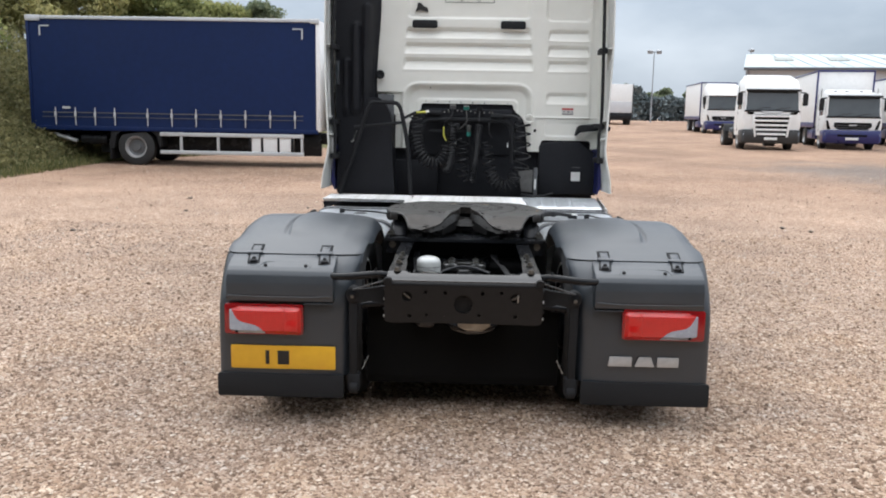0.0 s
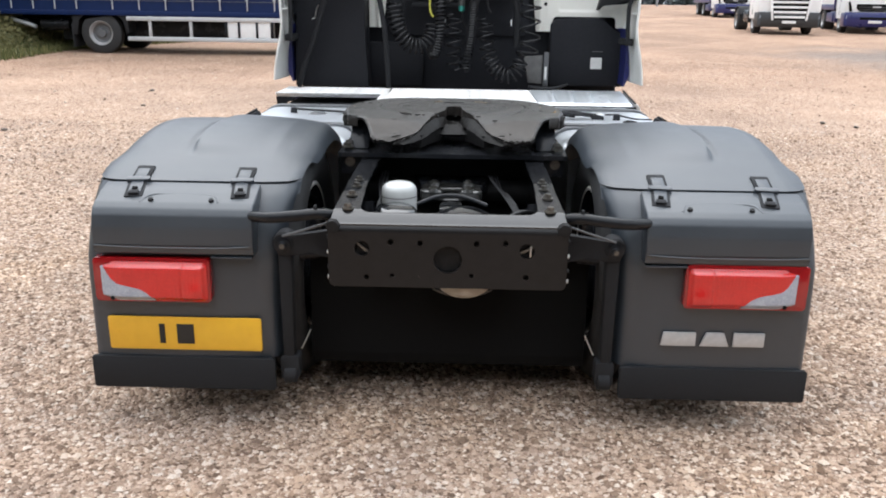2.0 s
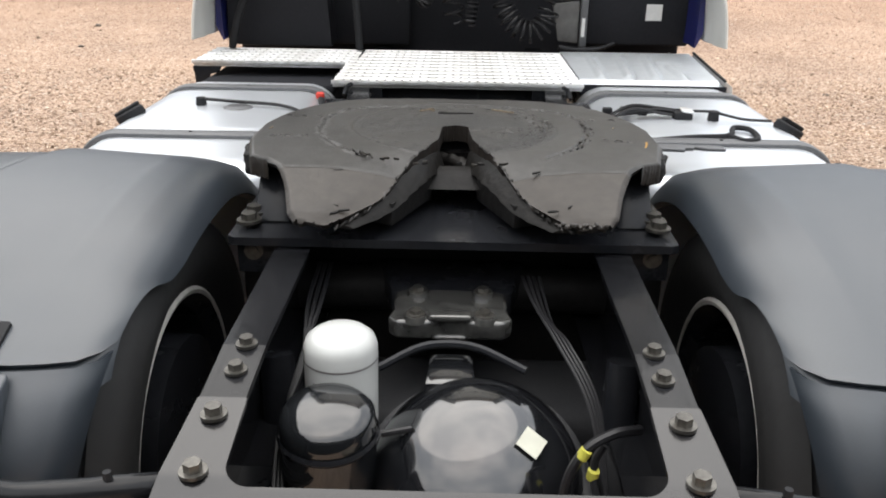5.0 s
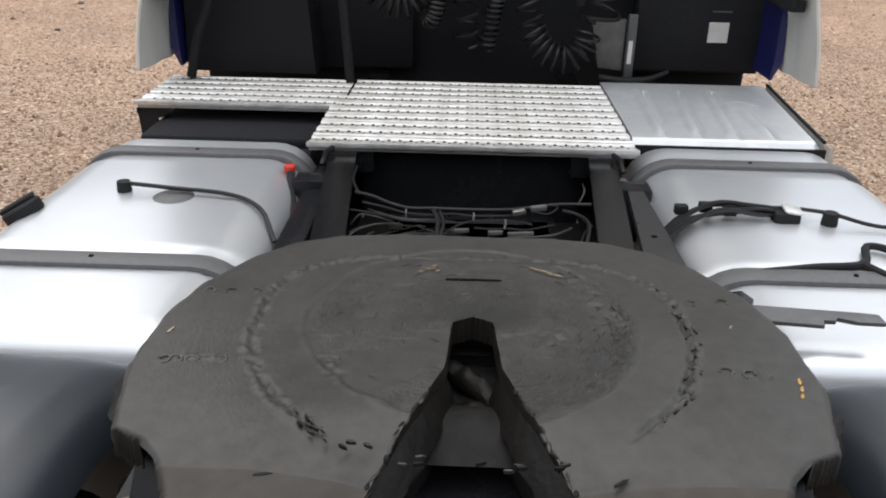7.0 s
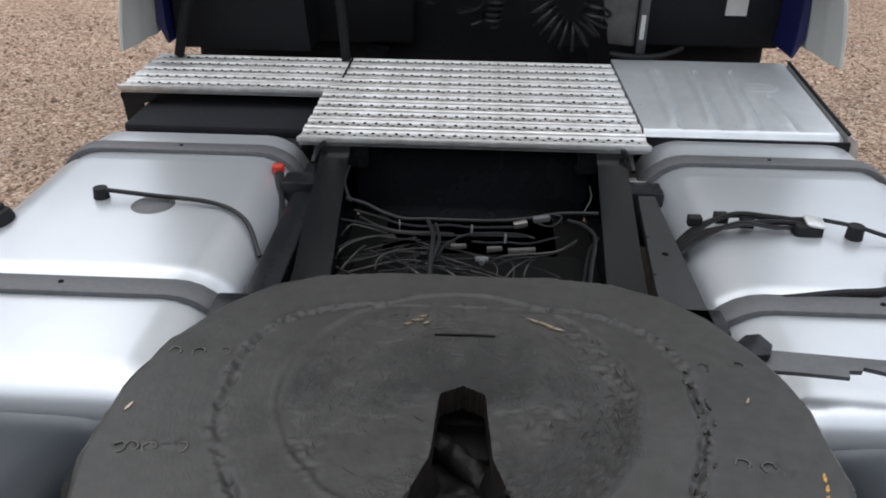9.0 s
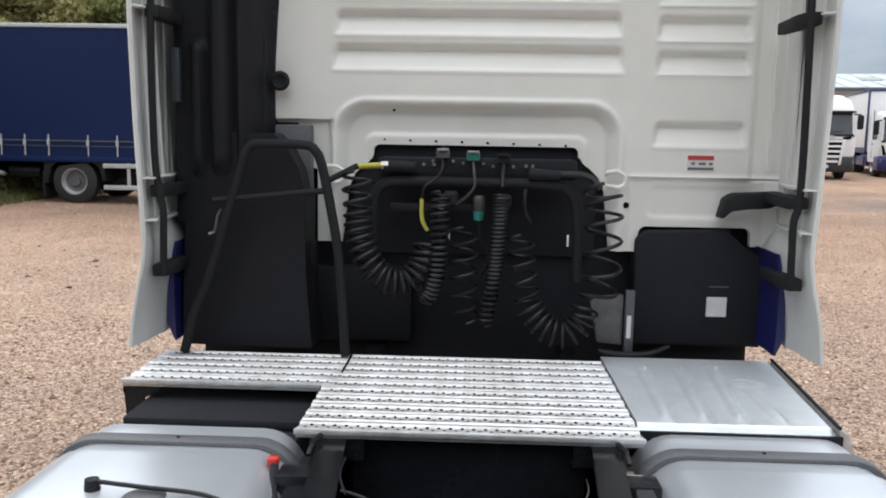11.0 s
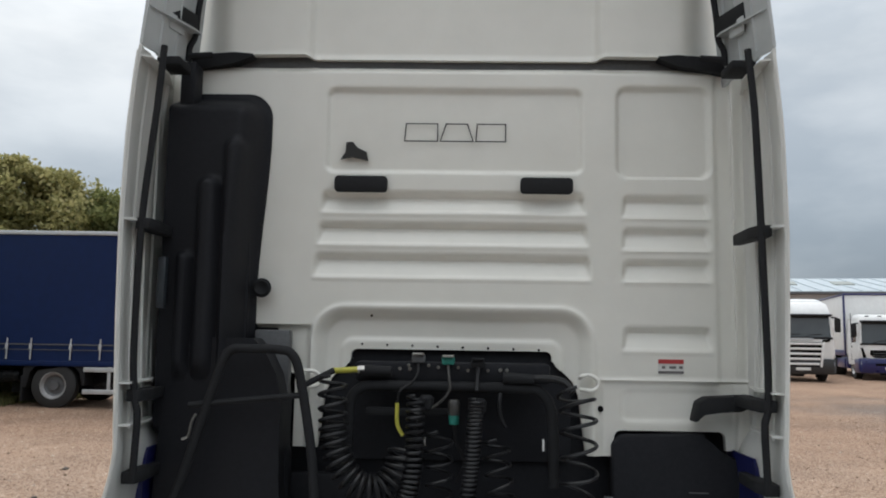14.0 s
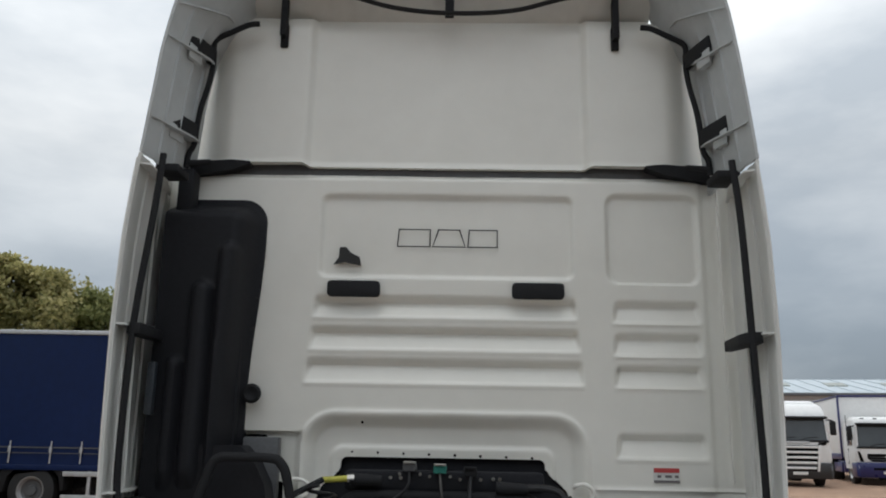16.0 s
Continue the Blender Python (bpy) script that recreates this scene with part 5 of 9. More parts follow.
    for k, (gx, gy) in enumerate(((-0.422, 6.033), (-0.407, 6.036), (-0.385, 6.035), (-0.345, 6.037), (-0.419, 6.236), (-0.385, 6.236), (-0.346, 6.238), (0.346, 6.049), (0.376, 6.045), (0.342, 6.241), (0.394, 6.25))):
        gb = tube(smooth_path([(gx - 0.009, gy - 0.006, 1.0362), (gx - 0.008, gy + 0.004, 1.0374), (gx + 0.001, gy + 0.007, 1.0378), (gx + 0.008, gy + 0.002, 1.0374), (gx + 0.007, gy - 0.004, 1.0362)], 4), 0.002, 6)
        part("grease_curl", turn_bm(gb, Matrix.Translation((gx, gy, 0)) @ pose(0, 0, -0.001, 0, 0, 47 * k % 140 - 70) @ Matrix.Translation((-gx, -gy, 0))), M_GREASE, fw)
    for sx_, sy_, ln_, wd_, an_ in ((-0.066, 6.349, 0.008, 0.002, 12), (-0.074, 6.338, 0.011, 0.0022, 8), (-0.088, 6.327, 0.008, 0.0018, 16), (-0.06, 6.331, 0.006, 0.0025, 20), (0.115, 6.342, 0.024, 0.0022, -28), (0.137, 6.327, 0.016, 0.0024, -24), (-0.44, 6.11, 0.010, 0.002, 70), (0.385, 6.17, 0.007, 0.002, 60)):
        part("worn_scuff", turn_bm(prism([(-ln_, -0.3 * wd_), (-0.3 * ln_, -wd_), (0.5 * ln_, -0.6 * wd_), (ln_, 0.1 * wd_), (0.2 * ln_, 0.8 * wd_), (-0.6 * ln_, 0.5 * wd_)], "z", -0.002, 0.0012), pose(sx_, sy_, 1.0366, 0, 0, an_)), M_SCUFF, fw, "bright worn scuff")
    part("cut_line", turn_bm(prism([(-0.046, -0.0016), (-0.02, -0.0022), (0.012, -0.0012), (0.045, -0.0018), (0.046, 0.001), (0.01, 0.0016), (-0.03, 0.0008)], "z", -0.004, 0.0016), pose(0.0, 6.302, 1.0362)), M_THROAT, fw)
    part("under_rib", prism([(-0.40, 6.02), (-0.09, 5.98), (-0.065, 6.0), (-0.06, 6.21), (0.06, 6.21), (0.065, 6.0), (0.09, 5.98), (0.40, 6.02), (0.40, 6.34), (0.32, 6.42), (-0.32, 6.42), (-0.40, 6.34)], "z", 0.955, 1.0, 0.006), M_BLACK, fw)
    for sx in (-1, 1):
        part("wing_web", prism([(5.78, 0.93), (5.86, 0.985), (6.1, 0.985), (6.1, 0.91), (5.82, 0.905)], "x", sx * 0.22, sx * 0.25, 0.004), M_GREASE_EDGE, fw)
        part("pivot_block", prism([(5.84, 0.895), (6.28, 0.895), (6.17, 1.0), (5.95, 1.0)], "x", sx * 0.345, sx * 0.43, 0.01), M_BLACK, fw, "black cast pivot bracket")
        for y in (5.82, 5.87, 6.26):
            hex_bolt((sx * 0.432, y, 0.905), (0, 0, 1), 0.017, 0.02, parent=fw, material=M_BOLT)
        tab = prism([(sx * 0.405, 5.885), (sx * 0.43, 5.893), (sx * 0.458, 5.925), (sx * 0.472, 5.97), (sx * 0.47, 6.03), (sx * 0.41, 6.03)], "z", 0.978, 1.027, 0.006, 2)
        bmesh.ops.subdivide_edges(tab, edges=tab.edges[:], cuts=2, use_grid_fill=True)
        for v in tab.verts:
            v.co += Vector((math.sin(v.co.z * 190 + v.co.y * 90), math.sin(v.co.x * 170 + v.co.z * 60), math.sin(v.co.y * 150 + v.co.x * 80))) * 0.0035
        part("corner_tab", tab, M_THROAT, fw, "ragged greasy corner lug")
    for sx in (-1, 1):
        flank = []
        for y in np.linspace(5.705, 6.06, 26):
            hi = float(half_inner(np.array(y)))
            zt = inner_z(y) - 0.010
            drop = float(np.interp(y, [5.685, 5.80, 6.0], [0.005, 0.028, 0.060]))
            lean = float(np.interp(y, [5.685, 5.78, 5.9, 6.06], [0.010, 0.020, 0.030, 0.012])) + 0.002 * math.sin(y * 160)
            flank.append([(sx * (hi + 0.012), y, zt), (sx * (hi - lean * 0.45), y, zt - drop * 0.5), (sx * (hi - lean), y, zt - drop), (sx * (hi + 0.03), y, zt - drop)])
        part("throat_flank", rings(flank), M_FLANK, fw, "greasy sloped flank of the throat")
    part("throat_bridge", rings([[(x, y, z) for x in (-w, -w * 0.5, w * 0.5, w)] + [(x, y + 0.03, z - 0.01) for x in (w, -w)] for w, y, z in ((0.066, 5.945, 0.944), (0.060, 5.965, 0.955), (0.052, 5.985, 0.968), (0.040, 6.015, 0.978))]), M_THROAT, fw, "greasy casting under the throat")
    base = part("mounting_plate", sheet(-0.47, 0.47, 5.745, 6.46, 0.02, lambda x, y: sd_box(x, y, -0.465, 0.465, 5.757, 6.45, 0.01), lambda u, v: (u, v, 0.893 + 0.0 * u), (0, 0, -0.018)), M_BLACK, truck, "black steel mounting plate under the coupling")
    for sx in (-1, 1):
        part("angle_bracket", box(*sorted((sx * 0.37, sx * 0.455)), 5.79, 5.81, 0.80, 0.876, 0.004), M_BLACK, base)
        part("angle_web", box(*sorted((sx * 0.37, sx * 0.38)), 5.79, 6.4, 0.72, 0.876, 0.003), M_BLACK, base)
        hex_bolt((sx * 0.42, 5.79, 0.85), (0, -1, 0), 0.013, 0.008, parent=base, material=M_BOLT)
    rel = part("release_handle", prism([(0.44, 6.42), (0.478, 6.462), (0.505, 6.468), (0.518, 6.435), (0.505, 6.405), (0.47, 6.40)], "z", 0.934, 0.948, 0.004), M_BLACK, fw, "black release handle")
    part("handle_bar", prism([(0.47, 6.44), (0.521, 6.44), (0.704, 6.423), (0.74, 6.419), (0.74, 6.386), (0.689, 6.388), (0.658, 6.403), (0.652, 6.389), (0.629, 6.392), (0.626, 6.372), (0.539, 6.382), (0.47, 6.385)], "z", 0.924, 0.932, 0.0015), M_STRAP, rel, "flat notched bar of the handle")
    return fw


coupling()


# Fuel tanks
def tank(side, y0, y1):
    x0, x1, z0, z1, r = 0.478, 1.165, 0.27, 0.868, 0.13
    def loop(y, inset):
        return [(side * x, y, z) for x, z in rounded(x0 + inset, x1 - inset, z0 + inset, z1 - inset, max(0.02, r - max(inset, 0.0)), 7)]
    lps = [loop(y0, 0.06), loop(y0 + 0.004, 0.035), loop(y0 + 0.018, 0.012), loop(y0 + 0.045, 0.0)]
    lps += [loop(y, 0.0) for y in (y0 + 0.1, 6.60, 6.70)] + [loop(6.715, 0.001), loop(6.735, -0.006), loop(6.76, -0.008), loop(7.30, -0.008), loop(7.325, -0.006), loop(7.35, 0.001), loop(7.45, 0.0)]
    lps += [loop(y1 - 0.045, 0.0), loop(y1 - 0.018, 0.012), loop(y1 - 0.004, 0.035), loop(y1, 0.06)]
    t = part("fuel_tank", rings(lps), M_ALU, truck, "brushed aluminium fuel tank held by dark straps", smooth=60)
    for ys, wd in ((7.405 if side < 0 else 7.42, 0.055), (6.66 if side < 0 else 6.68, 0.06)):
        bm = rings([[(side * x, ys - wd / 2 * c, z) for x, z in rounded(x0 - o, x1 + o, z0 - o, z1 + o, r, 7)] for c, o in ((1, 0.001), (1, 0.011), (0.75, 0.014), (-0.75, 0.014), (-1, 0.011), (-1, 0.001))], caps=False)
        stp = part("strap", bm, M_STRAP, t, "dark grey steel strap")
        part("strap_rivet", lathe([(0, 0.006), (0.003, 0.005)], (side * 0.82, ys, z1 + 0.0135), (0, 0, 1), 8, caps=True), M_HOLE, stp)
    return t


tank_left = tank(-1, 6.34, 7.58)
tank_right = tank(1, 6.34, 7.63)


def lump(at, rx, ry, rz, material, parent, name, label="", bev=0.3):
    m = min(rx, ry, rz) * bev
    return part(name, box(at[0] - rx, at[0] + rx, at[1] - ry, at[1] + ry, at[2] - rz, at[2] + rz, m, 3), material, parent, label)


def tank_fittings():
    z = 0.868
    for sx, t, y in ((-1, tank_left, 6.93), (1, tank_right, 6.90)):
        cap = part("filler_cap", lathe([(0, 0.040), (0.02, 0.044), (0.03, 0.050), (0.05, 0.050), (0.056, 0.044)], (sx * 1.09, y, z - 0.035), (sx * 0.55, 0, 1), 24, caps=True), M_RUBBER, t, "black fuel filler cap")
        part("cap_grip", turn_bm(box(-0.046, 0.046, -0.013, 0.013, 0, 0.014, 0.005), pose(sx * 1.117, y, z + 0.012, 0, sx * 28, 20)), M_RUBBER, cap)
    br = part("breather", cyl((-0.907, 7.066, z), (-0.907, 7.066, z + 0.035), 0.02, 0.017, 12), M_RUBBER, tank_left, "black breather with hose across the tank")
    part("breather_hose", tube(smooth_path([(-0.905, 7.066, z + 0.03), (-0.78, 7.05, z + 0.026), (-0.62, 7.03, z + 0.02), (-0.53, 6.98, z + 0.002), (-0.48, 6.9, z - 0.05)]), 0.006, 8), M_HOSE, br)
    sen = part("tank_sender", lathe([(0, 0.052), (0.008, 0.052), (0.012, 0.042), (0.014, 0.038), (0.014, 0.0)], (-0.768, 7.035, z), (0, 0, 1), 26), M_STRAP, tank_left, "round dark sender cover")
    part("sender_ring", lathe([(0, 0.075), (0.003, 0.07), (0.004, 0.054)], (-0.768, 7.035, z), (0, 0, 1), 30), M_ALU, sen)
    cap = lump((-0.519, 7.285, 0.872), 0.016, 0.013, 0.013, M_REDCAP, tank_left, "red_cap", "bright red plug cap", 0.6)
    part("tank_cable", tube(smooth_path([(-0.515, 7.28, 0.862), (-0.50, 7.2, 0.82), (-0.475, 7.1, 0.80), (-0.47, 6.95, 0.79)]), 0.012, 8), M_RUBBER, tank_left, "black cable beside the tank")
    # right tank: cable bracket and wires
    s2 = part("tank_sender", box(0.745, 0.81, 6.97, 7.015, z, z + 0.034, 0.01), M_RUBBER, tank_right, "black sender housing with wiring")
    part("sender_lid", turn_bm(prism(rounded(-0.024, 0.024, -0.022, 0.022, 0.01, 3), "z", 0, 0.006, 0.002), pose(0.79, 6.995, z + 0.034, 8, 10, 0)), M_TREAD, s2)
    part("sender_ring", lathe([(0, 0.08), (0.003, 0.075), (0.004, 0.05)], (0.79, 6.985, z), (0, 0, 1), 30), M_ALU, s2)
    for k in range(5):
        d = 0.012 * k
        part("sender_wire", tube(smooth_path([(0.78, 7.01, z + 0.035 - d * 0.4), (0.70, 7.02 - d, z + 0.03 + 0.01 * (k % 2)), (0.60, 7.01 - d * 1.3, z + 0.026 + 0.012 * ((k + 1) % 3)), (0.52, 6.99 - d * 1.2, z + 0.014), (0.47, 6.96 - d, z - 0.02)]), 0.0055, 6), M_HOSE, s2)
    for x, y in ((0.52, 7.0), (0.585, 7.02), (0.64, 7.0)):
        lump((x, y, z + 0.028), 0.016, 0.012, 0.012, M_RUBBER, s2, "cable_plug")
    b2 = part("breather", cyl((0.878, 6.975, z), (0.878, 6.975, z + 0.04), 0.02, 0.018, 12), M_RUBBER, tank_right, "black breather with hose")
    part("breather_hose", tube(smooth_path([(0.82, 7.02, z + 0.03), (0.88, 6.98, z + 0.035), (0.97, 6.95, z + 0.02), (1.06, 6.93, z + 0.02)]), 0.005, 6), M_HOSE, b2)
    part("hook_loop", tube(smooth_path([(0.63, 6.70, z + 0.006), (0.75, 6.72, z + 0.012), (0.86, 6.74, z + 0.014), (0.90, 6.82, z + 0.02), (0.945, 6.80, z + 0.02), (0.94, 6.70, z + 0.016), (0.895, 6.68, z + 0.014), (0.86, 6.735, z + 0.014)], 6), 0.009, 8), M_RUBBER, tank_right, "black hook handle lying on the tank")


tank_fittings()

# Rails beside the frame, with their brackets
srail = part("side_rail", sheet(6.42, 7.20, 0.385, 0.485, 0.007, lambda y, x: np.maximum.reduce([np.maximum(sd_box(y, x, 6.43, 7.17, 0.38, 0.52, 0.004), x - np.interp(y, [6.43, 7.15], [0.475, 0.462])), np.interp(y, [6.43, 6.72, 7.17], [0.384, 0.384, 0.420]) - x] + [0.0085 - np.hypot(y - c, (x - 0.431)) for c in (6.50, 6.60, 6.717, 6.87, 6.963)]), lambda y, x: (x, y, 0.876 + 0 * x), (0, 0, -0.02)), M_STRAPDARK, truck, "black drilled side rail")
part("side_rail", box(-0.47, -0.40, 6.45, 7.42, 0.78, 0.835, 0.006), M_BLACK, truck)
for sx in (-1, 1):
    part("tank_bracket", box(*sorted((sx * 0.372, sx * 0.50)), 7.22, 7.30, 0.70, 0.86, 0.008), M_BLACK, truck)
    tb_ = part("tank_bracket", box(*sorted((sx * 0.372, sx * 0.50)), 6.57, 6.655, 0.72, 0.876, 0.008), M_BLACK, truck)
    part("catwalk_post", box(*sorted((sx * 0.30, sx * 0.40)), 7.47, 7.51, 0.80, 0.873, 0.005), M_BLACK, truck)
    part("catwalk_clip", tube([(sx * 0.44, 7.36, 0.86), (sx * 0.435, 7.40, 0.885), (sx * 0.42, 7.44, 0.888)], 0.008, 6), M_BLACK, truck)
hexs = part("pipe_union", cyl((0.40, 7.33, 0.83), (0.47, 7.33, 0.83), 0.016, seg=8), M_STEEL, truck, "steel pipe union on a bracket")
part("union_nut", cyl((0.425, 7.33, 0.83), (0.445, 7.33, 0.83), 0.024, seg=6), M_STEEL, hexs)


# Cables between the rails
def cables():
    rng = random.Random(7)
    # Two added black sheets: they close the gap and stand for its shade.
    part("cable_pit_shade", box(-0.28, 0.28, 6.50, 7.02, 0.70, 0.79, 0.03), M_HOLE, truck, "black sheet below the cable runs standing for shade")
    part("cable_pit_floor", box(-0.345, 0.345, 6.45, 7.46, 0.60, 0.66, 0.01), M_HOLE, truck, "black plate added below the cables in place of shade")
    bundle = part("trunk_cable", tube(smooth_path([(-0.307, 7.105, 0.876), (-0.254, 7.075, 0.876), (-0.213, 7.036, 0.876), (-0.159, 7.003, 0.876), (-0.095, 7.004, 0.876), (0.004, 7.003, 0.876), (0.089, 7.009, 0.876), (0.153, 7.029, 0.876), (0.219, 7.055, 0.876), (0.307, 7.061, 0.876)], 6), 0.0050, 10), M_HOSE, truck, "dusty bundle of cables and air lines")

    def lead(pts, r, material):
        part("cable", tube(smooth_path(pts, 6), r * 0.78, 7), material, bundle)
    lead([(-0.097, 6.973, 0.888), (-0.082, 6.914, 0.884), (-0.081, 6.841, 0.878), (-0.081, 6.750, 0.862)], 0.0068, M_HOSE)
    lead([(-0.079, 6.962, 0.886), (-0.068, 6.908, 0.880), (-0.072, 6.856, 0.876), (-0.083, 6.806, 0.868)], 0.0055, M_HOSE)
    lead([(-0.282, 7.060, 0.866), (-0.219, 7.028, 0.866), (-0.166, 6.996, 0.866), (-0.108, 6.984, 0.866), (-0.052, 6.996, 0.866), (0.004, 6.987, 0.866), (0.103, 6.994, 0.866)], 0.0042, M_HOSE)
    lead([(-0.309, 7.021, 0.860), (-0.267, 7.008, 0.860), (-0.222, 6.988, 0.860), (-0.169, 6.961, 0.860), (-0.106, 6.955, 0.860), (-0.022, 6.955, 0.860), (0.047, 6.961, 0.860), (0.130, 6.959, 0.860)], 0.0036, M_HOSE)
    lead([(-0.271, 7.077, 0.840), (-0.215, 6.989, 0.862), (-0.163, 6.965, 0.862), (-0.092, 6.963, 0.862), (-0.038, 6.996, 0.844)], 0.0030, M_CABLE)
    lead([(-0.300, 6.871, 0.836), (-0.288, 6.870, 0.858), (-0.270, 6.907, 0.858), (-0.230, 6.938, 0.858), (-0.180, 6.988, 0.840)], 0.0028, M_CABLE)
    lead([(-0.295, 6.891, 0.854), (-0.270, 6.926, 0.854), (-0.224, 6.949, 0.854), (-0.167, 6.941, 0.854), (-0.112, 6.939, 0.854)], 0.0026, M_HOSE)
    lead([(-0.206, 6.831, 0.836), (-0.197, 6.842, 0.858), (-0.174, 6.871, 0.858), (-0.135, 6.887, 0.858), (-0.090, 6.926, 0.840)], 0.0030, M_CABLE)
    lead([(-0.071, 6.837, 0.864), (-0.057, 6.889, 0.864), (-0.029, 6.934, 0.864), (0.005, 6.958, 0.864), (0.061, 6.965, 0.864), (0.116, 6.963, 0.864), (0.150, 6.946, 0.864)], 0.0040, M_HOSE)
    lead([(0.233, 7.039, 0.866), (0.266, 7.018, 0.866), (0.287, 6.973, 0.866), (0.284, 6.915, 0.866), (0.268, 6.833, 0.866), (0.253, 6.742, 0.866)], 0.0060, M_HOSE)
    lead([(0.298, 6.967, 0.858), (0.274, 6.915, 0.858), (0.256, 6.833, 0.858), (0.242, 6.754, 0.858)], 0.0045, M_HOSE)
    lead([(0.048, 6.866, 0.842), (0.074, 6.856, 0.864), (0.114, 6.868, 0.864), (0.160, 6.876, 0.864), (0.201, 6.892, 0.864), (0.250, 6.976, 0.846)], 0.0030, M_CABLE)
    lead([(0.057, 6.822, 0.860), (0.100, 6.856, 0.860), (0.147, 6.867, 0.860), (0.195, 6.889, 0.860), (0.242, 6.935, 0.860)], 0.0024, M_HOSE)
    lead([(0.074, 6.789, 0.834), (0.086, 6.793, 0.856), (0.107, 6.833, 0.856), (0.143, 6.897, 0.838)], 0.0028, M_CABLE)
    lead([(0.120, 6.798, 0.830), (0.122, 6.808, 0.852), (0.133, 6.848, 0.852), (0.152, 6.908, 0.834)], 0.0024, M_CABLE)
    lead([(-0.075, 6.845, 0.834), (-0.049, 6.803, 0.856), (-0.029, 6.779, 0.856), (-0.015, 6.782, 0.838)], 0.0030, M_CABLE)
    lead([(-0.139, 6.858, 0.834), (-0.113, 6.792, 0.856), (-0.091, 6.795, 0.838)], 0.0032, M_CABLE)
    lead([(-0.192, 6.797, 0.850), (-0.147, 6.809, 0.850), (-0.096, 6.820, 0.850), (-0.044, 6.824, 0.850), (0.015, 6.833, 0.850)], 0.0024, M_HOSE)
    lead([(-0.285, 6.803, 0.830), (-0.271, 6.814, 0.852), (-0.259, 6.855, 0.852), (-0.247, 6.888, 0.852), (-0.241, 6.941, 0.834)], 0.0028, M_CABLE)
    lead([(-0.288, 6.816, 0.848), (-0.267, 6.796, 0.848), (-0.235, 6.781, 0.848), (-0.196, 6.779, 0.848), (-0.144, 6.772, 0.848)], 0.0030, M_HOSE)
    lead([(-0.305, 6.986, 0.834), (-0.289, 6.983, 0.856), (-0.278, 7.003, 0.856), (-0.236, 6.987, 0.856), (-0.195, 6.997, 0.838)], 0.0024, M_CABLE)
    lead([(-0.291, 7.077, 0.880), (-0.313, 7.145, 0.880), (-0.326, 7.204, 0.880), (-0.328, 7.298, 0.880)], 0.0040, M_HOSE)
    lead([(0.278, 7.093, 0.863), (0.297, 7.129, 0.885), (0.307, 7.241, 0.867)], 0.0022, M_CABLE)
    lead([(0.157, 6.983, 0.884), (0.184, 6.969, 0.884), (0.207, 6.994, 0.884), (0.216, 7.022, 0.884), (0.199, 7.031, 0.884)], 0.0028, M_HOSE)
    lead([(0.006, 6.944, 0.852), (0.047, 6.939, 0.852), (0.089, 6.945, 0.852), (0.137, 6.942, 0.852), (0.208, 6.980, 0.852)], 0.0034, M_HOSE)
    lead([(-0.225, 6.900, 0.846), (-0.187, 6.871, 0.846), (-0.137, 6.840, 0.846), (-0.084, 6.833, 0.846)], 0.0024, M_HOSE)
    for cx, cy in ((-0.020, 6.891), (0.060, 6.884), (0.134, 6.883), (0.107, 6.879)):
        part("pipe_union", cyl((cx - 0.020, cy, 0.864), (cx + 0.014, cy + 0.004, 0.866), 0.0085, 0.0065, 8), M_CABLE, bundle)
    for dx, dy in ((-0.014, 0.0), (0.014, 0.0), (0.0, -0.016)):
        part("tee_union", cyl((0.029, 6.843, 0.862), (0.029 + dx, 6.843 + dy, 0.862), 0.008, 0.0065, 8), M_STRAP, bundle)
    for k in range(26):
        x0 = -0.30 + rng.uniform(0, 0.10)
        y0 = rng.uniform(6.66, 6.98)
        x3 = rng.uniform(-0.10, 0.25)
        y3 = rng.uniform(6.62, 6.95)
        zz = 0.808 + rng.uniform(0, 0.03)
        pts = [(x0, y0, zz - 0.02), (x0 + 0.10 + rng.uniform(0, 0.08), y0 + rng.uniform(0.0, 0.05), zz + 0.01), ((x0 + x3) / 2 + rng.uniform(-0.05, 0.05), (y0 + y3) / 2 + rng.uniform(0, 0.06), zz + rng.uniform(0, 0.02)), (x3, y3, zz - 0.01), (x3 + rng.uniform(-0.02, 0.08), y3 - rng.uniform(0.03, 0.12), zz - 0.04)]
        lead(pts, rng.choice((0.0015, 0.0020, 0.0028)), rng.choice((M_CABLE, M_HOSE, M_HOSE, M_HOSE, M_HOSE)))
    for k in range(14):
        x, y = rng.uniform(-0.26, 0.26), rng.uniform(6.66, 6.97)
        lump((x, y, 0.840), rng.uniform(0.006, 0.016), 0.007, 0.007, rng.choice((M_CABLE, M_HOSE, M_HOSE)), bundle, "cable_connector")
    for x, y in ((-0.164, 6.980), (0.005, 6.969), (0.082, 6.930)):
        part("cable_tie", lathe([(-0.0016, 0.0125), (0.0016, 0.0125)], (x, y, 0.870), (1, 0.1, 0), 12), M_STRAP, bundle)
    part("pale_connector", turn_bm(box(-0.016, 0.016, -0.008, 0.008, -0.007, 0.007, 0.003), pose(0.117, 6.973, 0.886, 0, -8, 14)), M_STEEL, bundle)
    part("dark_connector", turn_bm(box(-0.020, 0.020, -0.008, 0.008, -0.007, 0.007, 0.003), pose(0.167, 7.003, 0.886, 0, -4, 12)), M_STRAP, bundle)


cables()


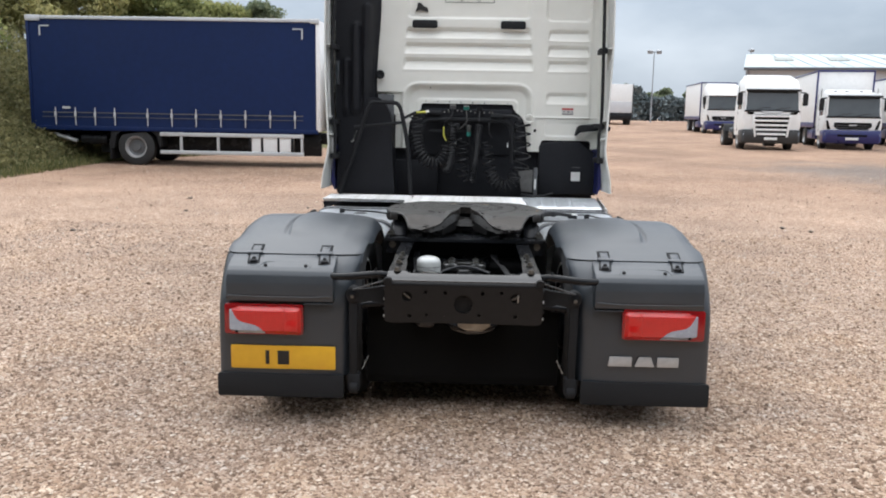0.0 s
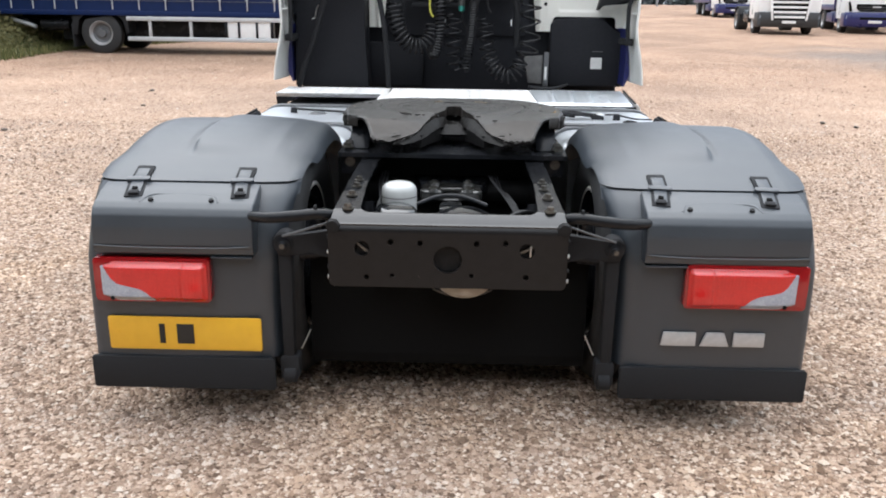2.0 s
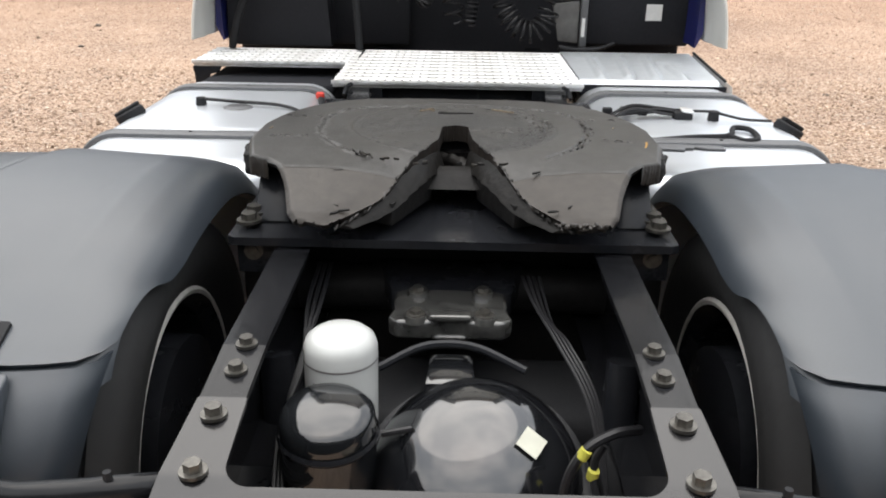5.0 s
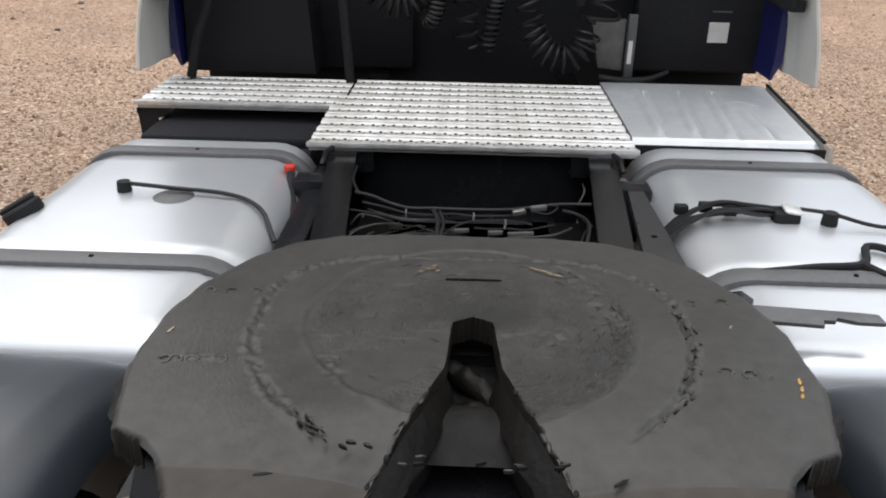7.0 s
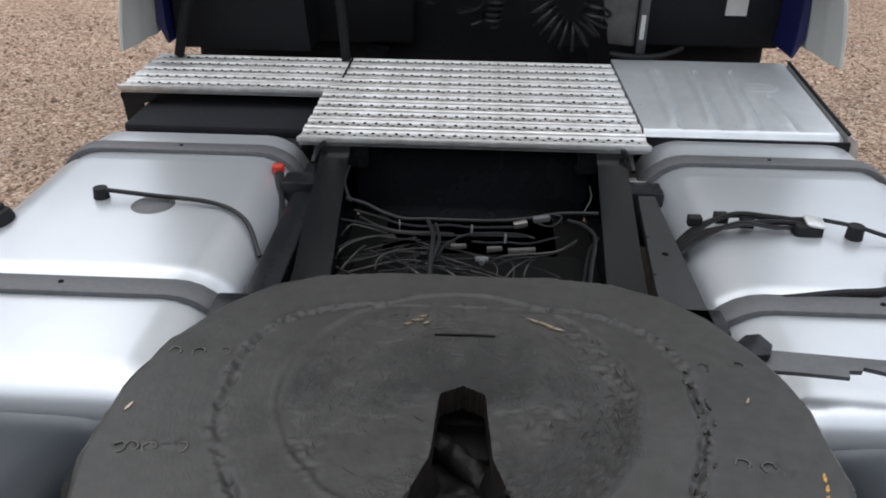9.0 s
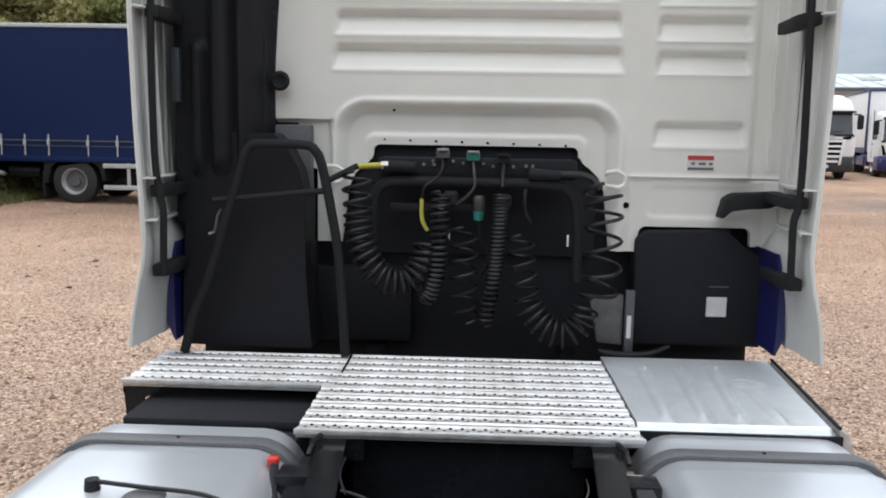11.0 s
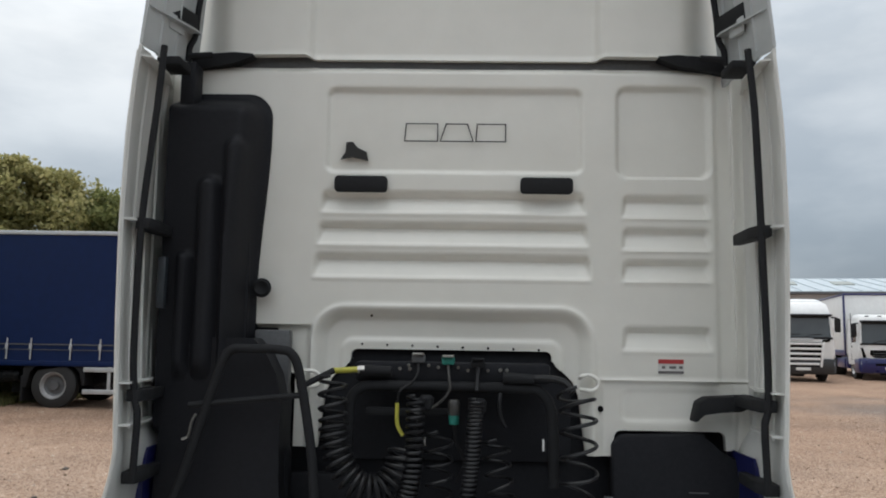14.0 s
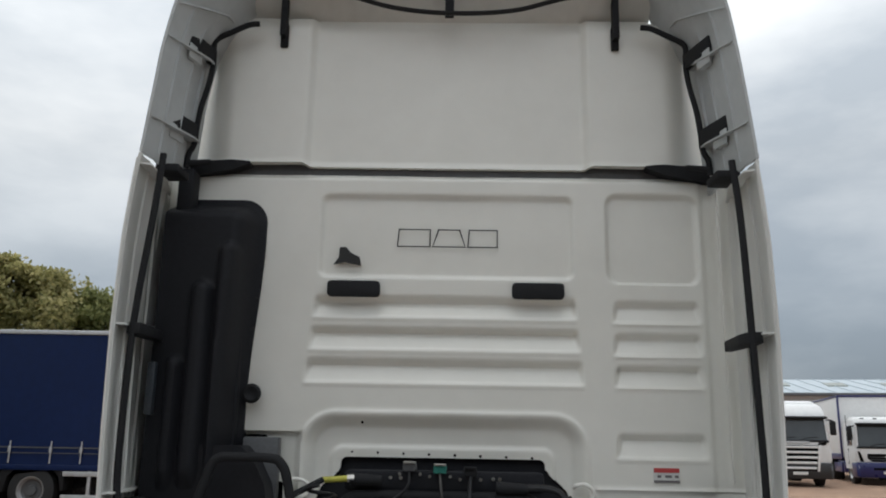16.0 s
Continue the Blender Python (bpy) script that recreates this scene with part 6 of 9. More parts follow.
# Catwalk: ribbed aluminium planks with pressed holes
def catwalk():
    def plank_mesh(x0, x1, wd):
        bm = bmesh.new()
        prof = [(-wd / 2, -0.022), (-wd / 2, 0.0), (-wd * 0.42, 0.004), (-wd * 0.30, 0.004), (-wd * 0.24, -0.002), (wd * 0.24, -0.002), (wd * 0.30, 0.004), (wd * 0.42, 0.004), (wd / 2, 0.0), (wd / 2, -0.022), (wd * 0.46, -0.022), (wd * 0.46, -0.006), (-wd * 0.46, -0.006), (-wd * 0.46, -0.022)]
        rings([[(x, y, z) for y, z in prof] for x in (x0, x1)], bm=bm)
        return mesh_of("plank", bm, M_TREAD, 25)

    def hole_mesh(x0, x1, wd, off):
        bm = bmesh.new()
        n = int((x1 - x0) / 0.034)
        for row in (-0.12, 0.12):
            for k in range(n):
                x = x0 + 0.02 + (k + (0.5 if row > 0 else 0) * 1) * 0.034 + off
                if x > x1 - 0.012:
                    continue
                # Dark studs on the plank; the holes' shade is in their colour.
                cyl((x, row * wd, -0.003), (x, row * wd, 0.0005), 0.0060, 0.0052, 6, bm=bm)
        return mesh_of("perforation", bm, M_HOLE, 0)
    wd = 0.0825
    main = thing_part("catwalk", truck, (0.0, 7.87, 0.897), "perforated aluminium catwalk planks, dirty at the back edge")
    m_me, h_me = plank_mesh(-0.498, 0.498, wd - 0.005), hole_mesh(-0.498, 0.498, wd, 0.0)
    for k in range(10):
        y = 7.46 + wd * (k + 0.5)
        piece("plank", m_me, (0.0, y, 0.893 + (0.001 * math.sin(k * 2.1))), main)
        piece("perforation", h_me, (0.0, y, 0.893 + (0.001 * math.sin(k * 2.1))), main)
    wl_ = 0.0785
    l_me, lh_me = plank_mesh(-0.362, 0.362, wl_ - 0.005), hole_mesh(-0.362, 0.362, wl_, 0.01)
    for k in range(5):
        y = 7.885 + wl_ * (k + 0.5)
        piece("plank", l_me, (-0.823, y, 0.8935), main)
        piece("perforation", lh_me, (-0.823, y, 0.8935), main)
    part("plank_joint", box(-0.462, -0.455, 8.03, 8.27, 0.893, 0.899, 0.001), M_HOLE, main)
    part("edge_strip", box(-1.19, -0.505, 7.872, 7.884, 0.884, 0.90, 0.002), M_TREAD, main)
    part("edge_strip", box(-0.502, 0.502, 7.448, 7.459, 0.884, 0.9, 0.002), M_TREAD, main)
    part("bearer", box(-0.46, -0.42, 7.47, 8.28, 0.84, 0.872, 0.002), M_BLACK, main)
    part("bearer", box(0.42, 0.46, 7.47, 8.28, 0.84, 0.872, 0.002), M_BLACK, main)
    return main


def thing_part(name, parent, at, label):
    """An Empty under a thing that gathers a part's own pieces."""
    ob = new(name)
    ob.empty_display_size = 0.1
    ob.parent = parent
    ob.location = Vector(at) - ORIGIN[parent.name]
    ORIGIN[ob.name] = Vector(at)
    return tagged(ob, label)


catwalk()

# Box below the short catwalk, and the silver cover opposite
bx = part("battery_box", box(-1.10, -0.53, 7.62, 8.3, 0.42, 0.795, 0.02), M_DUCT, truck, "black battery box under the catwalk")
part("box_lid", box(-1.115, -0.53, 7.70, 8.28, 0.795, 0.83, 0.012), M_DUCT, bx)
part("bracket_leg", prism([(-1.188, 0.87), (-1.06, 0.87), (-1.075, 0.845), (-1.12, 0.835), (-1.125, 0.60), (-1.17, 0.60)], "y", 7.885, 7.90, 0.002), M_BLACK, bx)
part("bracket_side", box(-1.19, -1.178, 7.885, 8.29, 0.848, 0.868, 0.002), M_BLACK, bx)


def silver_cover():
    def z(x, y):
        h = 0.892 + 0.0 * x
        for c, k, y1 in ((0.625, 0.045, 8.22), (0.750, 0.083, 8.23), (0.870, 0.107, 8.24), (0.957, 0.0, 7.95)):
            run = smoothstep(7.615, 7.70, y) * (1 - smoothstep(y1, y1 + 0.03, y))
            e = x - c - k * (y - 7.93)
            h = h + (0.013 * smoothstep(-0.034, -0.010, e) * (1 - smoothstep(0.0, 0.012, e)) - 0.016 * np.exp(-((e - 0.018) / 0.008) ** 2)) * run
        h = h - 0.025 * smoothstep(0.03, 0.0, y - 7.595) - 0.02 * smoothstep(0.02, 0.0, 1.10 + 0.09 * (y - 7.6) - x)
        r = np.hypot((x - 0.97) / 1.3, y - 8.05)
        return x, y, h + 0.004 * np.exp(-((r - 0.045) / 0.006) ** 2) + 0.003 * np.exp(-((y - 8.05) / 0.006) ** 2) * (r < 0.045)
    c = part("silver_cover", sheet(0.508, 1.178, 7.595, 8.36, 0.0045, lambda x, y: x - 1.10 - 0.09 * (y - 7.6), z, (0, 0, -0.012)), M_COVER, truck, "ribbed silver heat cover beside the catwalk")
    part("cover_box", box(0.52, 1.10, 7.61, 8.34, 0.45, 0.868, 0.01), M_BLACK, c)
    part("side_skirt", rings([[(x + 0.09 * (y - 7.6), y, z) for x, z in ((1.103, 0.895), (1.135, 0.872), (1.15, 0.80), (1.155, 0.45), (1.14, 0.45), (1.106, 0.86))] for y in (7.60, 8.0, 8.38)]), M_TREAD, c, smooth=25)
    part("edge_seal", tube(smooth_path([(1.104, 7.60, 0.896), (1.13, 7.9, 0.896), (1.173, 8.37, 0.896)]), 0.006, 6), M_RUBBER, c)
    part("front_gap", box(0.51, 1.11, 7.585, 7.597, 0.80, 0.875, 0.002), M_BLACK, c)


silver_cover()


# Cab: pressed rear wall, roof panel, side fairings, intake and hoses
def wall_relief(x, z):
    """How far the pressed wall stands back (+) or proud (-) of its plane."""
    d = np.zeros_like(x)

    def louvre(x0, x1, z0, z1, depth=0.036):
        """Sinks sharply under its top edge and runs out flush at its foot, with a small lip there."""
        f = np.clip((z - z0) / (z1 - z0), 0, 1)
        side = smoothstep(x0 - 0.004, x0 + 0.018, x - 0.014 * f) * (1 - smoothstep(x1 - 0.018, x1 + 0.004, x + 0.014 * f))
        body = np.clip((z - z0) / (z1 - z0 - 0.024), 0, 1) * np.clip((z1 - z) / 0.024, 0, 1)
        lip = np.exp(-((z - z0 - 0.001) / 0.007) ** 2)
        return side * (depth * body - 0.0055 * lip)
    for zt, zb, w in ((2.364, 2.268, 0.560), (2.233, 2.132, 0.572), (2.100, 1.995, 0.584)):
        d = d + louvre(-w, w, zb, zt)
    for zt, zb in ((2.356, 2.258), (2.220, 2.122), (2.087, 1.990), (1.811, 1.708)):
        d = d + louvre(0.70, 1.078, zb, zt, 0.030)

    def panel_line(x0, x1, z0, z1, r, depth, wd=0.012):
        s_ = sd_box(x, z, x0, x1, z0, z1, r)
        return depth * (1 - smoothstep(-wd, wd, s_))
    d = d + panel_line(-0.535, 0.540, 2.448, 2.803, 0.03, 0.020, 0.009)
    d = d + panel_line(0.69, 1.075, 2.432, 2.818, 0.045, 0.022, 0.009)
    # large right panel edge and the corner return
    d = d + 0.010 * smoothstep(1.085, 1.11, x) * (z > 1.58) - 0.03 * smoothstep(1.15, 1.21, x)
    d = d + 0.012 * (1 - smoothstep(1.578, 1.592, z)) * smoothstep(0.60, 0.63, x)
    d = d - 0.005 * np.exp(-((z - 1.592) / 0.007) ** 2) * smoothstep(0.60, 0.63, x)
    # arch over the hose panel
    arch = sd_box(x, z, -0.565, 0.575, 1.0, 1.868, 0.13)
    d = d + 0.048 * (1 - smoothstep(-0.05, 0.0, arch)) - 0.008 * np.exp(-((arch - 0.010) / 0.010) ** 2)
    inner = sd_box(x, z, -0.455, 0.455, 1.0, 1.745, 0.05)
    d = d - 0.012 * (1 - smoothstep(-0.008, 0.008, inner))
    # left ledge
    ledge = (1 - smoothstep(1.79, 1.80, z)) * (1 - smoothstep(-0.60, -0.57, x))
    d = d + 0.03 * ledge
    # rolled top edge below the roof panel
    d = d + 0.025 * smoothstep(2.876, 2.908, z)
    # dents by pressing, faint
    d = d + 0.0016 * np.sin(x * 7.3 + 1.0) * np.sin(z * 5.1 + x)
    # lower right run with shallow fields
    d = d + 0.006 * (1 - smoothstep(-0.01, 0.01, sd_box(x, z, 0.70, 1.10, 1.43, 1.55, 0.03)))
    return d


def wall_cut(x, z):
    full = np.maximum(sd_box(x, z, -1.215, 1.222, 1.20, 2.936, 0.02), z - np.interp(np.abs(x), [0, 0.585, 0.625, 1.3], [2.902, 2.902, 2.914, 2.908]))
    gap = sd_box(x, z, -0.415, 0.418, 0.9, 1.702, 0.025)
    slant = np.maximum(np.abs(x - 0.005) - np.interp(z, [1.28, 1.42, 1.52, 1.58, 1.64, 1.70], [0.55, 0.535, 0.525, 0.50, 0.43, 0.40]), z - 1.66)
    left = sd_box(x, z, -1.6, -0.645, 0.9, 1.60, 0.01)
    left2 = sd_box(x, z, -1.6, -0.72, 0.9, 1.785, 0.01)
    foot_l = sd_box(x, z, -1.6, -0.50, 0.9, 1.30, 0.02)
    foot_m = sd_box(x, z, 0.3, 0.664, 0.9, 1.287, 0.02)
    right = sd_box(x, z, 0.668, 1.118, 0.9, 1.39, 0.03)
    right2 = sd_box(x, z, 1.0, 1.165, 0.9, 1.315, 0.03)
    out = full
    for hole in (gap, slant, left, left2, foot_l, foot_m, right, right2):
        out = np.maximum(out, -hole)
    return out


cab = thing_part("cab", truck, (0.0, 9.6, 1.2), "white high-roof sleeper cab, pressed rear wall")
part("rear_wall", sheet(-1.224, 1.232, 1.192, 2.944, 0.008, wall_cut, lambda u, v: (u, 8.535 + wall_relief(u, v), v), (0, 0.03, 0)), M_WHITE, cab, "white pressed steel rear wall with louvres", smooth=50)
part("cab_shell", rings([[(x, y, z) for x, z in rounded(-1.22, 1.22, 1.30, 3.62, 0.16, 5)] for y in (8.66, 9.2, 10.4, 10.65)]), M_WHITE, cab, "white cab shell")
for sx in (-1, 1):
    part("corner_return", rings([[(sx * 1.21, 8.515, z), (sx * 1.232, 8.53, z), (sx * 1.235, 8.70, z), (sx * 1.215, 8.70, z)] for z in (1.30, 2.2, 2.94)]), M_WHITE, cab)
    part("drip_seam", box(*sorted((sx * 1.155, sx * 1.160)), 8.50, 8.515, 1.62, 2.86, 0.001), M_WHITE, cab)
for x0, x1 in ((-0.498, -0.276), (0.282, 0.501)):
    v = part("air_vent", prism(rounded(x0, x1, 2.357, 2.424, 0.016, 4), "y", 8.512, 8.54, 0.006), M_RUBBER, cab, "black rubber air vent flap")
for k in range(8):
    x = -0.37 + 0.105 * k
    # Dark studs stand for trim holes, the shade put into their colour.
    part("trim_hole", lathe([(0, 0.006), (0.004, 0.004)], (x, 8.572, 1.722 - 0.002 * k), (0, -1, 0), 8, caps=True), M_HOLE, cab)
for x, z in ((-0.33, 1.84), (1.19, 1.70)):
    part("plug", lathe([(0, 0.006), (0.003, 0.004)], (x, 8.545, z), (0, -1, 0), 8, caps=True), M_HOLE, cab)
# The lug's hole is a black disc that carries its shade.
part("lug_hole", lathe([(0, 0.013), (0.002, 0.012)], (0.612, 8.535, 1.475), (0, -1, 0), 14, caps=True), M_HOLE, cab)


# Badge: three hollow plain blocks, and a small dark emblem
def hollow_block(pts, inset):
    c = Vector((sum(p[0] for p in pts) / len(pts), sum(p[1] for p in pts) / len(pts)))
    bm = bmesh.new()
    o = [bm.verts.new((p[0], 8.5385, p[1])) for p in pts]
    inn = []
    for p in pts:
        v = Vector(p) - c
        inn.append(bm.verts.new((c.x + v.x - math.copysign(inset, v.x), 8.5385, c.y + v.y - math.copysign(inset, v.y))))
    for i in range(len(pts)):
        j = (i + 1) % len(pts)
        bm.faces.new((o[i], o[j], inn[j], inn[i]))
    bmesh.ops.solidify(bm, geom=bm.faces[:], thickness=0.002)
    return bm


for i, pts in enumerate(([(-0.211, 2.578), (-0.066, 2.578), (-0.066, 2.658), (-0.205, 2.658)], [(-0.060, 2.578), (0.085, 2.578), (0.060, 2.658), (-0.035, 2.658)], [(0.091, 2.578), (0.222, 2.578), (0.222, 2.658), (0.097, 2.658)])):
    part("wall_badge", hollow_block(pts, 0.005), M_INK, cab, "thin black outline block of the badge")
part("emblem", prism([(-0.478, 2.497), (-0.43, 2.508), (-0.36, 2.492), (-0.368, 2.53), (-0.405, 2.548), (-0.428, 2.574), (-0.455, 2.572), (-0.458, 2.53)], "y", 8.535, 8.541, 0.0), M_INK, cab, "small plain dark emblem")
warn = part("warning_label", box(0.847, 0.951, 8.533, 8.5365, 1.621, 1.680), M_LABEL, cab, "white and red warning label")
part("label_head", box(0.848, 0.950, 8.531, 8.534, 1.662, 1.679), M_LABELRED, warn)
part("label_foot", box(0.848, 0.950, 8.531, 8.534, 1.622, 1.632), M_LABELINK, warn)
for x in (0.862, 0.892, 0.905, 0.932):
    part("label_line", box(x, x + 0.014, 8.531, 8.534, 1.642, 1.652), M_LABELINK, warn)

# White side loops and lock catch on the lower wall
for x0, x1 in ((-0.625, -0.525), (0.525, 0.60)):
    part("lift_loop", tube(smooth_path([(x0 + 0.03, 8.505, 1.612), (x1 - 0.03, 8.50, 1.610), (x1 - 0.008, 8.50, 1.596), (x1, 8.50, 1.575), (x1 - 0.010, 8.50, 1.556), (x1 - 0.032, 8.50, 1.548), (x0 + 0.03, 8.505, 1.550), (x0 + 0.005, 8.525, 1.552)]), 0.0085, 8), M_WHITE, cab, "white lifting loop")
    part("loop_end", tube(smooth_path([(x0 + 0.03, 8.505, 1.612), (x0 + 0.008, 8.51, 1.606), (x0 + 0.002, 8.53, 1.596)]), 0.0085, 8), M_WHITE, cab)
part("cab_lock", prism([(0.965, 1.435), (0.985, 1.445), (1.0, 1.475), (1.15, 1.480), (1.19, 1.50), (1.20, 1.545), (1.02, 1.535), (0.985, 1.515)], "y", 8.43, 8.53, 0.008), M_RUBBER, cab, "black cab lock catch")
part("lock_arm", box(1.19, 1.26, 8.36, 8.44, 1.485, 1.525, 0.006), M_RUBBER, cab)

# Dark lower back of the cab
part("lower_panel", box(-1.16, 1.165, 8.63, 8.70, 0.62, 1.80, 0.02), M_DUCT, cab, "black lower rear panel")
part("hose_panel", prism(rounded(-0.50, 0.50, 1.25, 1.74, 0.03, 4), "y", 8.60, 8.62, 0.004), M_DUCT, cab, "black connection panel")
rb = part("cooler_box", prism([(0.655, 0.905), (0.655, 1.34), (0.69, 1.375), (1.03, 1.385), (1.042, 1.345), (1.075, 1.312), (1.165, 1.285), (1.178, 0.905)], "y", 8.515, 8.62, 0.012, 3), M_DUCT, cab, "black plastic housing with white sticker")
part("sticker", box(0.950, 1.030, 8.510, 8.5155, 1.031, 1.111), M_LABEL, rb, "square white sticker")
part("housing_line", box(0.958, 1.034, 8.510, 8.5155, 1.151, 1.156), M_STRAP, rb)
part("grey_bracket", prism([(0.465, 1.115), (0.60, 1.13), (0.60, 0.925), (0.50, 0.935)], "y", 8.42, 8.45, 0.006), mat("grey_casting", (0.14, 0.135, 0.13), (0.08, 0.078, 0.075), rough=0.55, grain=30), cab, "grey cast bracket")
part("bracket_bar", box(0.605, 0.640, 8.40, 8.43, 0.90, 1.15, 0.004), M_STRAP, cab)
part("bracket_label", box(0.612, 0.628, 8.396, 8.401, 0.96, 1.05), M_LABEL, cab)
part("bottom_pipe", tube(smooth_path([(0.50, 8.36, 0.915), (0.60, 8.36, 0.905), (0.70, 8.37, 0.91), (0.78, 8.40, 0.93)]), 0.010, 8), M_HOSE, cab)
for sx in (-1, 1):
    part("blue_corner", rings([[(sx * min(1.158, x - 0.008), 8.30, z), (sx * x, 8.30, z), (sx * x, 8.62, z), (sx * min(1.158, x - 0.008), 8.62, z)] for z, x in ((0.93, 1.160), (1.0, 1.19), (1.2, 1.180), (1.32, 1.150))]), M_CABBLUE, cab, "dark blue lower cab corner")
part("blue_sill", box(-1.19, -1.0, 8.28, 8.34, 0.80, 0.865, 0.01), M_CABBLUE, cab)
part("blue_sill", box(0.9, 1.19, 8.37, 8.42, 0.80, 0.87, 0.01), M_CABBLUE, cab)

# Air intake on the left
def intake():
    def face(u, v):
        y = 8.36 + 0 * u
        s_ = sd_box(u + 0.038 * smoothstep(2.6, 1.9, v), v, -1.30, -0.770, 1.30, 2.76, 0.12)
        y = y + 0.16 * smoothstep(-0.10, 0.0, s_)
        for cx, top, w in ((-1.06, 2.05, 0.035), (-0.975, 2.34, 0.05), (-0.875, 2.50, 0.05)):
            bar = np.where(v < top, np.abs(u - cx), np.hypot(u - cx, v - top)) + 0.0 * v
            y = y - 0.045 * (1 - smoothstep(w * 0.35, w, bar)) * smoothstep(1.55, 1.65, v)
        return u, y, v
    ob = part("air_intake", sheet(-1.155, -0.765, 1.30, 2.78, 0.012, lambda u, v: sd_box(u + 0.038 * smoothstep(2.6, 1.9, v), v, -1.25, -0.772, 1.31, 2.772, 0.10), face, (0, 0.06, 0)), M_INTAKE, cab, "matt black moulded air intake duct", smooth=60)
    part("intake_back", prism(rounded(-1.165, -0.83, 1.2, 2.70, 0.05, 4), "y", 8.46, 8.55, 0.01), M_INTAKE, cab)
    part("intake_neck", rings([[(x, y, z) for x, y in ((-1.12 + a, 8.36), (-0.80 + b, 8.34), (-0.80 + b, 8.56), (-1.12 + a, 8.56))] for z, a, b in ((1.74, 0.0, 0.03), (1.68, 0.0, 0.085), (1.60, 0.0, 0.127), (1.50, 0.0, 0.148), (1.36, -0.01, 0.146), (1.2, -0.02, 0.15), (0.90, -0.03, 0.17))]), M_INTAKE, cab, smooth=70)
    part("filter_box", box(-1.15, -0.64, 8.42, 8.58, 0.88, 1.33, 0.05, 3), M_INTAKE, cab, "black air filter box")
    part("side_box", box(-0.66, -0.25, 8.55, 8.60, 0.88, 1.20, 0.02), M_INTAKE, cab)
    part("grey_cover", box(-0.80, -0.655, 8.48, 8.54, 1.50, 1.775, 0.008), M_STRAP, cab)
    part("grommet", lathe([(0, 0.035), (0.02, 0.04), (0.03, 0.028), (0.02, 0.012)], (-0.778, 8.50, 1.945), (0, -1, 0), 20, caps=True), M_RUBBER, cab, "black rubber grommet")
    part("intake_head", box(-1.13, -1.068, 8.40, 8.50, 2.62, 2.875, 0.008), M_INTAKE, cab)
    part("marker_strip", box(-1.145, -1.115, 8.30, 8.33, 1.85, 2.05, 0.003), M_PLASTIC, cab)


intake()


# Roof panel and deflector
def roof_relief(u, v):
    y = 8.545 - 0.032 * smoothstep(0.598, 0.630, np.abs(u)) + 0.10 * smoothstep(0.95, 1.16, np.abs(u)) + 0.006 * np.sin(u * 3.1 + v * 4) * 0.3
    y = y + 0.05 * smoothstep(3.58, 3.70, v) - 0.010 * (1 - smoothstep(2.936, 2.956, v)) - 0.010 * np.exp(-((u - 0.612) / 0.014) ** 2)
    return u, y, v


def roof_cut(u, v):
    w = np.interp(v, [2.90, 3.0, 3.3, 3.5, 3.57, 3.62, 3.66, 3.70], [1.15, 1.145, 1.11, 1.075, 1.04, 0.98, 0.88, 0.70])
    base = np.interp(np.abs(u), [0, 0.60, 0.64, 1.2], [2.931, 2.932, 2.947, 2.938])
    return np.maximum(np.maximum((np.abs(u) - w) * 0.9, v - 3.655 - 0.02 * (np.abs(u) < 0.6)), base - v)


part("roof_panel", sheet(-1.18, 1.18, 2.93, 3.70, 0.012, roof_cut, roof_relief, (0, 0.04, 0)), M_WHITE, cab, "white high-roof rear panel with recessed middle", smooth=50)
part("roof_joint", box(-1.12, 1.12, 8.558, 8.60, 2.885, 2.955, 0.004), M_STRAP, cab)
for sx in (-1, 1):
    part("joint_seal", rings([[(sx * x, 8.50, z0), (sx * x, 8.50, z1), (sx * x, 8.56, z1), (sx * x, 8.56, z0)] for x, z0, z1 in ((0.86, 2.935, 2.945), (0.94, 2.905, 2.952), (1.10, 2.875, 2.94), (1.17, 2.87, 2.93))]), M_RUBBER, cab, "black rubber joint seal")
    part("deflector_strut", box(*sorted((sx * 0.732, sx * 0.760)), 8.46, 8.51, 3.53, 3.80, 0.004), M_RUBBER, cab, "black deflector strut")
    part("strut_pad", box(*sorted((sx * 0.728, sx * 0.762)), 8.495, 8.516, 3.49, 3.60, 0.004), M_RUBBER, cab)
part("roof_deflector", strip([[(x, y, z) for x in np.linspace(-w_, w_, 12)] for y, z, w_ in ((8.66, 3.62, 0.90), (8.54, 3.69, 0.925), (8.40, 3.785, 0.965), (8.30, 3.855, 0.99), (8.29, 3.88, 1.0), (8.40, 3.93, 1.0), (8.7, 3.98, 1.0), (9.2, 4.03, 1.0))], 0.012), M_FAIR, cab, "white roof air deflector")
part("centre_strut", box(-0.02, 0.02, 8.42, 8.47, 3.62, 3.80, 0.004), M_RUBBER, cab)
part("deflector_hose", tube(smooth_path([(-0.74, 8.45, 3.76), (-0.50, 8.44, 3.725), (-0.25, 8.43, 3.65), (0.0, 8.43, 3.625), (0.28, 8.43, 3.64), (0.52, 8.44, 3.71), (0.74, 8.45, 3.75)], 8), 0.011, 8), M_HOSE, cab, "black hose slung below the deflector")


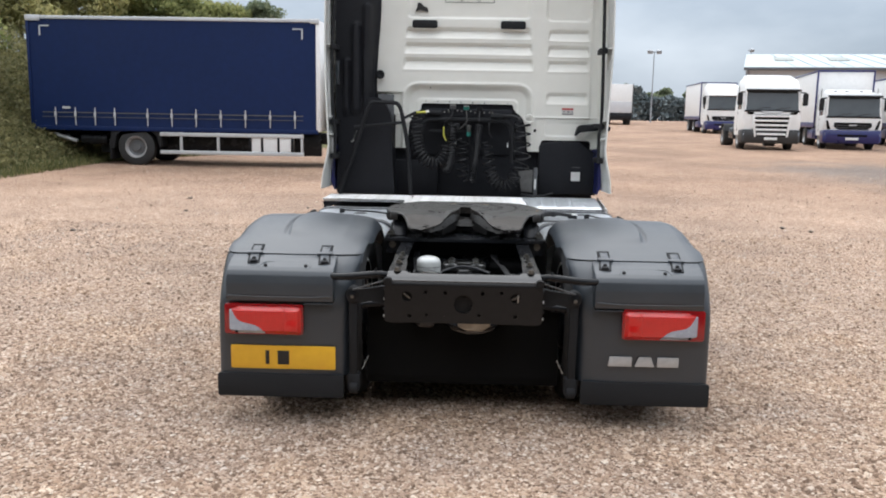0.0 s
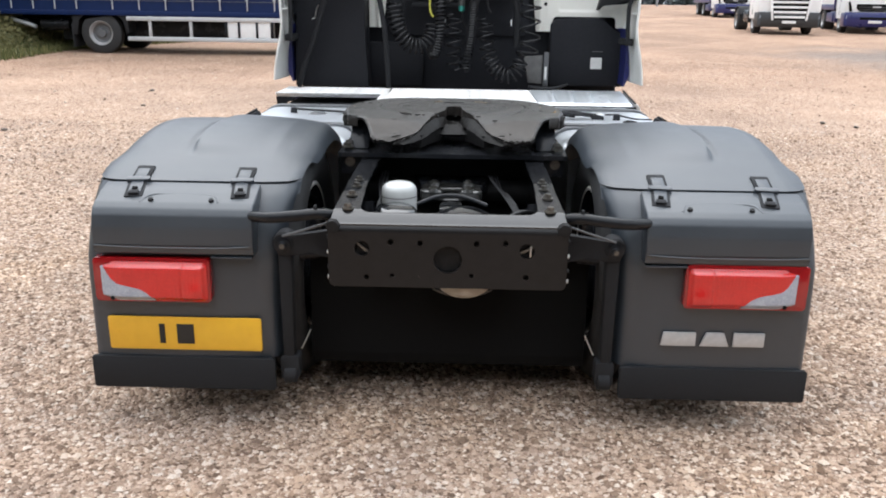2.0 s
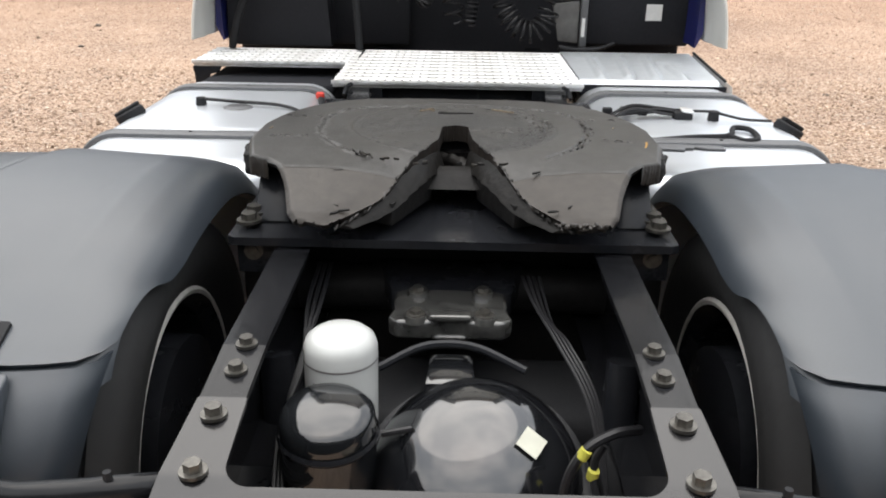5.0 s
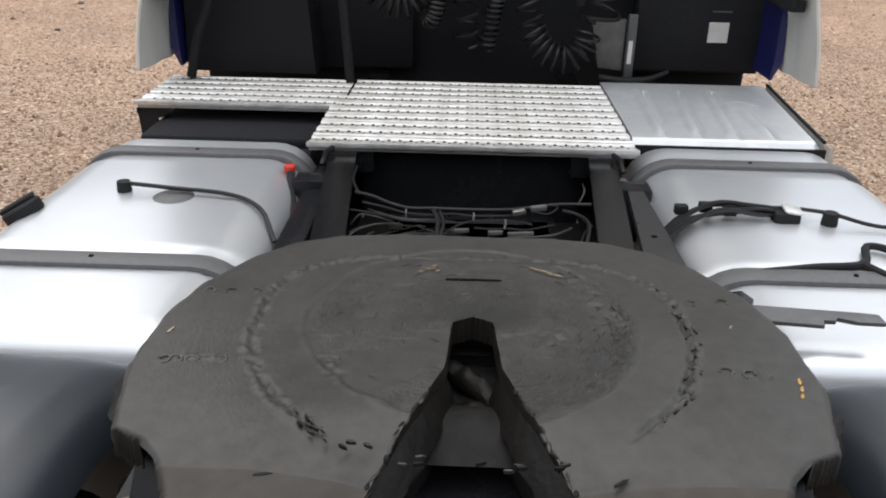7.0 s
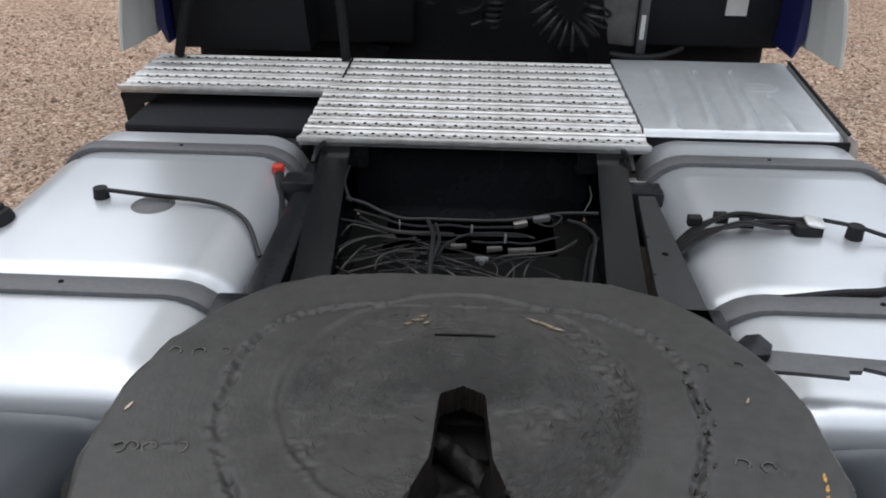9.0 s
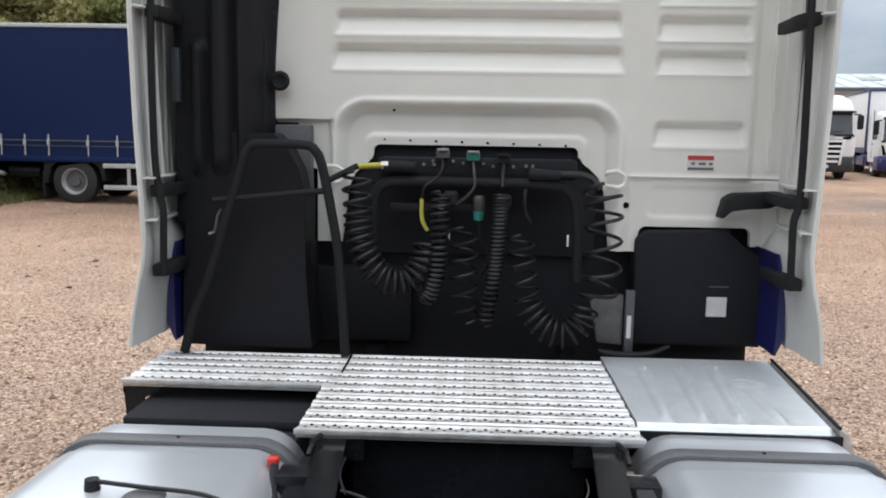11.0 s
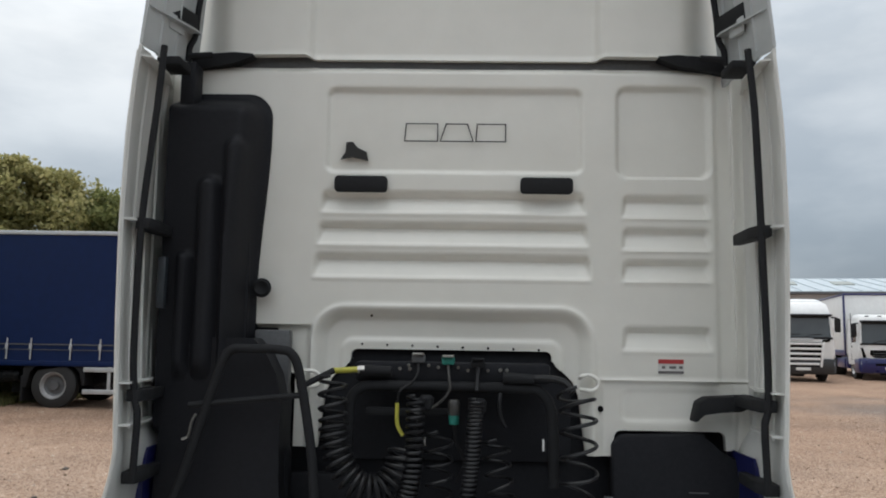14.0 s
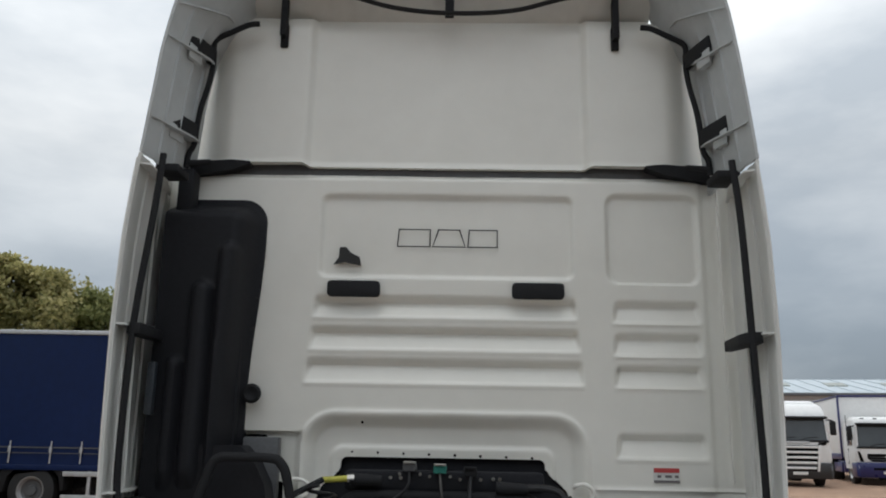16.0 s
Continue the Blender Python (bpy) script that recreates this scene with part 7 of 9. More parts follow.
# Side fairings
def fairing(side):
    prof_z = [0.962, 1.06, 1.16, 1.26, 1.34, 1.5, 1.8, 2.15, 2.5, 2.70, 2.80]
    prof_x = [1.240, 1.230, 1.210, 1.186, 1.176, 1.182, 1.194, 1.202, 1.196, 1.182, 1.172]

    up_z = prof_z + [2.83, 3.0, 3.1, 3.24, 3.36, 3.48, 3.60, 3.70, 3.82]
    up_x = prof_x + ([1.180, 1.163, 1.153, 1.137, 1.122, 1.103, 1.07, 1.02, 0.95] if side > 0 else [1.168, 1.152, 1.142, 1.130, 1.112, 1.088, 1.05, 1.0, 0.93])

    def sweep(z):
        """How far the front edge leans out (+) or in (-) from the rear edge."""
        return float(np.interp(z, [1.0, 1.30, 1.42, 2.823, 2.826, 3.2, 3.46, 3.60, 3.70], [-0.04, -0.01, 0.045, 0.045, -0.035, -0.03, -0.035, -0.115, -0.10]))

    def rows(zs, flute):
        secs = []
        for z in zs:
            xr = float(np.interp(z, up_z, up_x))
            yf = 8.56
            yr = 8.06
            line = []
            for k in range(11):
                f = k / 10
                x = xr + sweep(z) * f ** 0.8 + 0.006 * math.sin(f * 22) * flute
                line.append((side * x, yr + (yf - yr) * f, z))
            secs.append(line)
        return secs
    low = part("side_fairing", strip(rows(list(np.linspace(0.962, 1.4, 12)) + list(np.linspace(1.5, 2.822, 16)), 1.0), 0.012), M_FAIR, truck, "white ribbed plastic side fairing with rubber edge")
    up = part("upper_fairing", strip(rows(list(np.linspace(2.827, 3.45, 10)) + [3.53, 3.60, 3.66, 3.70, 3.76, 3.82], 1.0), 0.012), M_FAIR_SHADE, truck, "white upper roof fairing, shade put into its grey")

    def xin(z, y):
        return float(np.interp(z, up_z, up_x)) + max(sweep(z), -0.05) * (max(y - 8.06, 0) / 0.5) ** 0.8 - 0.012
    # upright ribs inside
    for z in (1.42, 1.57, 2.165, 2.78):
        part("cross_rib", prism([(side * (xin(z, 8.07)), 8.07), (side * (xin(z, 8.07) - 0.035), 8.09), (side * (xin(z, 8.3) - 0.05), 8.3), (side * (xin(z, 8.5) - 0.01), 8.5), (side * xin(z, 8.5), 8.5)], "z", z, z + 0.007, 0.0), M_FAIR, low)
    for z0, z1 in ((2.975, 3.0), (3.315, 3.36), (3.46, 3.57)):
        part("cross_rib", rings([[(side * (xin(z, y) + 0.012), y, z), (side * (xin(z, y) - dx), y, z), (side * (xin(z, y) - dx), y, z + 0.008), (side * (xin(z, y) + 0.012), y, z + 0.008)] for y, dx, z in ((8.075, 0.004, z0), (8.22, 0.022, (z0 + z1) / 2), (8.38, 0.045, z1), (8.44, 0.05, z1))]), M_FAIR_SHADE, up)
    for y in (8.17, 8.31, 8.43):
        part("upright_rib", rings([[(side * xin(z, y), y - 0.006, z), (side * (xin(z, y) - 0.012), y, z), (side * xin(z, y), y + 0.006, z)] for z in np.linspace(1.4, 2.78, 10)]), M_FAIR, low)
        part("upright_rib", rings([[(side * xin(z, y), y - 0.006, z), (side * (xin(z, y) - 0.012), y, z), (side * xin(z, y), y + 0.006, z)] for z in np.linspace(2.85, 3.5, 8)]), M_FAIR_SHADE, up)
    part("rear_edge", tube([(side * xin(z, 8.07) + side * 0.008, 8.062, z) for z in np.linspace(0.965, 2.8, 40)], 0.007, 6), M_FAIR, low)
    # rubber pole and brackets
    pole = part("support_pole", tube(smooth_path([(side * 1.10, 8.13, 2.84), (side * (1.116 if side > 0 else 1.111), 8.12, 2.60), (side * (1.128 if side > 0 else 1.145), 8.12, 2.17), (side * (1.138 if side > 0 else 1.148), 8.12, 1.70), (side * 1.135, 8.12, 1.52), (side * 1.122, 8.12, 1.46), (side * 1.124, 8.12, 1.34), (side * 1.128, 8.12, 1.23)], 6), 0.014, 8), M_RUBBER, truck, "black upright support pole behind the fairing")
    for z, ln in ((2.155, 0.30), (1.525, 0.34), (1.235, 0.30)):
        part("pole_bracket", prism([(side * 1.115, 8.11), (side * 1.165, 8.11), (side * 1.175, 8.2), (side * 1.15, 8.11 + ln), (side * 1.12, 8.11 + ln), (side * 1.105, 8.2)], "z", z - 0.02, z + 0.022, 0.004), M_RUBBER, pole)
    part("top_bracket", box(*sorted((side * 1.07, side * 1.165)), 8.22, 8.36, 2.80, 2.835, 0.008), M_RUBBER, pole)
    run = [(1.112, 2.885), (1.108, 2.945), (1.088, 2.99), (1.083, 3.06), (1.072, 3.16), (1.046, 3.28), (1.035, 3.37), (1.039, 3.44), (1.028, 3.485), (0.957, 3.525), (0.89, 3.558), (0.845, 3.565)]
    hose = part("roof_pole", tube(smooth_path([(side * x, 8.43 + 0.06 * max(0.0, 0.9 - x), z) for x, z in run], 4), 0.013, 8), M_RUBBER, truck, "black bent roof pole")
    for z, x, xo, zo in ((3.425, 1.035, 1.083, 3.36), (3.075, 1.083, 1.132, 3.005)):
        part("pole_bracket", prism([(side * (x - 0.012), 8.435), (side * (x + 0.014), 8.44), (side * (xo + 0.012), 8.25), (side * (xo - 0.004), 8.25)], "z", zo, zo + 0.075, 0.003), M_RUBBER, hose)
        part("bracket_foot", prism([(side * (xo - 0.004), 8.245), (side * (xo + 0.03), 8.30), (side * (xo + 0.03), 8.33), (side * (xo - 0.03), 8.34)], "z", zo - 0.045, zo + 0.02, 0.003), M_FAIR_SHADE, hose)
    part("pole_foot", cyl((side * 1.112, 8.43, 2.905), (side * 1.02, 8.46, 2.925), 0.016, 0.012, 8), M_RUBBER, hose)
    part("inner_panel", rings([[(side * 1.205, 8.40, z), (side * 1.215, 8.40, z), (side * 1.222, 8.62, z), (side * 1.205, 8.62, z)] for z in (1.32, 2.0, 2.86)]), M_FAIR, cab)


for s in (-1, 1):
    fairing(s)

# Grab rail on the catwalk
grab = part("grab_rail", tube(smooth_path([(-1.105, 8.25, 0.90), (-1.06, 8.25, 1.06), (-1.0, 8.25, 1.20), (-0.90, 8.25, 1.52), (-0.855, 8.25, 1.66), (-0.825, 8.25, 1.695), (-0.78, 8.25, 1.70), (-0.64, 8.25, 1.698), (-0.595, 8.25, 1.68), (-0.565, 8.25, 1.61), (-0.515, 8.25, 1.35), (-0.495, 8.25, 1.15), (-0.48, 8.25, 0.90)], 6), 0.018, 10), M_RUBBER, truck, "black tubular grab rail on the catwalk")
part("cross_bar", tube([(-0.98, 8.25, 1.485), (-0.55, 8.25, 1.53)], 0.012, 8), M_RUBBER, grab)
part("side_hook", tube(smooth_path([(-0.96, 8.28, 1.45), (-0.975, 8.28, 1.42), (-0.985, 8.28, 1.37), (-1.01, 8.28, 1.355)]), 0.006, 6), M_STEEL, grab)
part("link_bar", tube([(-0.56, 8.26, 1.56), (-0.45, 8.34, 1.62)], 0.012, 8), M_RUBBER, grab)


# Hose rack and coiled hoses
rack = part("hose_rack", tube(smooth_path([(-0.40, 8.42, 1.25), (-0.395, 8.42, 1.45), (-0.385, 8.42, 1.515), (-0.35, 8.42, 1.55), (-0.29, 8.42, 1.56), (0.0, 8.42, 1.56), (0.30, 8.42, 1.558), (0.36, 8.42, 1.54), (0.395, 8.42, 1.49), (0.408, 8.42, 1.38), (0.41, 8.42, 1.18)], 6), 0.022, 12), M_RUBBER, truck, "black tubular hose rack behind the cab")
part("rack_bar", box(-0.33, 0.0, 8.43, 8.45, 1.445, 1.475, 0.004), M_RUBBER, rack)
part("rack_beam", box(-0.38, 0.40, 8.44, 8.55, 1.575, 1.655, 0.015), M_DUCT, rack)
for x, y2 in ((-0.353, -0.23), (0.21, 0.33)):
    part("air_union", cyl((x, 8.40, 1.622 if x < 0 else 1.60), (y2, 8.40, 1.618 if x < 0 else 1.595), 0.024, 0.02, 10), M_RUBBER, rack)
part("yellow_pipe", cyl((-0.46, 8.39, 1.617), (-0.36, 8.39, 1.624), 0.012, seg=10), M_YELLOWH, rack, "yellow air line end")
part("union_nut", cyl((-0.362, 8.39, 1.624), (-0.335, 8.39, 1.625), 0.016, seg=6), M_STEEL, rack)
for x, z, m_ in ((-0.125, 1.672, M_STRAP), (-0.007, 1.665, M_GREEN), (0.111, 1.655, M_RUBBER)):
    part("socket", box(x - 0.026, x + 0.026, 8.38, 8.46, z - 0.018, z + 0.014, 0.008), m_, rack, "electrical socket with sprung lid")
    part("socket_lid", prism(rounded(x - 0.024, x + 0.024, 8.36, 8.40, 0.01, 3), "z", z + 0.012, z + 0.02, 0.002), M_STEEL if m_ is not M_RUBBER else M_RUBBER, rack)
    for dx in (-0.04, 0.04):
        part("socket_screw", lathe([(0, 0.007), (0.005, 0.005)], (x + dx, 8.438, z - 0.03), (0, -1, 0), 8, caps=True), M_STEEL, rack)
for x in (0.20, 0.226, -0.20, -0.16):
    part("union_screw", lathe([(0, 0.008), (0.006, 0.006)], (x, 8.436, 1.628), (0, -1, 0), 8, caps=True), M_STEEL, rack)
def hanging_coil(name, pts, r, turns, wire, label):
    part(name, coil(pts, r, turns, wire), M_HOSE, truck, label)


hanging_coil("air_coil", [(-0.449, 8.31, 1.60), (-0.44, 8.30, 1.45), (-0.43, 8.29, 1.36), (-0.40, 8.28, 1.27), (-0.34, 8.28, 1.20), (-0.26, 8.29, 1.185), (-0.20, 8.31, 1.24), (-0.178, 8.33, 1.32)], (0.052, 0.048), 20, 0.0075, "black coiled air hose hanging in a loop")
hanging_coil("power_coil", [(-0.128, 8.32, 1.53), (-0.128, 8.31, 1.40), (-0.132, 8.30, 1.28), (-0.145, 8.29, 1.19), (-0.168, 8.30, 1.13), (-0.19, 8.33, 1.17)], 0.031, 24, 0.0075, "tightly coiled black power cable")
hanging_coil("air_coil", [(-0.039, 8.33, 1.40), (-0.035, 8.33, 1.305), (-0.036, 8.33, 1.214), (-0.029, 8.33, 1.111), (-0.022, 8.34, 1.03)], (0.054, 0.046), 6, 0.006, "loose coiled black hose")
hanging_coil("power_coil", [(0.104, 8.32, 1.52), (0.098, 8.31, 1.42), (0.09, 8.31, 1.30), (0.077, 8.31, 1.18), (0.05, 8.32, 1.02)], 0.026, 30, 0.007, "tightly coiled black power cable")
hanging_coil("air_coil", [(0.18, 8.34, 1.37), (0.19, 8.33, 1.25), (0.215, 8.32, 1.12), (0.25, 8.31, 1.05), (0.30, 8.30, 1.005), (0.365, 8.30, 0.992), (0.42, 8.31, 1.04), (0.436, 8.31, 1.10)], (0.05, 0.05), 15, 0.006, "open coiled black air hose")
hanging_coil("air_coil", [(0.48, 8.33, 1.56), (0.49, 8.31, 1.48), (0.49, 8.30, 1.36), (0.49, 8.30, 1.22), (0.47, 8.30, 1.12)], 0.068, 5.5, 0.0075, "wide coiled black air hose")
for pts, r, m_ in (
        ([(-0.125, 8.39, 1.655), (-0.125, 8.36, 1.61), (-0.15, 8.35, 1.575), (-0.19, 8.34, 1.545), (-0.20, 8.34, 1.50)], 0.005, M_HOSE),
        ([(-0.20, 8.335, 1.50), (-0.199, 8.335, 1.43), (-0.19, 8.335, 1.40), (-0.176, 8.335, 1.378)], 0.008, M_YELLOWH),
        ([(-0.007, 8.39, 1.65), (-0.002, 8.36, 1.60), (0.0, 8.35, 1.55), (-0.03, 8.35, 1.51), (-0.07, 8.36, 1.48)], 0.0055, M_CABLE),
        ([(0.111, 8.39, 1.64), (0.108, 8.36, 1.60), (0.106, 8.33, 1.55)], 0.008, M_HOSE),
        ([(0.33, 8.40, 1.60), (0.40, 8.38, 1.60), (0.45, 8.36, 1.585), (0.475, 8.34, 1.55)], 0.014, M_HOSE),
        ([(0.20, 8.40, 1.54), (0.195, 8.39, 1.50), (0.20, 8.39, 1.45), (0.22, 8.39, 1.41)], 0.008, M_HOSE),
        ([(0.018, 8.36, 1.43), (0.03, 8.36, 1.35), (0.06, 8.36, 1.28), (0.03, 8.36, 1.2)], 0.006, M_HOSE)):
    part("hose_lead", tube(smooth_path(pts), r, 8), m_, truck)
gr = part("parked_plug", lathe([(0, 0.018), (0.01, 0.024), (0.05, 0.022), (0.085, 0.018), (0.09, 0.01)], (0.018, 8.36, 1.515), (0, 0, -1), 16, caps=True), M_CABLE, truck, "parked plug with green tip")
part("plug_tip", lathe([(0.06, 0.021), (0.094, 0.019), (0.096, 0.008)], (0.018, 8.36, 1.515), (0, 0, -1), 16, caps=True), M_GREEN, gr)
for x, z in ((-0.09, 1.50), (0.115, 1.49)):
    part("plug", lathe([(0, 0.02), (0.012, 0.03), (0.05, 0.028), (0.06, 0.012)], (x, 8.37, z + 0.03), (0, 0, -1), 16, caps=True), M_RUBBER, truck)
for x, z in ((-0.094, 1.361), (0.364, 1.347)):
    part("cable_marker", box(x - 0.004, x + 0.004, 8.36, 8.366, z - 0.022, z + 0.022, 0.001), M_LABEL, truck)


# Vehicles parked round the yard
def ground_z(x, y):
    return float(land(np.array(float(x)), np.array(float(min(y, 110)))))


def road_wheel(parent, x, y, r=0.5, wd=0.28, axis=(0, 1, 0), out=-1, rim=True):
    """A tyre with a dished rim, standing on the thing's own zero; out: the side of the axis that the dish faces."""
    c = (x, y, r)
    k = out * wd / 2
    w = part("wheel", lathe([(-wd / 2, r * 0.6), (-wd / 2, r * 0.86), (-wd * 0.38, r), (wd * 0.38, r), (wd / 2, r * 0.86), (wd / 2, r * 0.6)], c, axis, 32), M_TYRE, parent, "black tyre on a pale rim")
    if rim:
        part("rim", lathe([(k, r * 0.6), (k * 0.98, r * 0.56), (k * 0.6, r * 0.50), (k * 0.5, r * 0.47)], c, axis, 26), M_RIM, w)
        part("hub", lathe([(k * 0.5, r * 0.48), (k * 0.25, r * 0.38), (k * 0.3, r * 0.24), (k * 0.65, r * 0.20), (k * 0.65, 0.0)], c, axis, 20), M_STRAP, w)
    return w


def curtain_lorry():
    """A rigid lorry seen from its side; x runs from its tail to its cab."""
    L, H0, H1 = 7.69, 1.0, 3.88
    t = thing("curtain_lorry", "rigid lorry with dark blue side curtain, parked side on", "truck")

    def face(u, v):
        return u, 0.004 * np.sin(u * 9.5) * smoothstep(3.7, 1.6, v) + 0.012 * np.sin(u * 1.7 + 1) * np.sin((v - H0) * 1.1), v
    part("curtain", sheet(0.06, L - 0.06, H0 + 0.02, H1 - 0.09, 0.07, None, face, (0, 0.02, 0)), M_CURTAIN, t, "dark blue side curtain, slightly rippled")
    part("load_body", box(0.03, L - 0.03, 0.05, 2.5, H0, H1 - 0.03, 0.02), M_CURTAIN, t)
    part("roof_rail", box(0.0, L, -0.03, 0.08, H1 - 0.09, H1, 0.012), M_TRAILGREY, t, "pale aluminium roof rail")
    part("corner_cap", box(-0.02, 0.36, -0.04, 0.10, H1 - 0.14, H1 + 0.01, 0.015), M_TRAILGREY, t)
    part("corner_cap", box(L - 0.2, L + 0.05, -0.04, 0.10, H1 - 0.12, H1 + 0.01, 0.015), M_TRAILGREY, t)
    part("front_bulkhead", box(L - 0.05, L + 0.06, -0.01, 2.5, H0 - 0.02, H1 - 0.02, 0.02), M_BOXWHITE, t)
    part("rear_post", box(-0.02, 0.06, -0.02, 0.08, H0 - 0.02, H1 - 0.05, 0.01), M_CURTAIN, t)
    part("floor_edge", box(0.0, L, -0.02, 0.06, H0 - 0.09, H0 + 0.02, 0.01), M_CURTAIN, t)
    for sx, x in ((1, 0.33), (-1, 7.31)):
        part("corner_mark", box(*sorted((x, x + sx * 0.27)), -0.022, -0.014, 3.60, 3.635), M_TRAILGREY, t)
        part("corner_mark", box(*sorted((x, x + sx * 0.04)), -0.022, -0.014, 3.36, 3.635), M_TRAILGREY, t)
    part("tension_band", box(0.3, 7.3, -0.028, -0.016, 1.365, 1.39), M_STRAP, t)
    part("tension_band", box(0.3, 7.3, -0.026, -0.016, 1.255, 1.27), M_STRAP, t)
    sm = mesh_of("strap", box(-0.012, 0.012, -0.012, 0.006, -0.23, 0.23), M_TRAILGREY, 0)
    bk = mesh_of("buckle", prism([(-0.028, -0.05), (0.028, -0.07), (0.035, 0.05), (-0.02, 0.075)], "y", -0.03, 0.0, 0.004), M_TRAILGREY, 0)
    for x in (0.665, 1.2, 1.73, 2.26, 3.14, 3.79, 4.44, 5.1, 5.76, 6.42, 7.08):
        piece("strap", sm, (x, -0.03, 1.28), t)
        piece("buckle", bk, (x, -0.04, 1.33), t)
    part("code_strip", box(0.85, 1.06, -0.024, -0.016, 1.475, 1.535), M_TRAILGREY, t)
    part("chassis", box(0.5, L + 1.6, 0.75, 1.75, 0.62, 0.92, 0.02), M_BLACK, t)
    part("inner_frame", box(1.6, L, 0.5, 0.62, 0.30, 0.95, 0.02), M_BLACK, t)
    for z in (0.845, 0.37):
        part("side_guard", box(3.44, 7.30, -0.02, 0.04, z - 0.05, z + 0.05, 0.01), M_TRAILGREY, t, "pale side guard rail")
    for x in (4.0, 5.0, 7.25):
        part("guard_post", box(x - 0.035, x + 0.035, 0.0, 0.05, 0.32, 0.95, 0.008), M_TRAILGREY, t)
    part("white_locker", box(5.9, 6.95, 0.02, 0.5, 0.42, 0.86, 0.02), M_BOXWHITE, t)
    for x in (5.86, 6.18, 6.62, 6.99):
        part("locker_gap", box(x - 0.03, x + 0.03, 0.0, 0.03, 0.42, 0.79, 0.004), M_BLACK, t)
    part("mudguard", prism([(2.1, 0.95), (2.1, 0.45), (2.18, 0.45), (2.25, 0.8), (2.5, 1.0), (3.1, 1.0), (3.35, 0.8), (3.4, 0.5), (3.46, 0.5), (3.46, 0.97)], "y", 0.02, 0.6, 0.005), M_RUBBER, t)
    part("mud_flap", box(2.06, 2.10, 0.02, 0.6, 0.15, 0.7, 0.004), M_RUBBER, t)
    for y in (0.17, 2.25):
        road_wheel(t, 2.77, y, 0.49, 0.29, (0, 1, 0), -1 if y < 1 else 1)
        road_wheel(t, 8.6, y, 0.49, 0.29, (0, 1, 0), -1 if y < 1 else 1)
    part("tail_lift", prism([(0.35, 0.85), (0.9, 0.78), (0.95, 0.70), (0.4, 0.72)], "y", 0.2, 2.2, 0.01), M_BLACK, t, "dark folded tail lift")
    part("lift_ram", cyl((0.5, 0.2, 0.80), (1.1, 0.2, 0.62), 0.05), M_TRAILGREY, t)
    part("air_tank", cyl((1.2, 0.35, 0.68), (1.9, 0.35, 0.68), 0.15), M_BLACK, t)
    part("cab_body", prism([(L + 0.35, 0.6), (L + 0.35, 2.9), (L + 1.7, 2.9), (L + 2.3, 2.0), (L + 2.35, 0.45), (L + 1.4, 0.45), (L + 1.35, 0.9), (L + 0.6, 0.9)], "y", 0.05, 2.45, 0.05), M_BOXWHITE, t, "white cab")
    t.matrix_basis = pose(-11.62, 22.9, ground_z(-8, 22.9))
    return t


curtain_lorry()


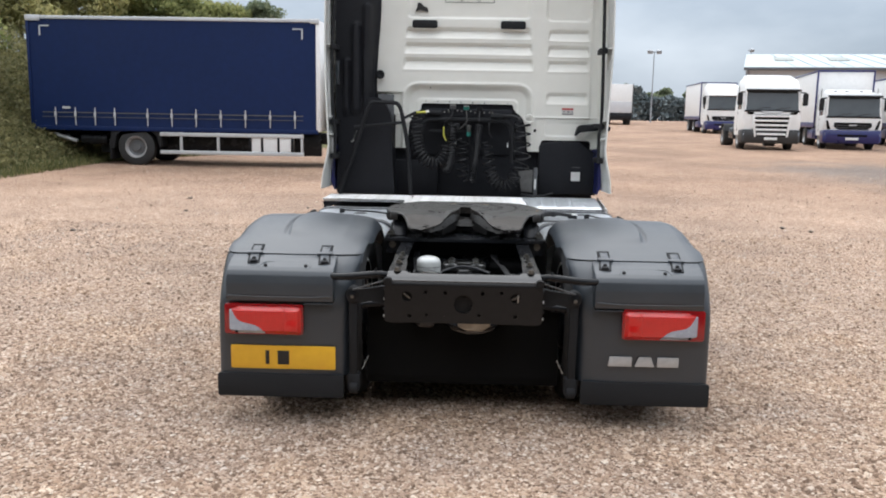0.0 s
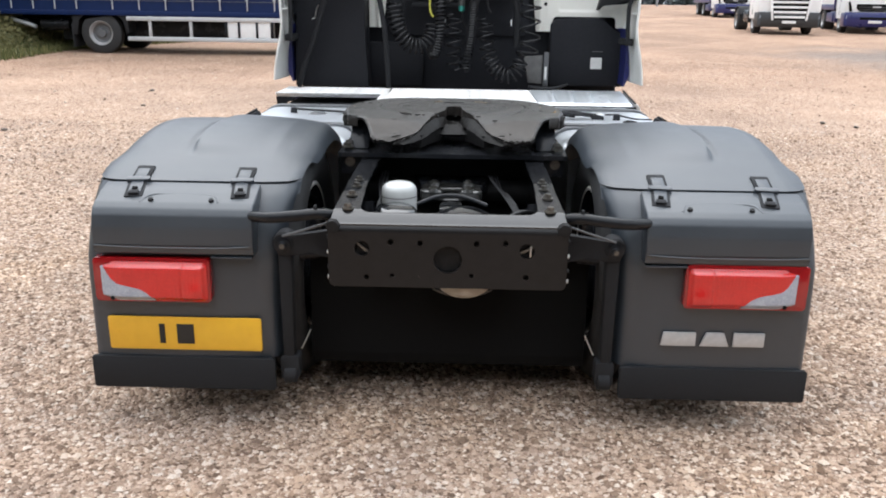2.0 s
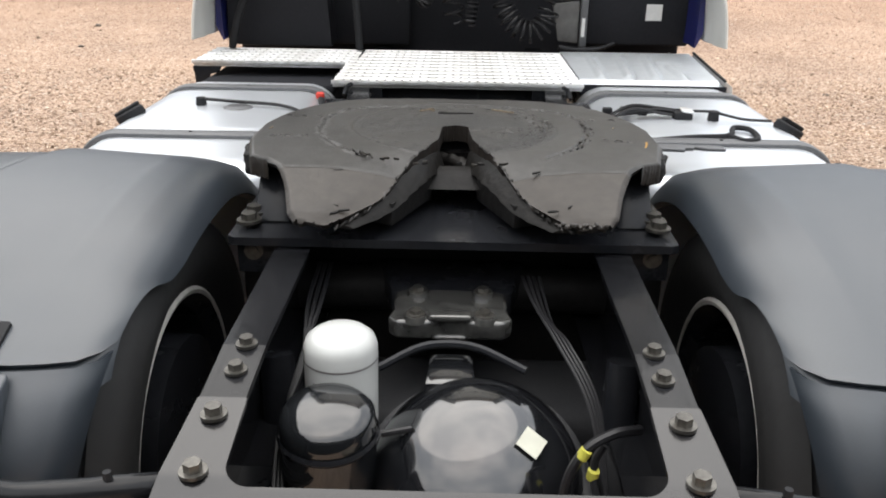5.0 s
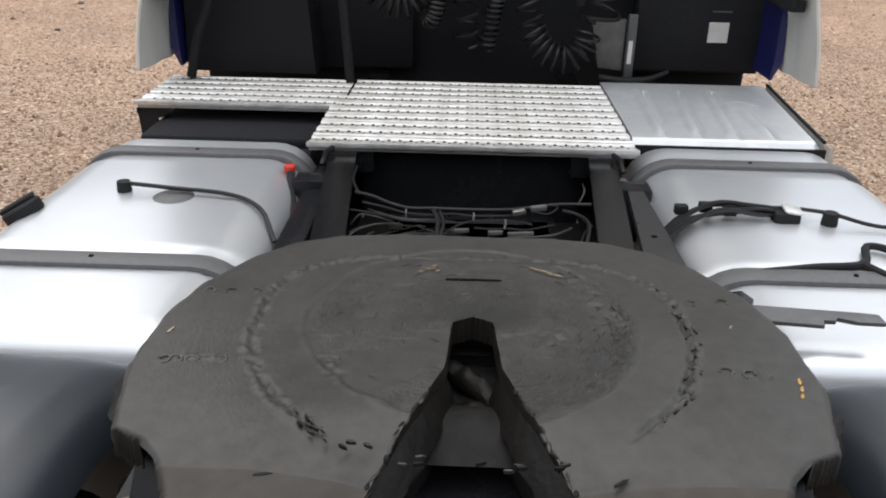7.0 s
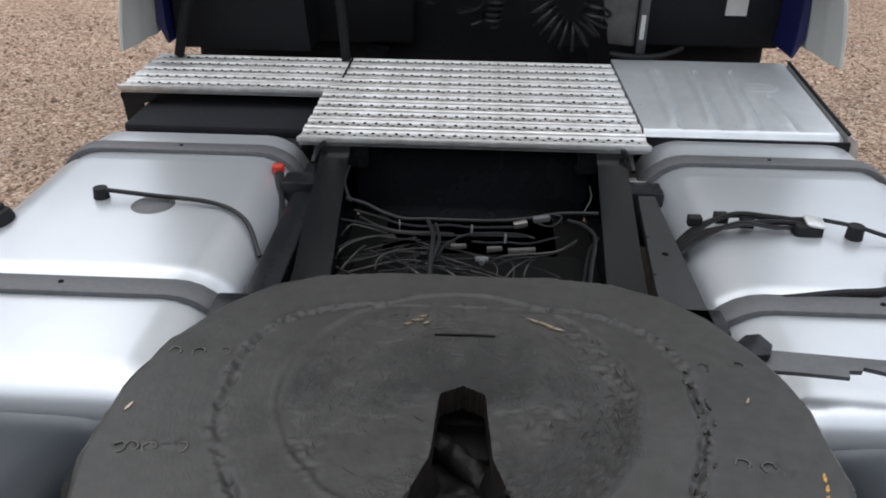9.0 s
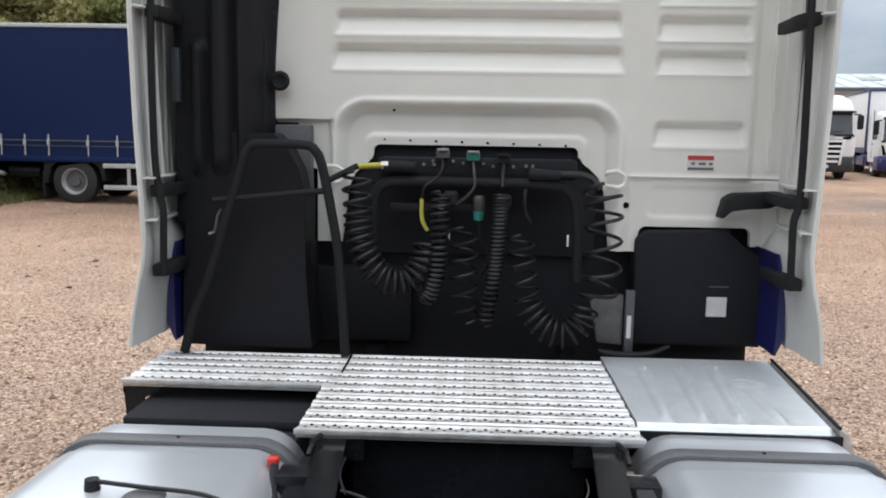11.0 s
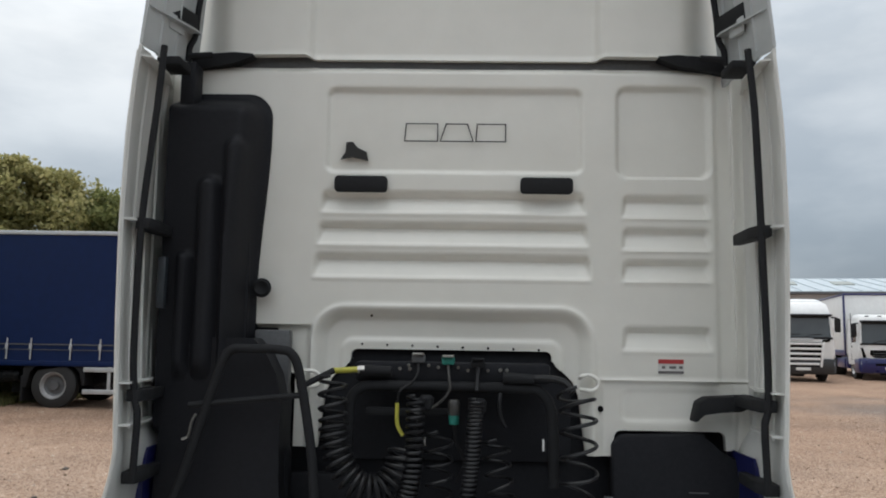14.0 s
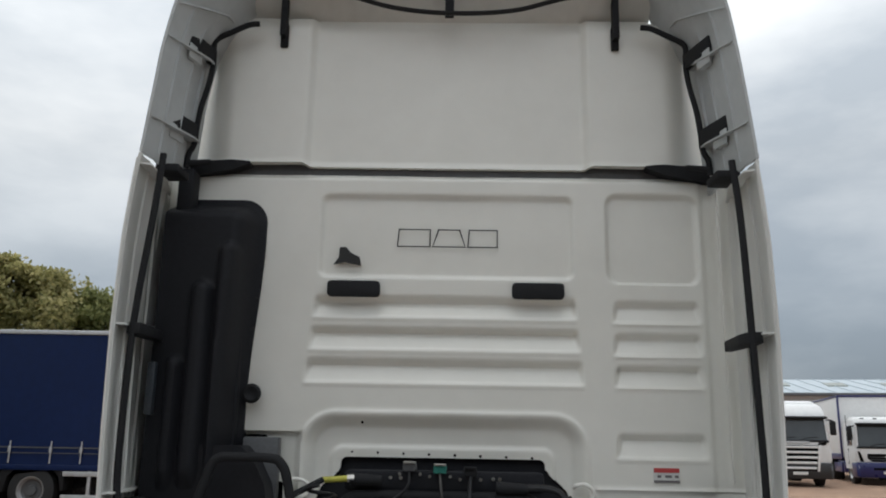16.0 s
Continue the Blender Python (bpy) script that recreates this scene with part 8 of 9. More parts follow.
def cab_over(name, label, lower, roof_top, slats, visor, box_body, colour_low, s0=1.52, s1=2.42):
    """A forward-control lorry whose front faces its own minus y; x is across, zero is on the ground under the bumper."""
    t = thing(name, label, "truck")
    w = 1.22
    # cab shell: rounded plan, raked screen
    secs = []
    for z, yf, inset in ((0.62, 0.10, 0.03), (1.0, 0.02, 0.0), (s0 - 0.06, 0.02, 0.0), (s1 + 0.03, 0.17, 0.05), (s1 + 0.16, 0.24, 0.07), (roof_top - 0.1, 0.45, 0.12), (roof_top, 0.7, 0.22)):
        secs.append([(x, y, z) for x, y in rounded(-w + inset, w - inset, yf, 2.15, 0.16, 4)])
    part("cab_shell", rings(secs), M_BOXWHITE, t, "white painted cab")
    part("windscreen", rings([[(x, y, z) for x, y in ((-w + ins, yf + 0.10), (-w + ins + 0.12, yf - 0.012), (w - ins - 0.12, yf - 0.012), (w - ins, yf + 0.10), (w - ins - 0.05, yf + 0.2), (-w + ins + 0.05, yf + 0.2))] for z, yf, ins in ((s0, 0.03, 0.03), (s1, 0.165, 0.07))]), M_GLASS, t, "large dark windscreen")
    for sx in (-1, 1):
        part("side_window", prism([(0.45, s0 + 0.03), (1.2, s0 + 0.03), (1.2, s1 - 0.07), (0.62, s1 - 0.07)], "x", sx * (w - 0.06), sx * (w + 0.004), 0.01), M_GLASS, t)
        part("door_line", box(*sorted((sx * (w - 0.02), sx * (w + 0.003))), 1.3, 1.315, 0.8, 2.8), M_HOLE, t)
        m_ = part("mirror", prism(rounded(*sorted((sx * 1.26, sx * 1.46)), s1 - 0.66, s1 - 0.12, 0.05, 3), "y", 0.05, 0.2, 0.03), M_RUBBER, t, "black door mirror")
        part("mirror_arm", tube([(sx * 1.15, 0.25, s1 - 0.08), (sx * 1.36, 0.12, s1 - 0.1)], 0.03, 8), M_RUBBER, t)
        lamp = part("headlamp", prism(rounded(*sorted((sx * 0.80, sx * 1.16)), 0.62, 0.80, 0.04, 3), "y", -0.06, 0.06, 0.01), M_CLEAR, t, "clear headlamp")
        part("front_slot", prism(([(sx * 0.72, s0 - 0.22), (sx * 1.02, s0 - 0.17), (sx * 1.06, s0 - 0.07), (sx * 0.76, s0 - 0.10)] if slats else [(sx * 0.93, 0.93), (sx * 1.06, 0.93), (sx * 1.14, 1.33), (sx * 1.06, 1.33)]), "y", -0.012, 0.04, 0.005), M_HOLE, t)
        road_wheel(t, sx * 1.02, 1.28, 0.5, 0.3, (1, 0, 0), sx, rim=True)
    part("bumper", rings([[(x, y, z) for x, y in rounded(-w - 0.01 + i_, w + 0.01 - i_, -0.07 + i_, 0.9, 0.14, 4)] for z, i_ in ((0.30, 0.05), (0.36, 0.0), (0.82, 0.0), (0.90, 0.03))]), colour_low, t, "moulded front bumper")
    part("plate", box(-0.27, 0.27, -0.085, -0.07, 0.45, 0.56, 0.004), M_LABEL, t)
    if slats:
        part("grille", prism([(-0.64, 0.62), (0.64, 0.62), (0.76, 1.55), (-0.76, 1.55)], "y", -0.012, 0.05, 0.02), M_HOLE, t, "dark grille opening")
        for k in range(5):
            z = 0.70 + 0.195 * k
            hw = 0.60 + 0.035 * k
            part("grille_slat", box(-hw, hw, -0.10, 0.0, z - 0.04, z + 0.045, 0.012), M_BOXWHITE, t)
        part("badge_strip", box(-0.42, 0.42, -0.012, 0.03, 1.60, 1.70, 0.01), M_TRAILGREY, t)
        part("grille_surround", prism([(-0.70, 0.58), (-0.62, 0.58), (-0.74, 1.56), (-0.84, 1.56)], "y", -0.10, 0.03, 0.01), M_BOXWHITE, t)
        part("grille_surround", prism([(0.70, 0.58), (0.62, 0.58), (0.74, 1.56), (0.84, 1.56)], "y", -0.10, 0.03, 0.01), M_BOXWHITE, t)
    else:
        part("grille", prism([(-0.62, 0.93), (0.62, 0.93), (0.80, 1.06), (0.78, 1.24), (-0.78, 1.24), (-0.80, 1.06)], "y", -0.012, 0.05, 0.02), M_HOLE, t, "dark grille opening")
        for k in range(2):
            part("grille_slat", box(-0.7, 0.7, -0.025, 0.0, 1.0 + 0.10 * k, 1.02 + 0.10 * k, 0.006), M_STRAP, t)
        part("badge_strip", box(-0.16, 0.16, -0.03, 0.03, 1.09, 1.15, 0.01), M_TRAILGREY, t)
    part("sun_visor", prism([(0.07, s1 + 0.05), (-0.16, s1 + 0.02), (-0.16, s1 - 0.03), (0.10, s1 - 0.05), (0.2, s1 + 0.05)], "x", -1.12, 1.12, 0.02), M_RUBBER if visor else M_BOXWHITE, t, "visor over the windscreen")
    part("roof_fairing", rings([[(x, y, z) for x, y in rounded(-1.05 + i_, 1.05 - i_, yf, 2.1, 0.18, 4)] for z, yf, i_ in ((roof_top - 0.2, 0.65, 0.0), (roof_top + 0.06, 0.85, 0.05), (roof_top + 0.15, 1.3, 0.12))]), M_BOXWHITE, t)
    part("chassis", box(-0.45, 0.45, 1.0, 6.6, 0.62, 0.90, 0.02), M_BLACK, t)
    part("bumper_slot", box(-0.62, 0.62, -0.078, -0.02, 0.60, 0.70, 0.01), M_HOLE, t)
    part("screen_sill", prism([(-1.16, s0 - 0.075), (1.16, s0 - 0.075), (1.13, s0 + 0.01), (-1.13, s0 + 0.01)], "y", -0.004, 0.06, 0.01), M_RUBBER, t)
    for wx in (-0.75, 0.05):
        part("wiper", tube([(wx, 0.0, s0 - 0.02), (wx + 0.35, 0.015, s0 + 0.10), (wx + 0.68, 0.02, s0 + 0.12)], 0.014, 5), M_RUBBER, t)
    for mx in (-0.8, -0.3, 0.3, 0.8):
        part("marker_lamp", box(mx - 0.07, mx + 0.07, 0.30, 0.42, s1 + 0.20, s1 + 0.25, 0.015), M_STRAP, t)
    for sx in (-1, 1):
        part("cab_step", box(*sorted((sx * 1.0, sx * 1.21)), 0.45, 0.9, 0.36, 0.60, 0.02), M_BOLTGREY, t)
        part("door_handle", box(*sorted((sx * (w - 0.01), sx * (w + 0.02))), 1.08, 1.24, s0 - 0.16, s0 - 0.12, 0.006), M_RUBBER, t)
        part("corner_vane", box(*sorted((sx * (w - 0.10), sx * (w + 0.012))), 0.10, 0.26, 0.95, s0 - 0.10, 0.03), M_BOXWHITE, t)
    for sx in (-1, 1):
        part("side_tank", box(*sorted((sx * 0.6, sx * 1.18)), 2.3, 3.6, 0.42, 0.95, 0.08, 3), lower, t)
        road_wheel(t, sx * 1.0, 4.9, 0.5, 0.5, (1, 0, 0), sx)
        part("mudguard", prism([(4.25, 0.75), (4.4, 1.0), (4.65, 1.12), (5.15, 1.12), (5.4, 1.0), (5.55, 0.75), (5.5, 0.74), (5.35, 0.95), (5.12, 1.06), (4.68, 1.06), (4.45, 0.95), (4.3, 0.74)], "x", sx * 0.72, sx * 1.25, 0.0), M_RUBBER, t)
    if box_body:
        y0, y1, zt = 2.35, 9.4, box_body
        b = part("box_body", box(-1.24, 1.24, y0, y1, 1.05, zt, 0.02), M_BOXWHITE, t, "white box body with blue edges")
        for sx in (-1, 1):
            part("edge_post", box(*sorted((sx * 1.20, sx * 1.275)), y0 - 0.03, y0 + 0.09, 1.0, zt + 0.02, 0.01), M_CABBLUE, t, "dark blue edge post")
            part("edge_rail", box(*sorted((sx * 1.21, sx * 1.27)), y0, y1, zt - 0.06, zt + 0.03, 0.01), M_CABBLUE, t)
            part("lower_rail", box(*sorted((sx * 1.20, sx * 1.27)), y0, y1, 0.98, 1.22, 0.01), M_CABBLUE, t)
            part("side_guard", box(*sorted((sx * 1.18, sx * 1.23)), 2.6, 4.1, 0.45, 0.85, 0.01), lower, t)
            road_wheel(t, sx * 1.0, 7.4, 0.5, 0.5, (1, 0, 0), sx)
        part("top_edge", box(-1.25, 1.25, y0 - 0.04, y0 + 0.06, zt - 0.05, zt + 0.03, 0.01), M_CABBLUE, t)
        part("chassis_tail", box(-0.45, 0.45, 6.6, 9.2, 0.7, 0.95, 0.02), M_BLACK, t)
    else:
        part("coupling_plate", prism(rounded(-0.45, 0.45, 4.5, 5.3, 0.15, 4), "z", 0.98, 1.06, 0.01), M_BLACK, t)
    return t


def park(t, x, y, deg):
    t.matrix_basis = pose(x, y, ground_z(x, y), 0, 0, deg)
    return t


park(cab_over("tractor_unit", "white tractor unit with slatted grille, parked facing the camera", M_BLACK, 3.14, True, True, 0, M_BOLTGREY, 1.74, 2.60), 13.34, 37.6, -8)
park(cab_over("box_lorry", "white box lorry with blue bumper and blue edge posts", M_CABBLUE, 2.60, False, True, 3.68, M_CABBLUE), 17.6, 39.2, -13)
park(cab_over("box_lorry", "white and blue box lorry parked farther off", M_CABBLUE, 3.4, False, False, 3.66, M_CABBLUE, 1.72, 2.7), 18.15, 60.0, -6)
park(cab_over("box_lorry", "white box lorry at the end of the row", M_CABBLUE, 2.9, False, True, 3.5, M_CABBLUE), 22.3, 41.5, -13)


def far_trailer():
    t = thing("box_trailer", "pale box trailer standing far off in the yard", "trailer")
    part("body", box(-1.27, 1.27, 0, 12, 1.2, 4.0, 0.03), M_BOXWHITE, t)
    part("lower_panel", box(-1.27, 1.27, -0.02, 0.0, 1.2, 2.3, 0.005), M_SHEDWALL, t)
    part("tail_frame", box(-1.25, 1.25, 0.0, 0.3, 0.55, 1.2, 0.03), M_BLACK, t)
    part("edge_post", box(1.22, 1.30, -0.03, 0.08, 1.0, 4.05, 0.01), M_STRAP, t)
    for sx in (-1, 1):
        for y in (1.2, 2.5):
            road_wheel(t, sx * 0.98, y, 0.5, 0.5, (1, 0, 0), sx)
    return park(t, 15.2, 84, -4)


far_trailer()


# Shed, masts and the far edge of the yard
def shed():
    t = thing("shed", "long low industrial shed with pale roof and skylights", "building")
    x0, x1, y0, ym, ze, zr = 24.5, 78.0, 76.0, 92.0, 6.35, 8.6
    slip = 0.12
    part("wall", box(x0, x1, y0, y0 + 0.2, 0.3, ze, 0.0), M_SHEDWALL, t, "grey sheet metal wall")
    part("wall", prism([(x0, y0), (x0 + 0.2, y0), (x0 + 0.2 + 32 * slip, 108), (x0 + 32 * slip, 108)], "z", 0.3, ze), M_SHEDWALL, t)
    part("roof", rings([[(x, y0 - 0.4, ze - 0.05), (x + 16 * slip, ym, zr), (x + 32 * slip, 108.4, ze), (x + 32 * slip, 108.4, ze - 0.25), (x + 16 * slip, ym, zr - 0.25), (x, y0 - 0.4, ze - 0.3)] for x in (x0 - 0.4, x1)]), M_SHEDROOF, t, "pale sheet roof", smooth=0)
    part("gutter", box(x0 - 0.4, x1, y0 - 0.6, y0 - 0.35, ze - 0.35, ze - 0.1, 0.03), M_STRAP, t)
    rib = mesh_of("roof_rib", rings([[(-0.03, y0 - 0.4 - 84, ze - 7.4), (0.03, y0 - 0.4 - 84, ze - 7.4), (0.03, ym - 84, zr - 7.35), (-0.03, ym - 84, zr - 7.35)], [(-0.03, y0 - 0.4 - 84, ze - 7.45), (0.03, y0 - 0.4 - 84, ze - 7.45), (0.03, ym - 84, zr - 7.42), (-0.03, ym - 84, zr - 7.42)]]), M_SHEDROOF, 0)
    for k in range(2, 34):
        piece("roof_rib", rib, (x0 + 0.8 + 1.55 * k, 84, 7.42), t)
    for k in range(7):
        x = 26.9 + 4.9 * k
        part("skylight", rings([[(x + dx, y, ze + (y - y0 + 0.4) * (zr - ze) / (ym - y0 + 0.4) + dz) for dx, y in ((0.7, 82.5), (2.4, 82.5), (2.8, 86.5), (1.1, 86.5))] for dz in (-0.05, 0.06)]), M_SKYLIGHT, t, smooth=0)
    for k in range(5):
        part("roller_door", box(30 + 9 * k, 34.5 + 9 * k, y0 - 0.06, y0 + 0.02, 0.6, 5.2, 0.0), M_STRAP, t)
    t.matrix_basis = Matrix.Translation((24.95, 76, 0)) @ pose(0, 0, 0, 0, 0, -12) @ Matrix.Translation((-24.5, -76, 0))
    return t


shed()


def mast(x, y, top, heads):
    t = thing("light_mast", "tall steel yard light mast with twin heads", "lamp post", "yard lights")
    z = ground_z(x, y)
    part("pole", lathe([(0, 0.11), (0.5, 0.09), (top - z, 0.05)], (0, 0, 0), (0, 0, 1), 10, caps=True), M_MAST, t)
    part("cross_arm", box(-0.45, 0.45, -0.05, 0.05, top - z - 0.08, top - z + 0.02, 0.01), M_MAST, t)
    for sx in ((-1, 1) if heads == 2 else (0,)):
        part("flood_head", turn_bm(box(-0.28, 0.28, -0.2, 0.2, -0.1, 0.30, 0.04), pose(sx * 0.52, -0.1, top - z - 0.1, 25, 0, 0)), M_MAST, t)
    t.matrix_basis = pose(x, y, z)


mast(21.9, 100, 9.4, 2)
mast(39.2, 118, 11.2, 1)

for i, (x, y, wx, wz, m_) in enumerate(((30.5, 104, 1.6, 0.9, M_BOXWHITE), (33.3, 106, 2.2, 0.8, M_SHEDWALL), (28.3, 102, 1.2, 1.1, M_STRAP), (36, 108, 1.4, 0.7, M_BOXWHITE))):
    b_ = thing("crate_stack", "low pale stack of crates at the far edge", "crates", "far stacks")
    part("crate", box(-wx, 0.1, -0.8, 0.8, 0.0, wz, 0.05), m_, b_)
    part("crate", box(0.2, wx, -0.8, 0.8, 0.0, wz * 0.8, 0.05), M_SHEDWALL, b_)
    b_.matrix_basis = pose(x, y, ground_z(x, y))


# Bank, bushes and trees
def bank_edge(y):
    return np.interp(y, [-30, 10, 18, 24, 30, 40, 70], [-16, -12.5, -10.2, -10.3, -7.2, -1.5, 4.0])


def bank_height(x, y):
    d = bank_edge(y) - x
    return 2.9 * smoothstep(0.0, 6.0, d) + 0.25 * smoothstep(0, 0.8, d) + 0.12 * np.sin(x * 2.1) * np.sin(y * 1.7) * smoothstep(0, 1.5, d)


def build_bank():
    ys = np.linspace(-20, 70, 120)
    f = np.concatenate([np.linspace(0, 8, 40), [12, 20, 60]])
    Y, Fd = np.meshgrid(ys, f, indexing="ij")
    X = bank_edge(Y) - Fd
    Z = land(X, Y) + bank_height(X, Y) - 0.03
    idx = np.arange(X.size).reshape(X.shape)
    me = bpy.data.meshes.new("bank")
    me.from_pydata(np.stack([X, Y, Z], -1).reshape(-1, 3).tolist(), [], np.stack([idx[:-1, :-1], idx[1:, :-1], idx[1:, 1:], idx[:-1, 1:]], -1).reshape(-1, 4).tolist())
    me.materials.append(M_BANK)
    me.shade_smooth()
    tagged(new("bank", me), "overgrown earth bank at the edge of the yard", "bank", kind="structure")


build_bank()


def quads(name, centre, size, rng, material, upright=0.0):
    """Many small leaves, each a bent pair of triangles of its own direction."""
    n = len(centre)
    u = rng.normal(size=(n, 3))
    u /= np.linalg.norm(u, axis=1)[:, None]
    v = rng.normal(size=(n, 3))
    v[:, 2] += upright * 3
    v -= u * (u * v).sum(1)[:, None]
    v /= np.linalg.norm(v, axis=1)[:, None]
    s_ = size[:, None]
    nrm = np.cross(u, v)
    P = np.stack([centre - v * s_, centre + u * s_ * 0.55 + nrm * s_ * 0.12, centre + v * s_, centre - u * s_ * 0.55 + nrm * s_ * 0.12], 1).reshape(-1, 3)
    idx = np.arange(n)[:, None] * 4
    Fc = np.concatenate([idx + np.array([[0, 1, 2]]), idx + np.array([[0, 2, 3]])], 0)
    me = bpy.data.meshes.new(name)
    me.from_pydata(P.tolist(), [], Fc.tolist())
    me.materials.append(material)
    return me


def tree(x, y, h, spread, material, seed, label, leaves=7600, size=0.095, base=None):
    rng = np.random.default_rng(seed)
    rr = random.Random(seed)
    z0 = (ground_z(x, y) + float(bank_height(np.array(x), np.array(y))) - 0.1) if base is None else base
    H = h - z0
    t = thing("tree", label, "tree", "trees behind the yard")
    trunk = tube([(0.0, 0.0, 0.0), (0.05, 0.02, H * 0.25), (-0.04, 0.05, H * 0.5), (0.03, 0.0, H * 0.8)], 0.10, 8)
    for v in trunk.verts:
        k = 1 - 0.8 * max(0.0, v.co.z) / max(H, 0.1)
        v.co.x, v.co.y = v.co.x * k, v.co.y * k
    tips = []
    for k in range(16):
        a, f = rr.uniform(0, 6.28), rr.uniform(0.22, 0.85)
        ln = spread * rr.uniform(0.5, 1.0) * (1.15 - f * 0.7)
        p0 = Vector((0, 0, H * f))
        p1 = p0 + Vector((math.cos(a) * ln, math.sin(a) * ln, ln * rr.uniform(0.25, 0.9)))
        mid = p0.lerp(p1, 0.5) + Vector((0, 0, 0.12))
        tube([p0, mid, p1], 0.028, 5, bm=trunk)
        tips += [p1, mid]
    tips += [Vector((rr.uniform(-0.2, 0.2), rr.uniform(-0.2, 0.2), H * rr.uniform(0.8, 1.0))) for _ in range(6)]
    part("trunk", trunk, M_BARK, t, "brown trunk and limbs")
    tp = np.array([tuple(p) for p in tips])
    pick = rng.integers(0, len(tp), leaves)
    rad = rng.uniform(0.35, 0.75, len(tp))[pick] * spread * 0.72
    off = rng.normal(size=(leaves, 3))
    off /= np.linalg.norm(off, axis=1)[:, None]
    c = tp[pick] + off * (rad * rng.uniform(0.15, 1.0, leaves) ** 0.6)[:, None] * np.array([1, 1, 0.8])
    c[:, 2] = np.minimum(c[:, 2], H + rng.uniform(-0.3, 0.15, leaves))
    me = quads("crown", c, rng.uniform(0.6, 1.3, leaves) * size, rng, material)
    mid = centred(me)
    crown = new("crown", me)
    crown.parent = t
    crown.location = mid
    tagged(crown, "uneven crown of small leaves")
    t.matrix_basis = pose(x, y, z0)
    return t


for i, (x, y, h, sp, m_, lab) in enumerate((
        (-21.0, 33.0, 9.0, 2.0, M_LEAF_D, "broad olive green tree on the bank"),
        (-18.6, 32.5, 8.4, 1.9, M_LEAF_D, "broad olive green tree on the bank"),
        (-16.6, 31.8, 7.9, 1.7, M_LEAF_D, "olive green tree with thin top shoots"),
        (-15.0, 31.5, 7.5, 1.5, M_LEAF_B, "tree turning yellow in autumn"),
        (-13.6, 32.0, 7.2, 1.6, M_LEAF_B, "tree turning yellow in autumn"),
        (-12.4, 33.0, 6.6, 1.5, M_LEAF_D, "olive green tree on the bank"),
        (-11.0, 33.4, 5.9, 1.3, M_LEAF_D, "low olive green tree behind the lorry"),
        (-9.6, 34.0, 5.7, 1.3, M_LEAF_D, "low olive green tree behind the lorry"),
        (-8.4, 35.0, 5.9, 1.2, M_LEAF_C, "low dark green tree behind the lorry"),
        (-23.5, 27.0, 8.0, 2.0, M_LEAF_B, "tree turning yellow in autumn"),
        (-17.5, 25.5, 6.6, 1.8, M_LEAF_D, "olive green tree on the bank"),
        (-15.2, 27.5, 6.0, 1.6, M_LEAF_B, "bushy tree turning yellow"),
        (-14.2, 23.0, 5.2, 1.5, M_LEAF_D, "bushy olive tree on the bank"))):
    tree(x, y, h, sp, m_, 20 + i, lab)
for i, x in enumerate((23.6, 25.4, 27.3, 28.7, 30.6, 32.6, 34.8, 37.5, 41.0)):
    tree(x, 132 + 3 * (i % 3), 5.6 + 0.5 * ((i * 7) % 4) - 0.12 * i, 1.7, M_LEAF_C, 60 + i, "dark green tree at the far edge of the yard", 1300, 0.34, base=1.2)


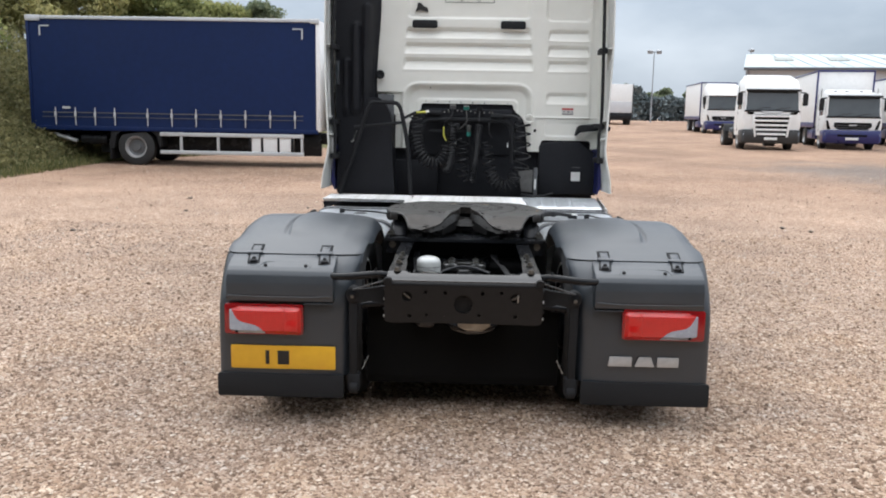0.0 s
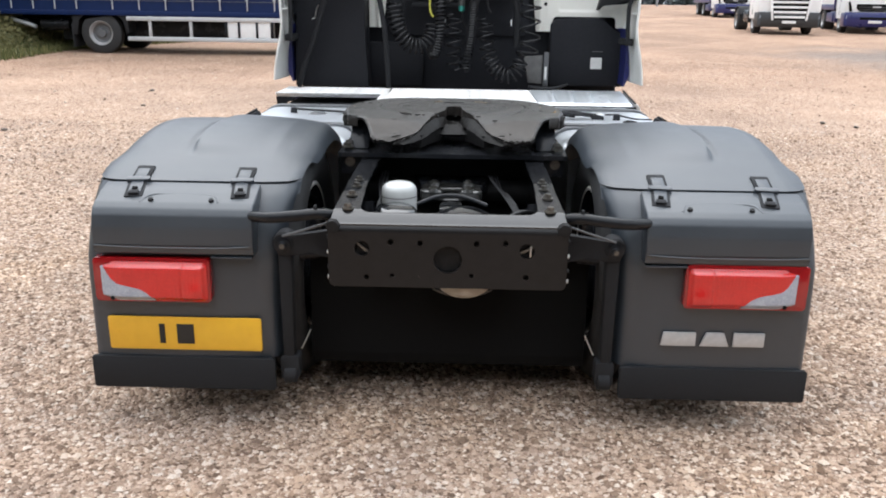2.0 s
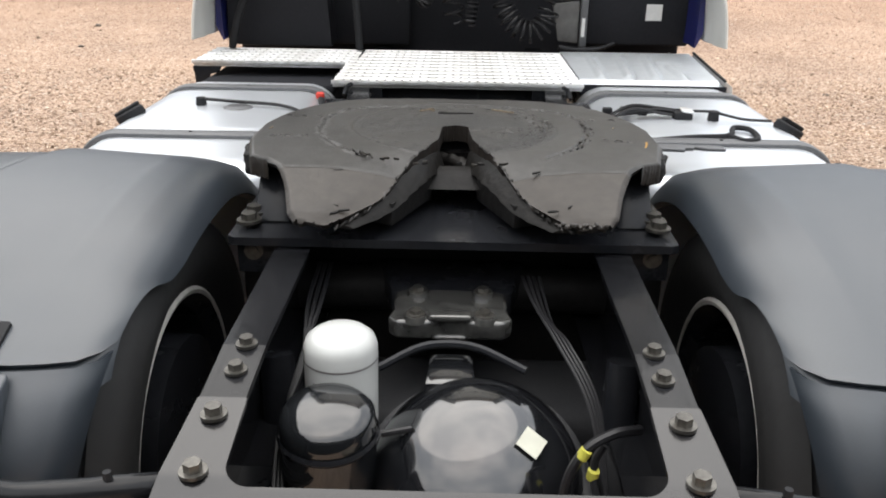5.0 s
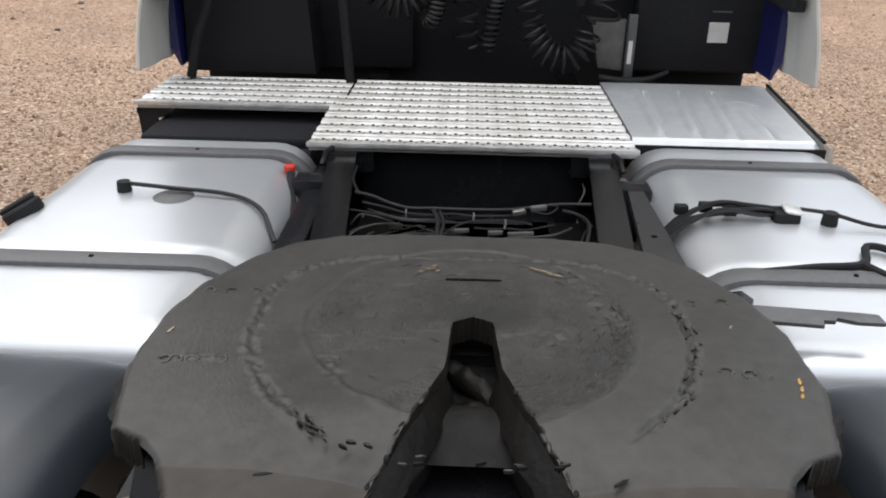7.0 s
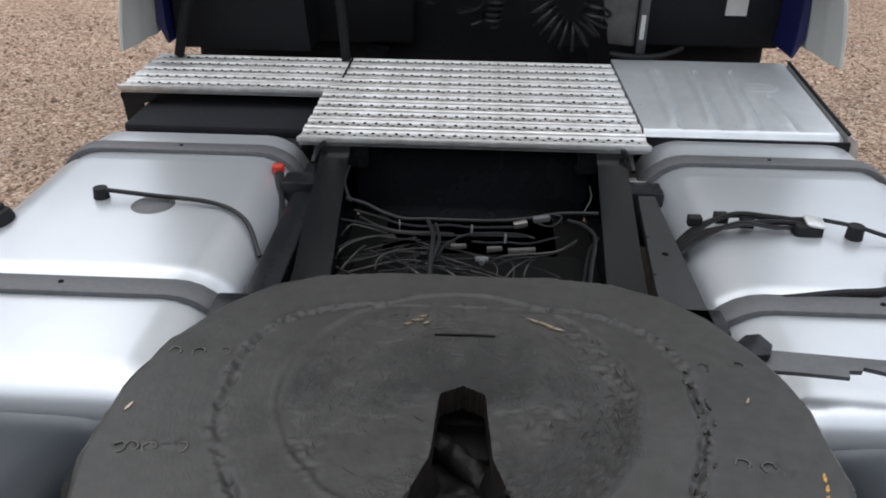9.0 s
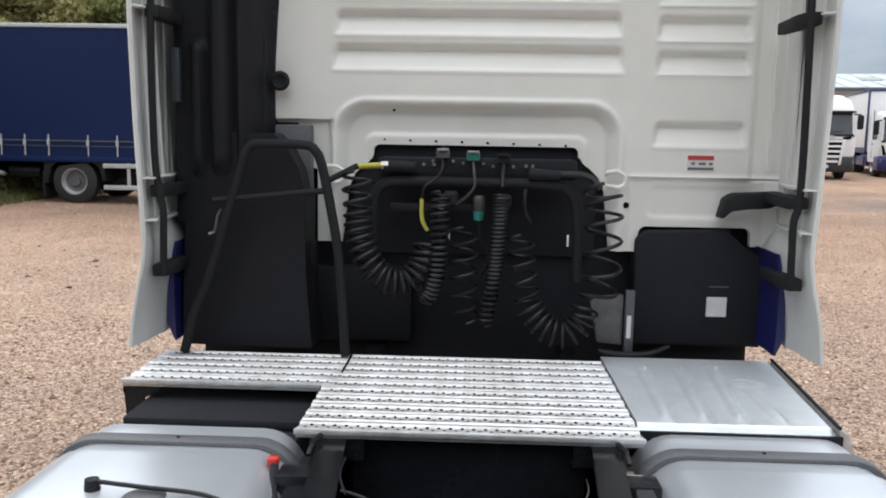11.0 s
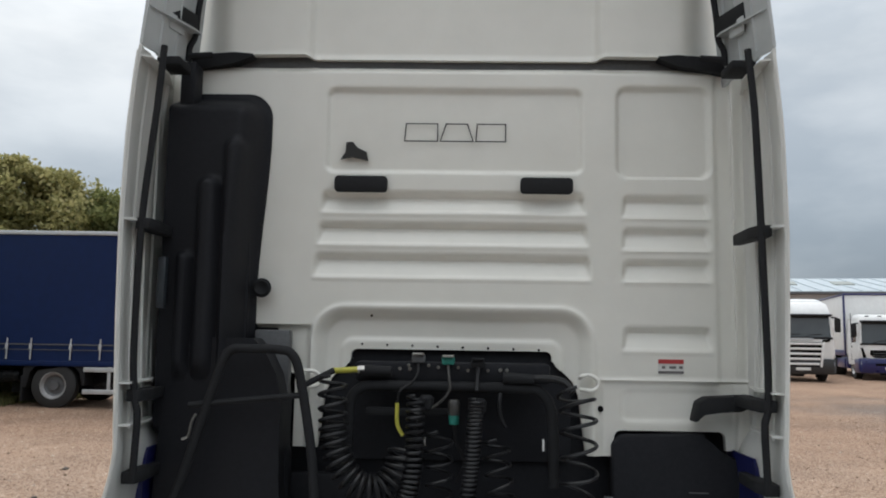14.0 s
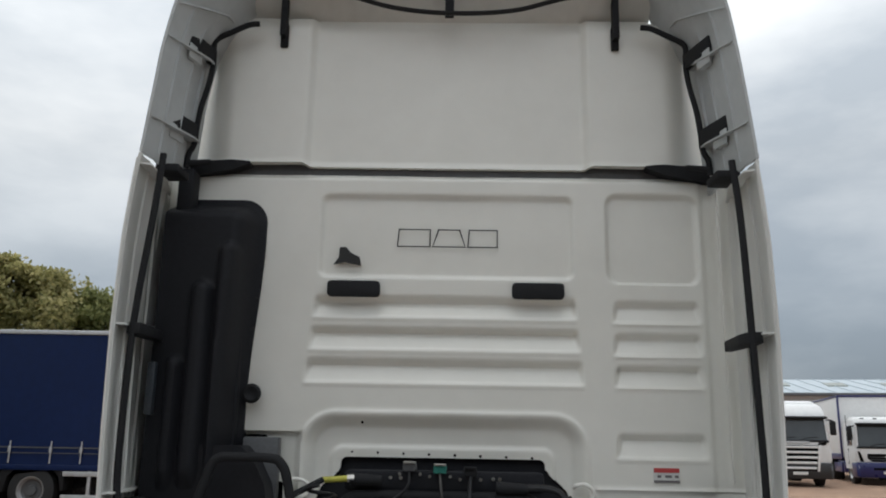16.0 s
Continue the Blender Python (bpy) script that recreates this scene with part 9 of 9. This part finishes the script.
def undergrowth():
    rng = np.random.default_rng(9)
    n = 76000
    y = rng.uniform(12, 34, n)
    d = rng.gamma(2.0, 1.6, n)
    x = bank_edge(y) - 0.15 - d
    clump = 0.5 + 0.5 * np.sin(x * 1.9 + 2 * np.sin(y * 0.8)) * np.sin(y * 1.6 + x * 0.5)
    tall = (0.25 + 1.7 * clump * smoothstep(0.2, 2.0, d)) * rng.uniform(0.05, 1.0, n)
    z = land(x, y) + bank_height(x, y) + tall
    me = quads("undergrowth", np.stack([x, y, z], 1), rng.uniform(0.03, 0.085, n), rng, M_BUSH)
    tagged(new("undergrowth", me), "tangled olive and yellow bushes covering the bank", "bushes", kind="stuff")
    m = 9000
    y = rng.uniform(8, 30, m)
    x = bank_edge(y) + 0.35 - rng.gamma(1.5, 0.5, m)
    hgt = rng.uniform(0.08, 0.3, m)
    a = rng.uniform(0, 6.28, m)
    z = land(x, y) + np.maximum(bank_height(x, y), 0) - 0.03
    wdt = 0.012
    P = np.stack([np.stack([x - wdt * np.cos(a), y - wdt * np.sin(a), z], 1), np.stack([x + wdt * np.cos(a), y + wdt * np.sin(a), z], 1), np.stack([x + 0.12 * np.sin(a) * hgt * 3, y + 0.1 * np.cos(a) * hgt * 3, z + hgt], 1)], 1).reshape(-1, 3)
    me = bpy.data.meshes.new("grass")
    me.from_pydata(P.tolist(), [], np.arange(m * 3).reshape(-1, 3).tolist())
    me.materials.append(M_GRASS)
    tagged(new("grass", me), "rough grass along the foot of the bank", "grass", kind="stuff")


undergrowth()


def far_woods():
    """A closed dark belt of trees past the far edge of the yard."""
    rng = np.random.default_rng(31)
    n = 16000
    x = rng.uniform(20, 62, n)
    top = 5.0 + 0.5 * np.sin(x * 0.9) * np.sin(x * 0.37 + 1) + 1.1 * np.exp(-((x - 25.5) / 1.4) ** 2)
    z = 1.0 + (top - 1.0) * rng.uniform(0, 1, n) ** 0.7 + rng.normal(0, 0.15, n)
    y = 128 + rng.uniform(0, 3, n) + 1.2 * np.sin(x * 1.4)
    me = quads("far_woods", np.stack([x, y, z], 1), rng.uniform(0.18, 0.45, n), rng, M_WOODS)
    tagged(new("far_woods", me), "closed dark belt of trees past the yard, haze in its leaf colour", "woods", kind="stuff")


far_woods()


def stone(x, y, s, seed):
    rr = random.Random(seed)
    bm = bmesh.new()
    bmesh.ops.create_icosphere(bm, subdivisions=2, radius=s)
    for v in bm.verts:
        v.co *= rr.uniform(0.78, 1.15)
        v.co.z *= 0.5
    turn_bm(bm, Matrix.Translation((x, y, ground_z(x, y) + s * 0.3)))
    solo("stone", bm, M_STONE, "dark stone lying on the gravel", "stone", "stones in the yard", smooth=30)


for i, (x, y, s) in enumerate(((-5.15, 11.6, 0.06), (-4.9, 15.5, 0.07), (4.7, 13.2, 0.06), (5.0, 12.9, 0.05), (-4.4, 13.8, 0.05), (-2.6, 14.5, 0.04), (3.4, 11.8, 0.05))):
    stone(x, y, s * 0.6, i)
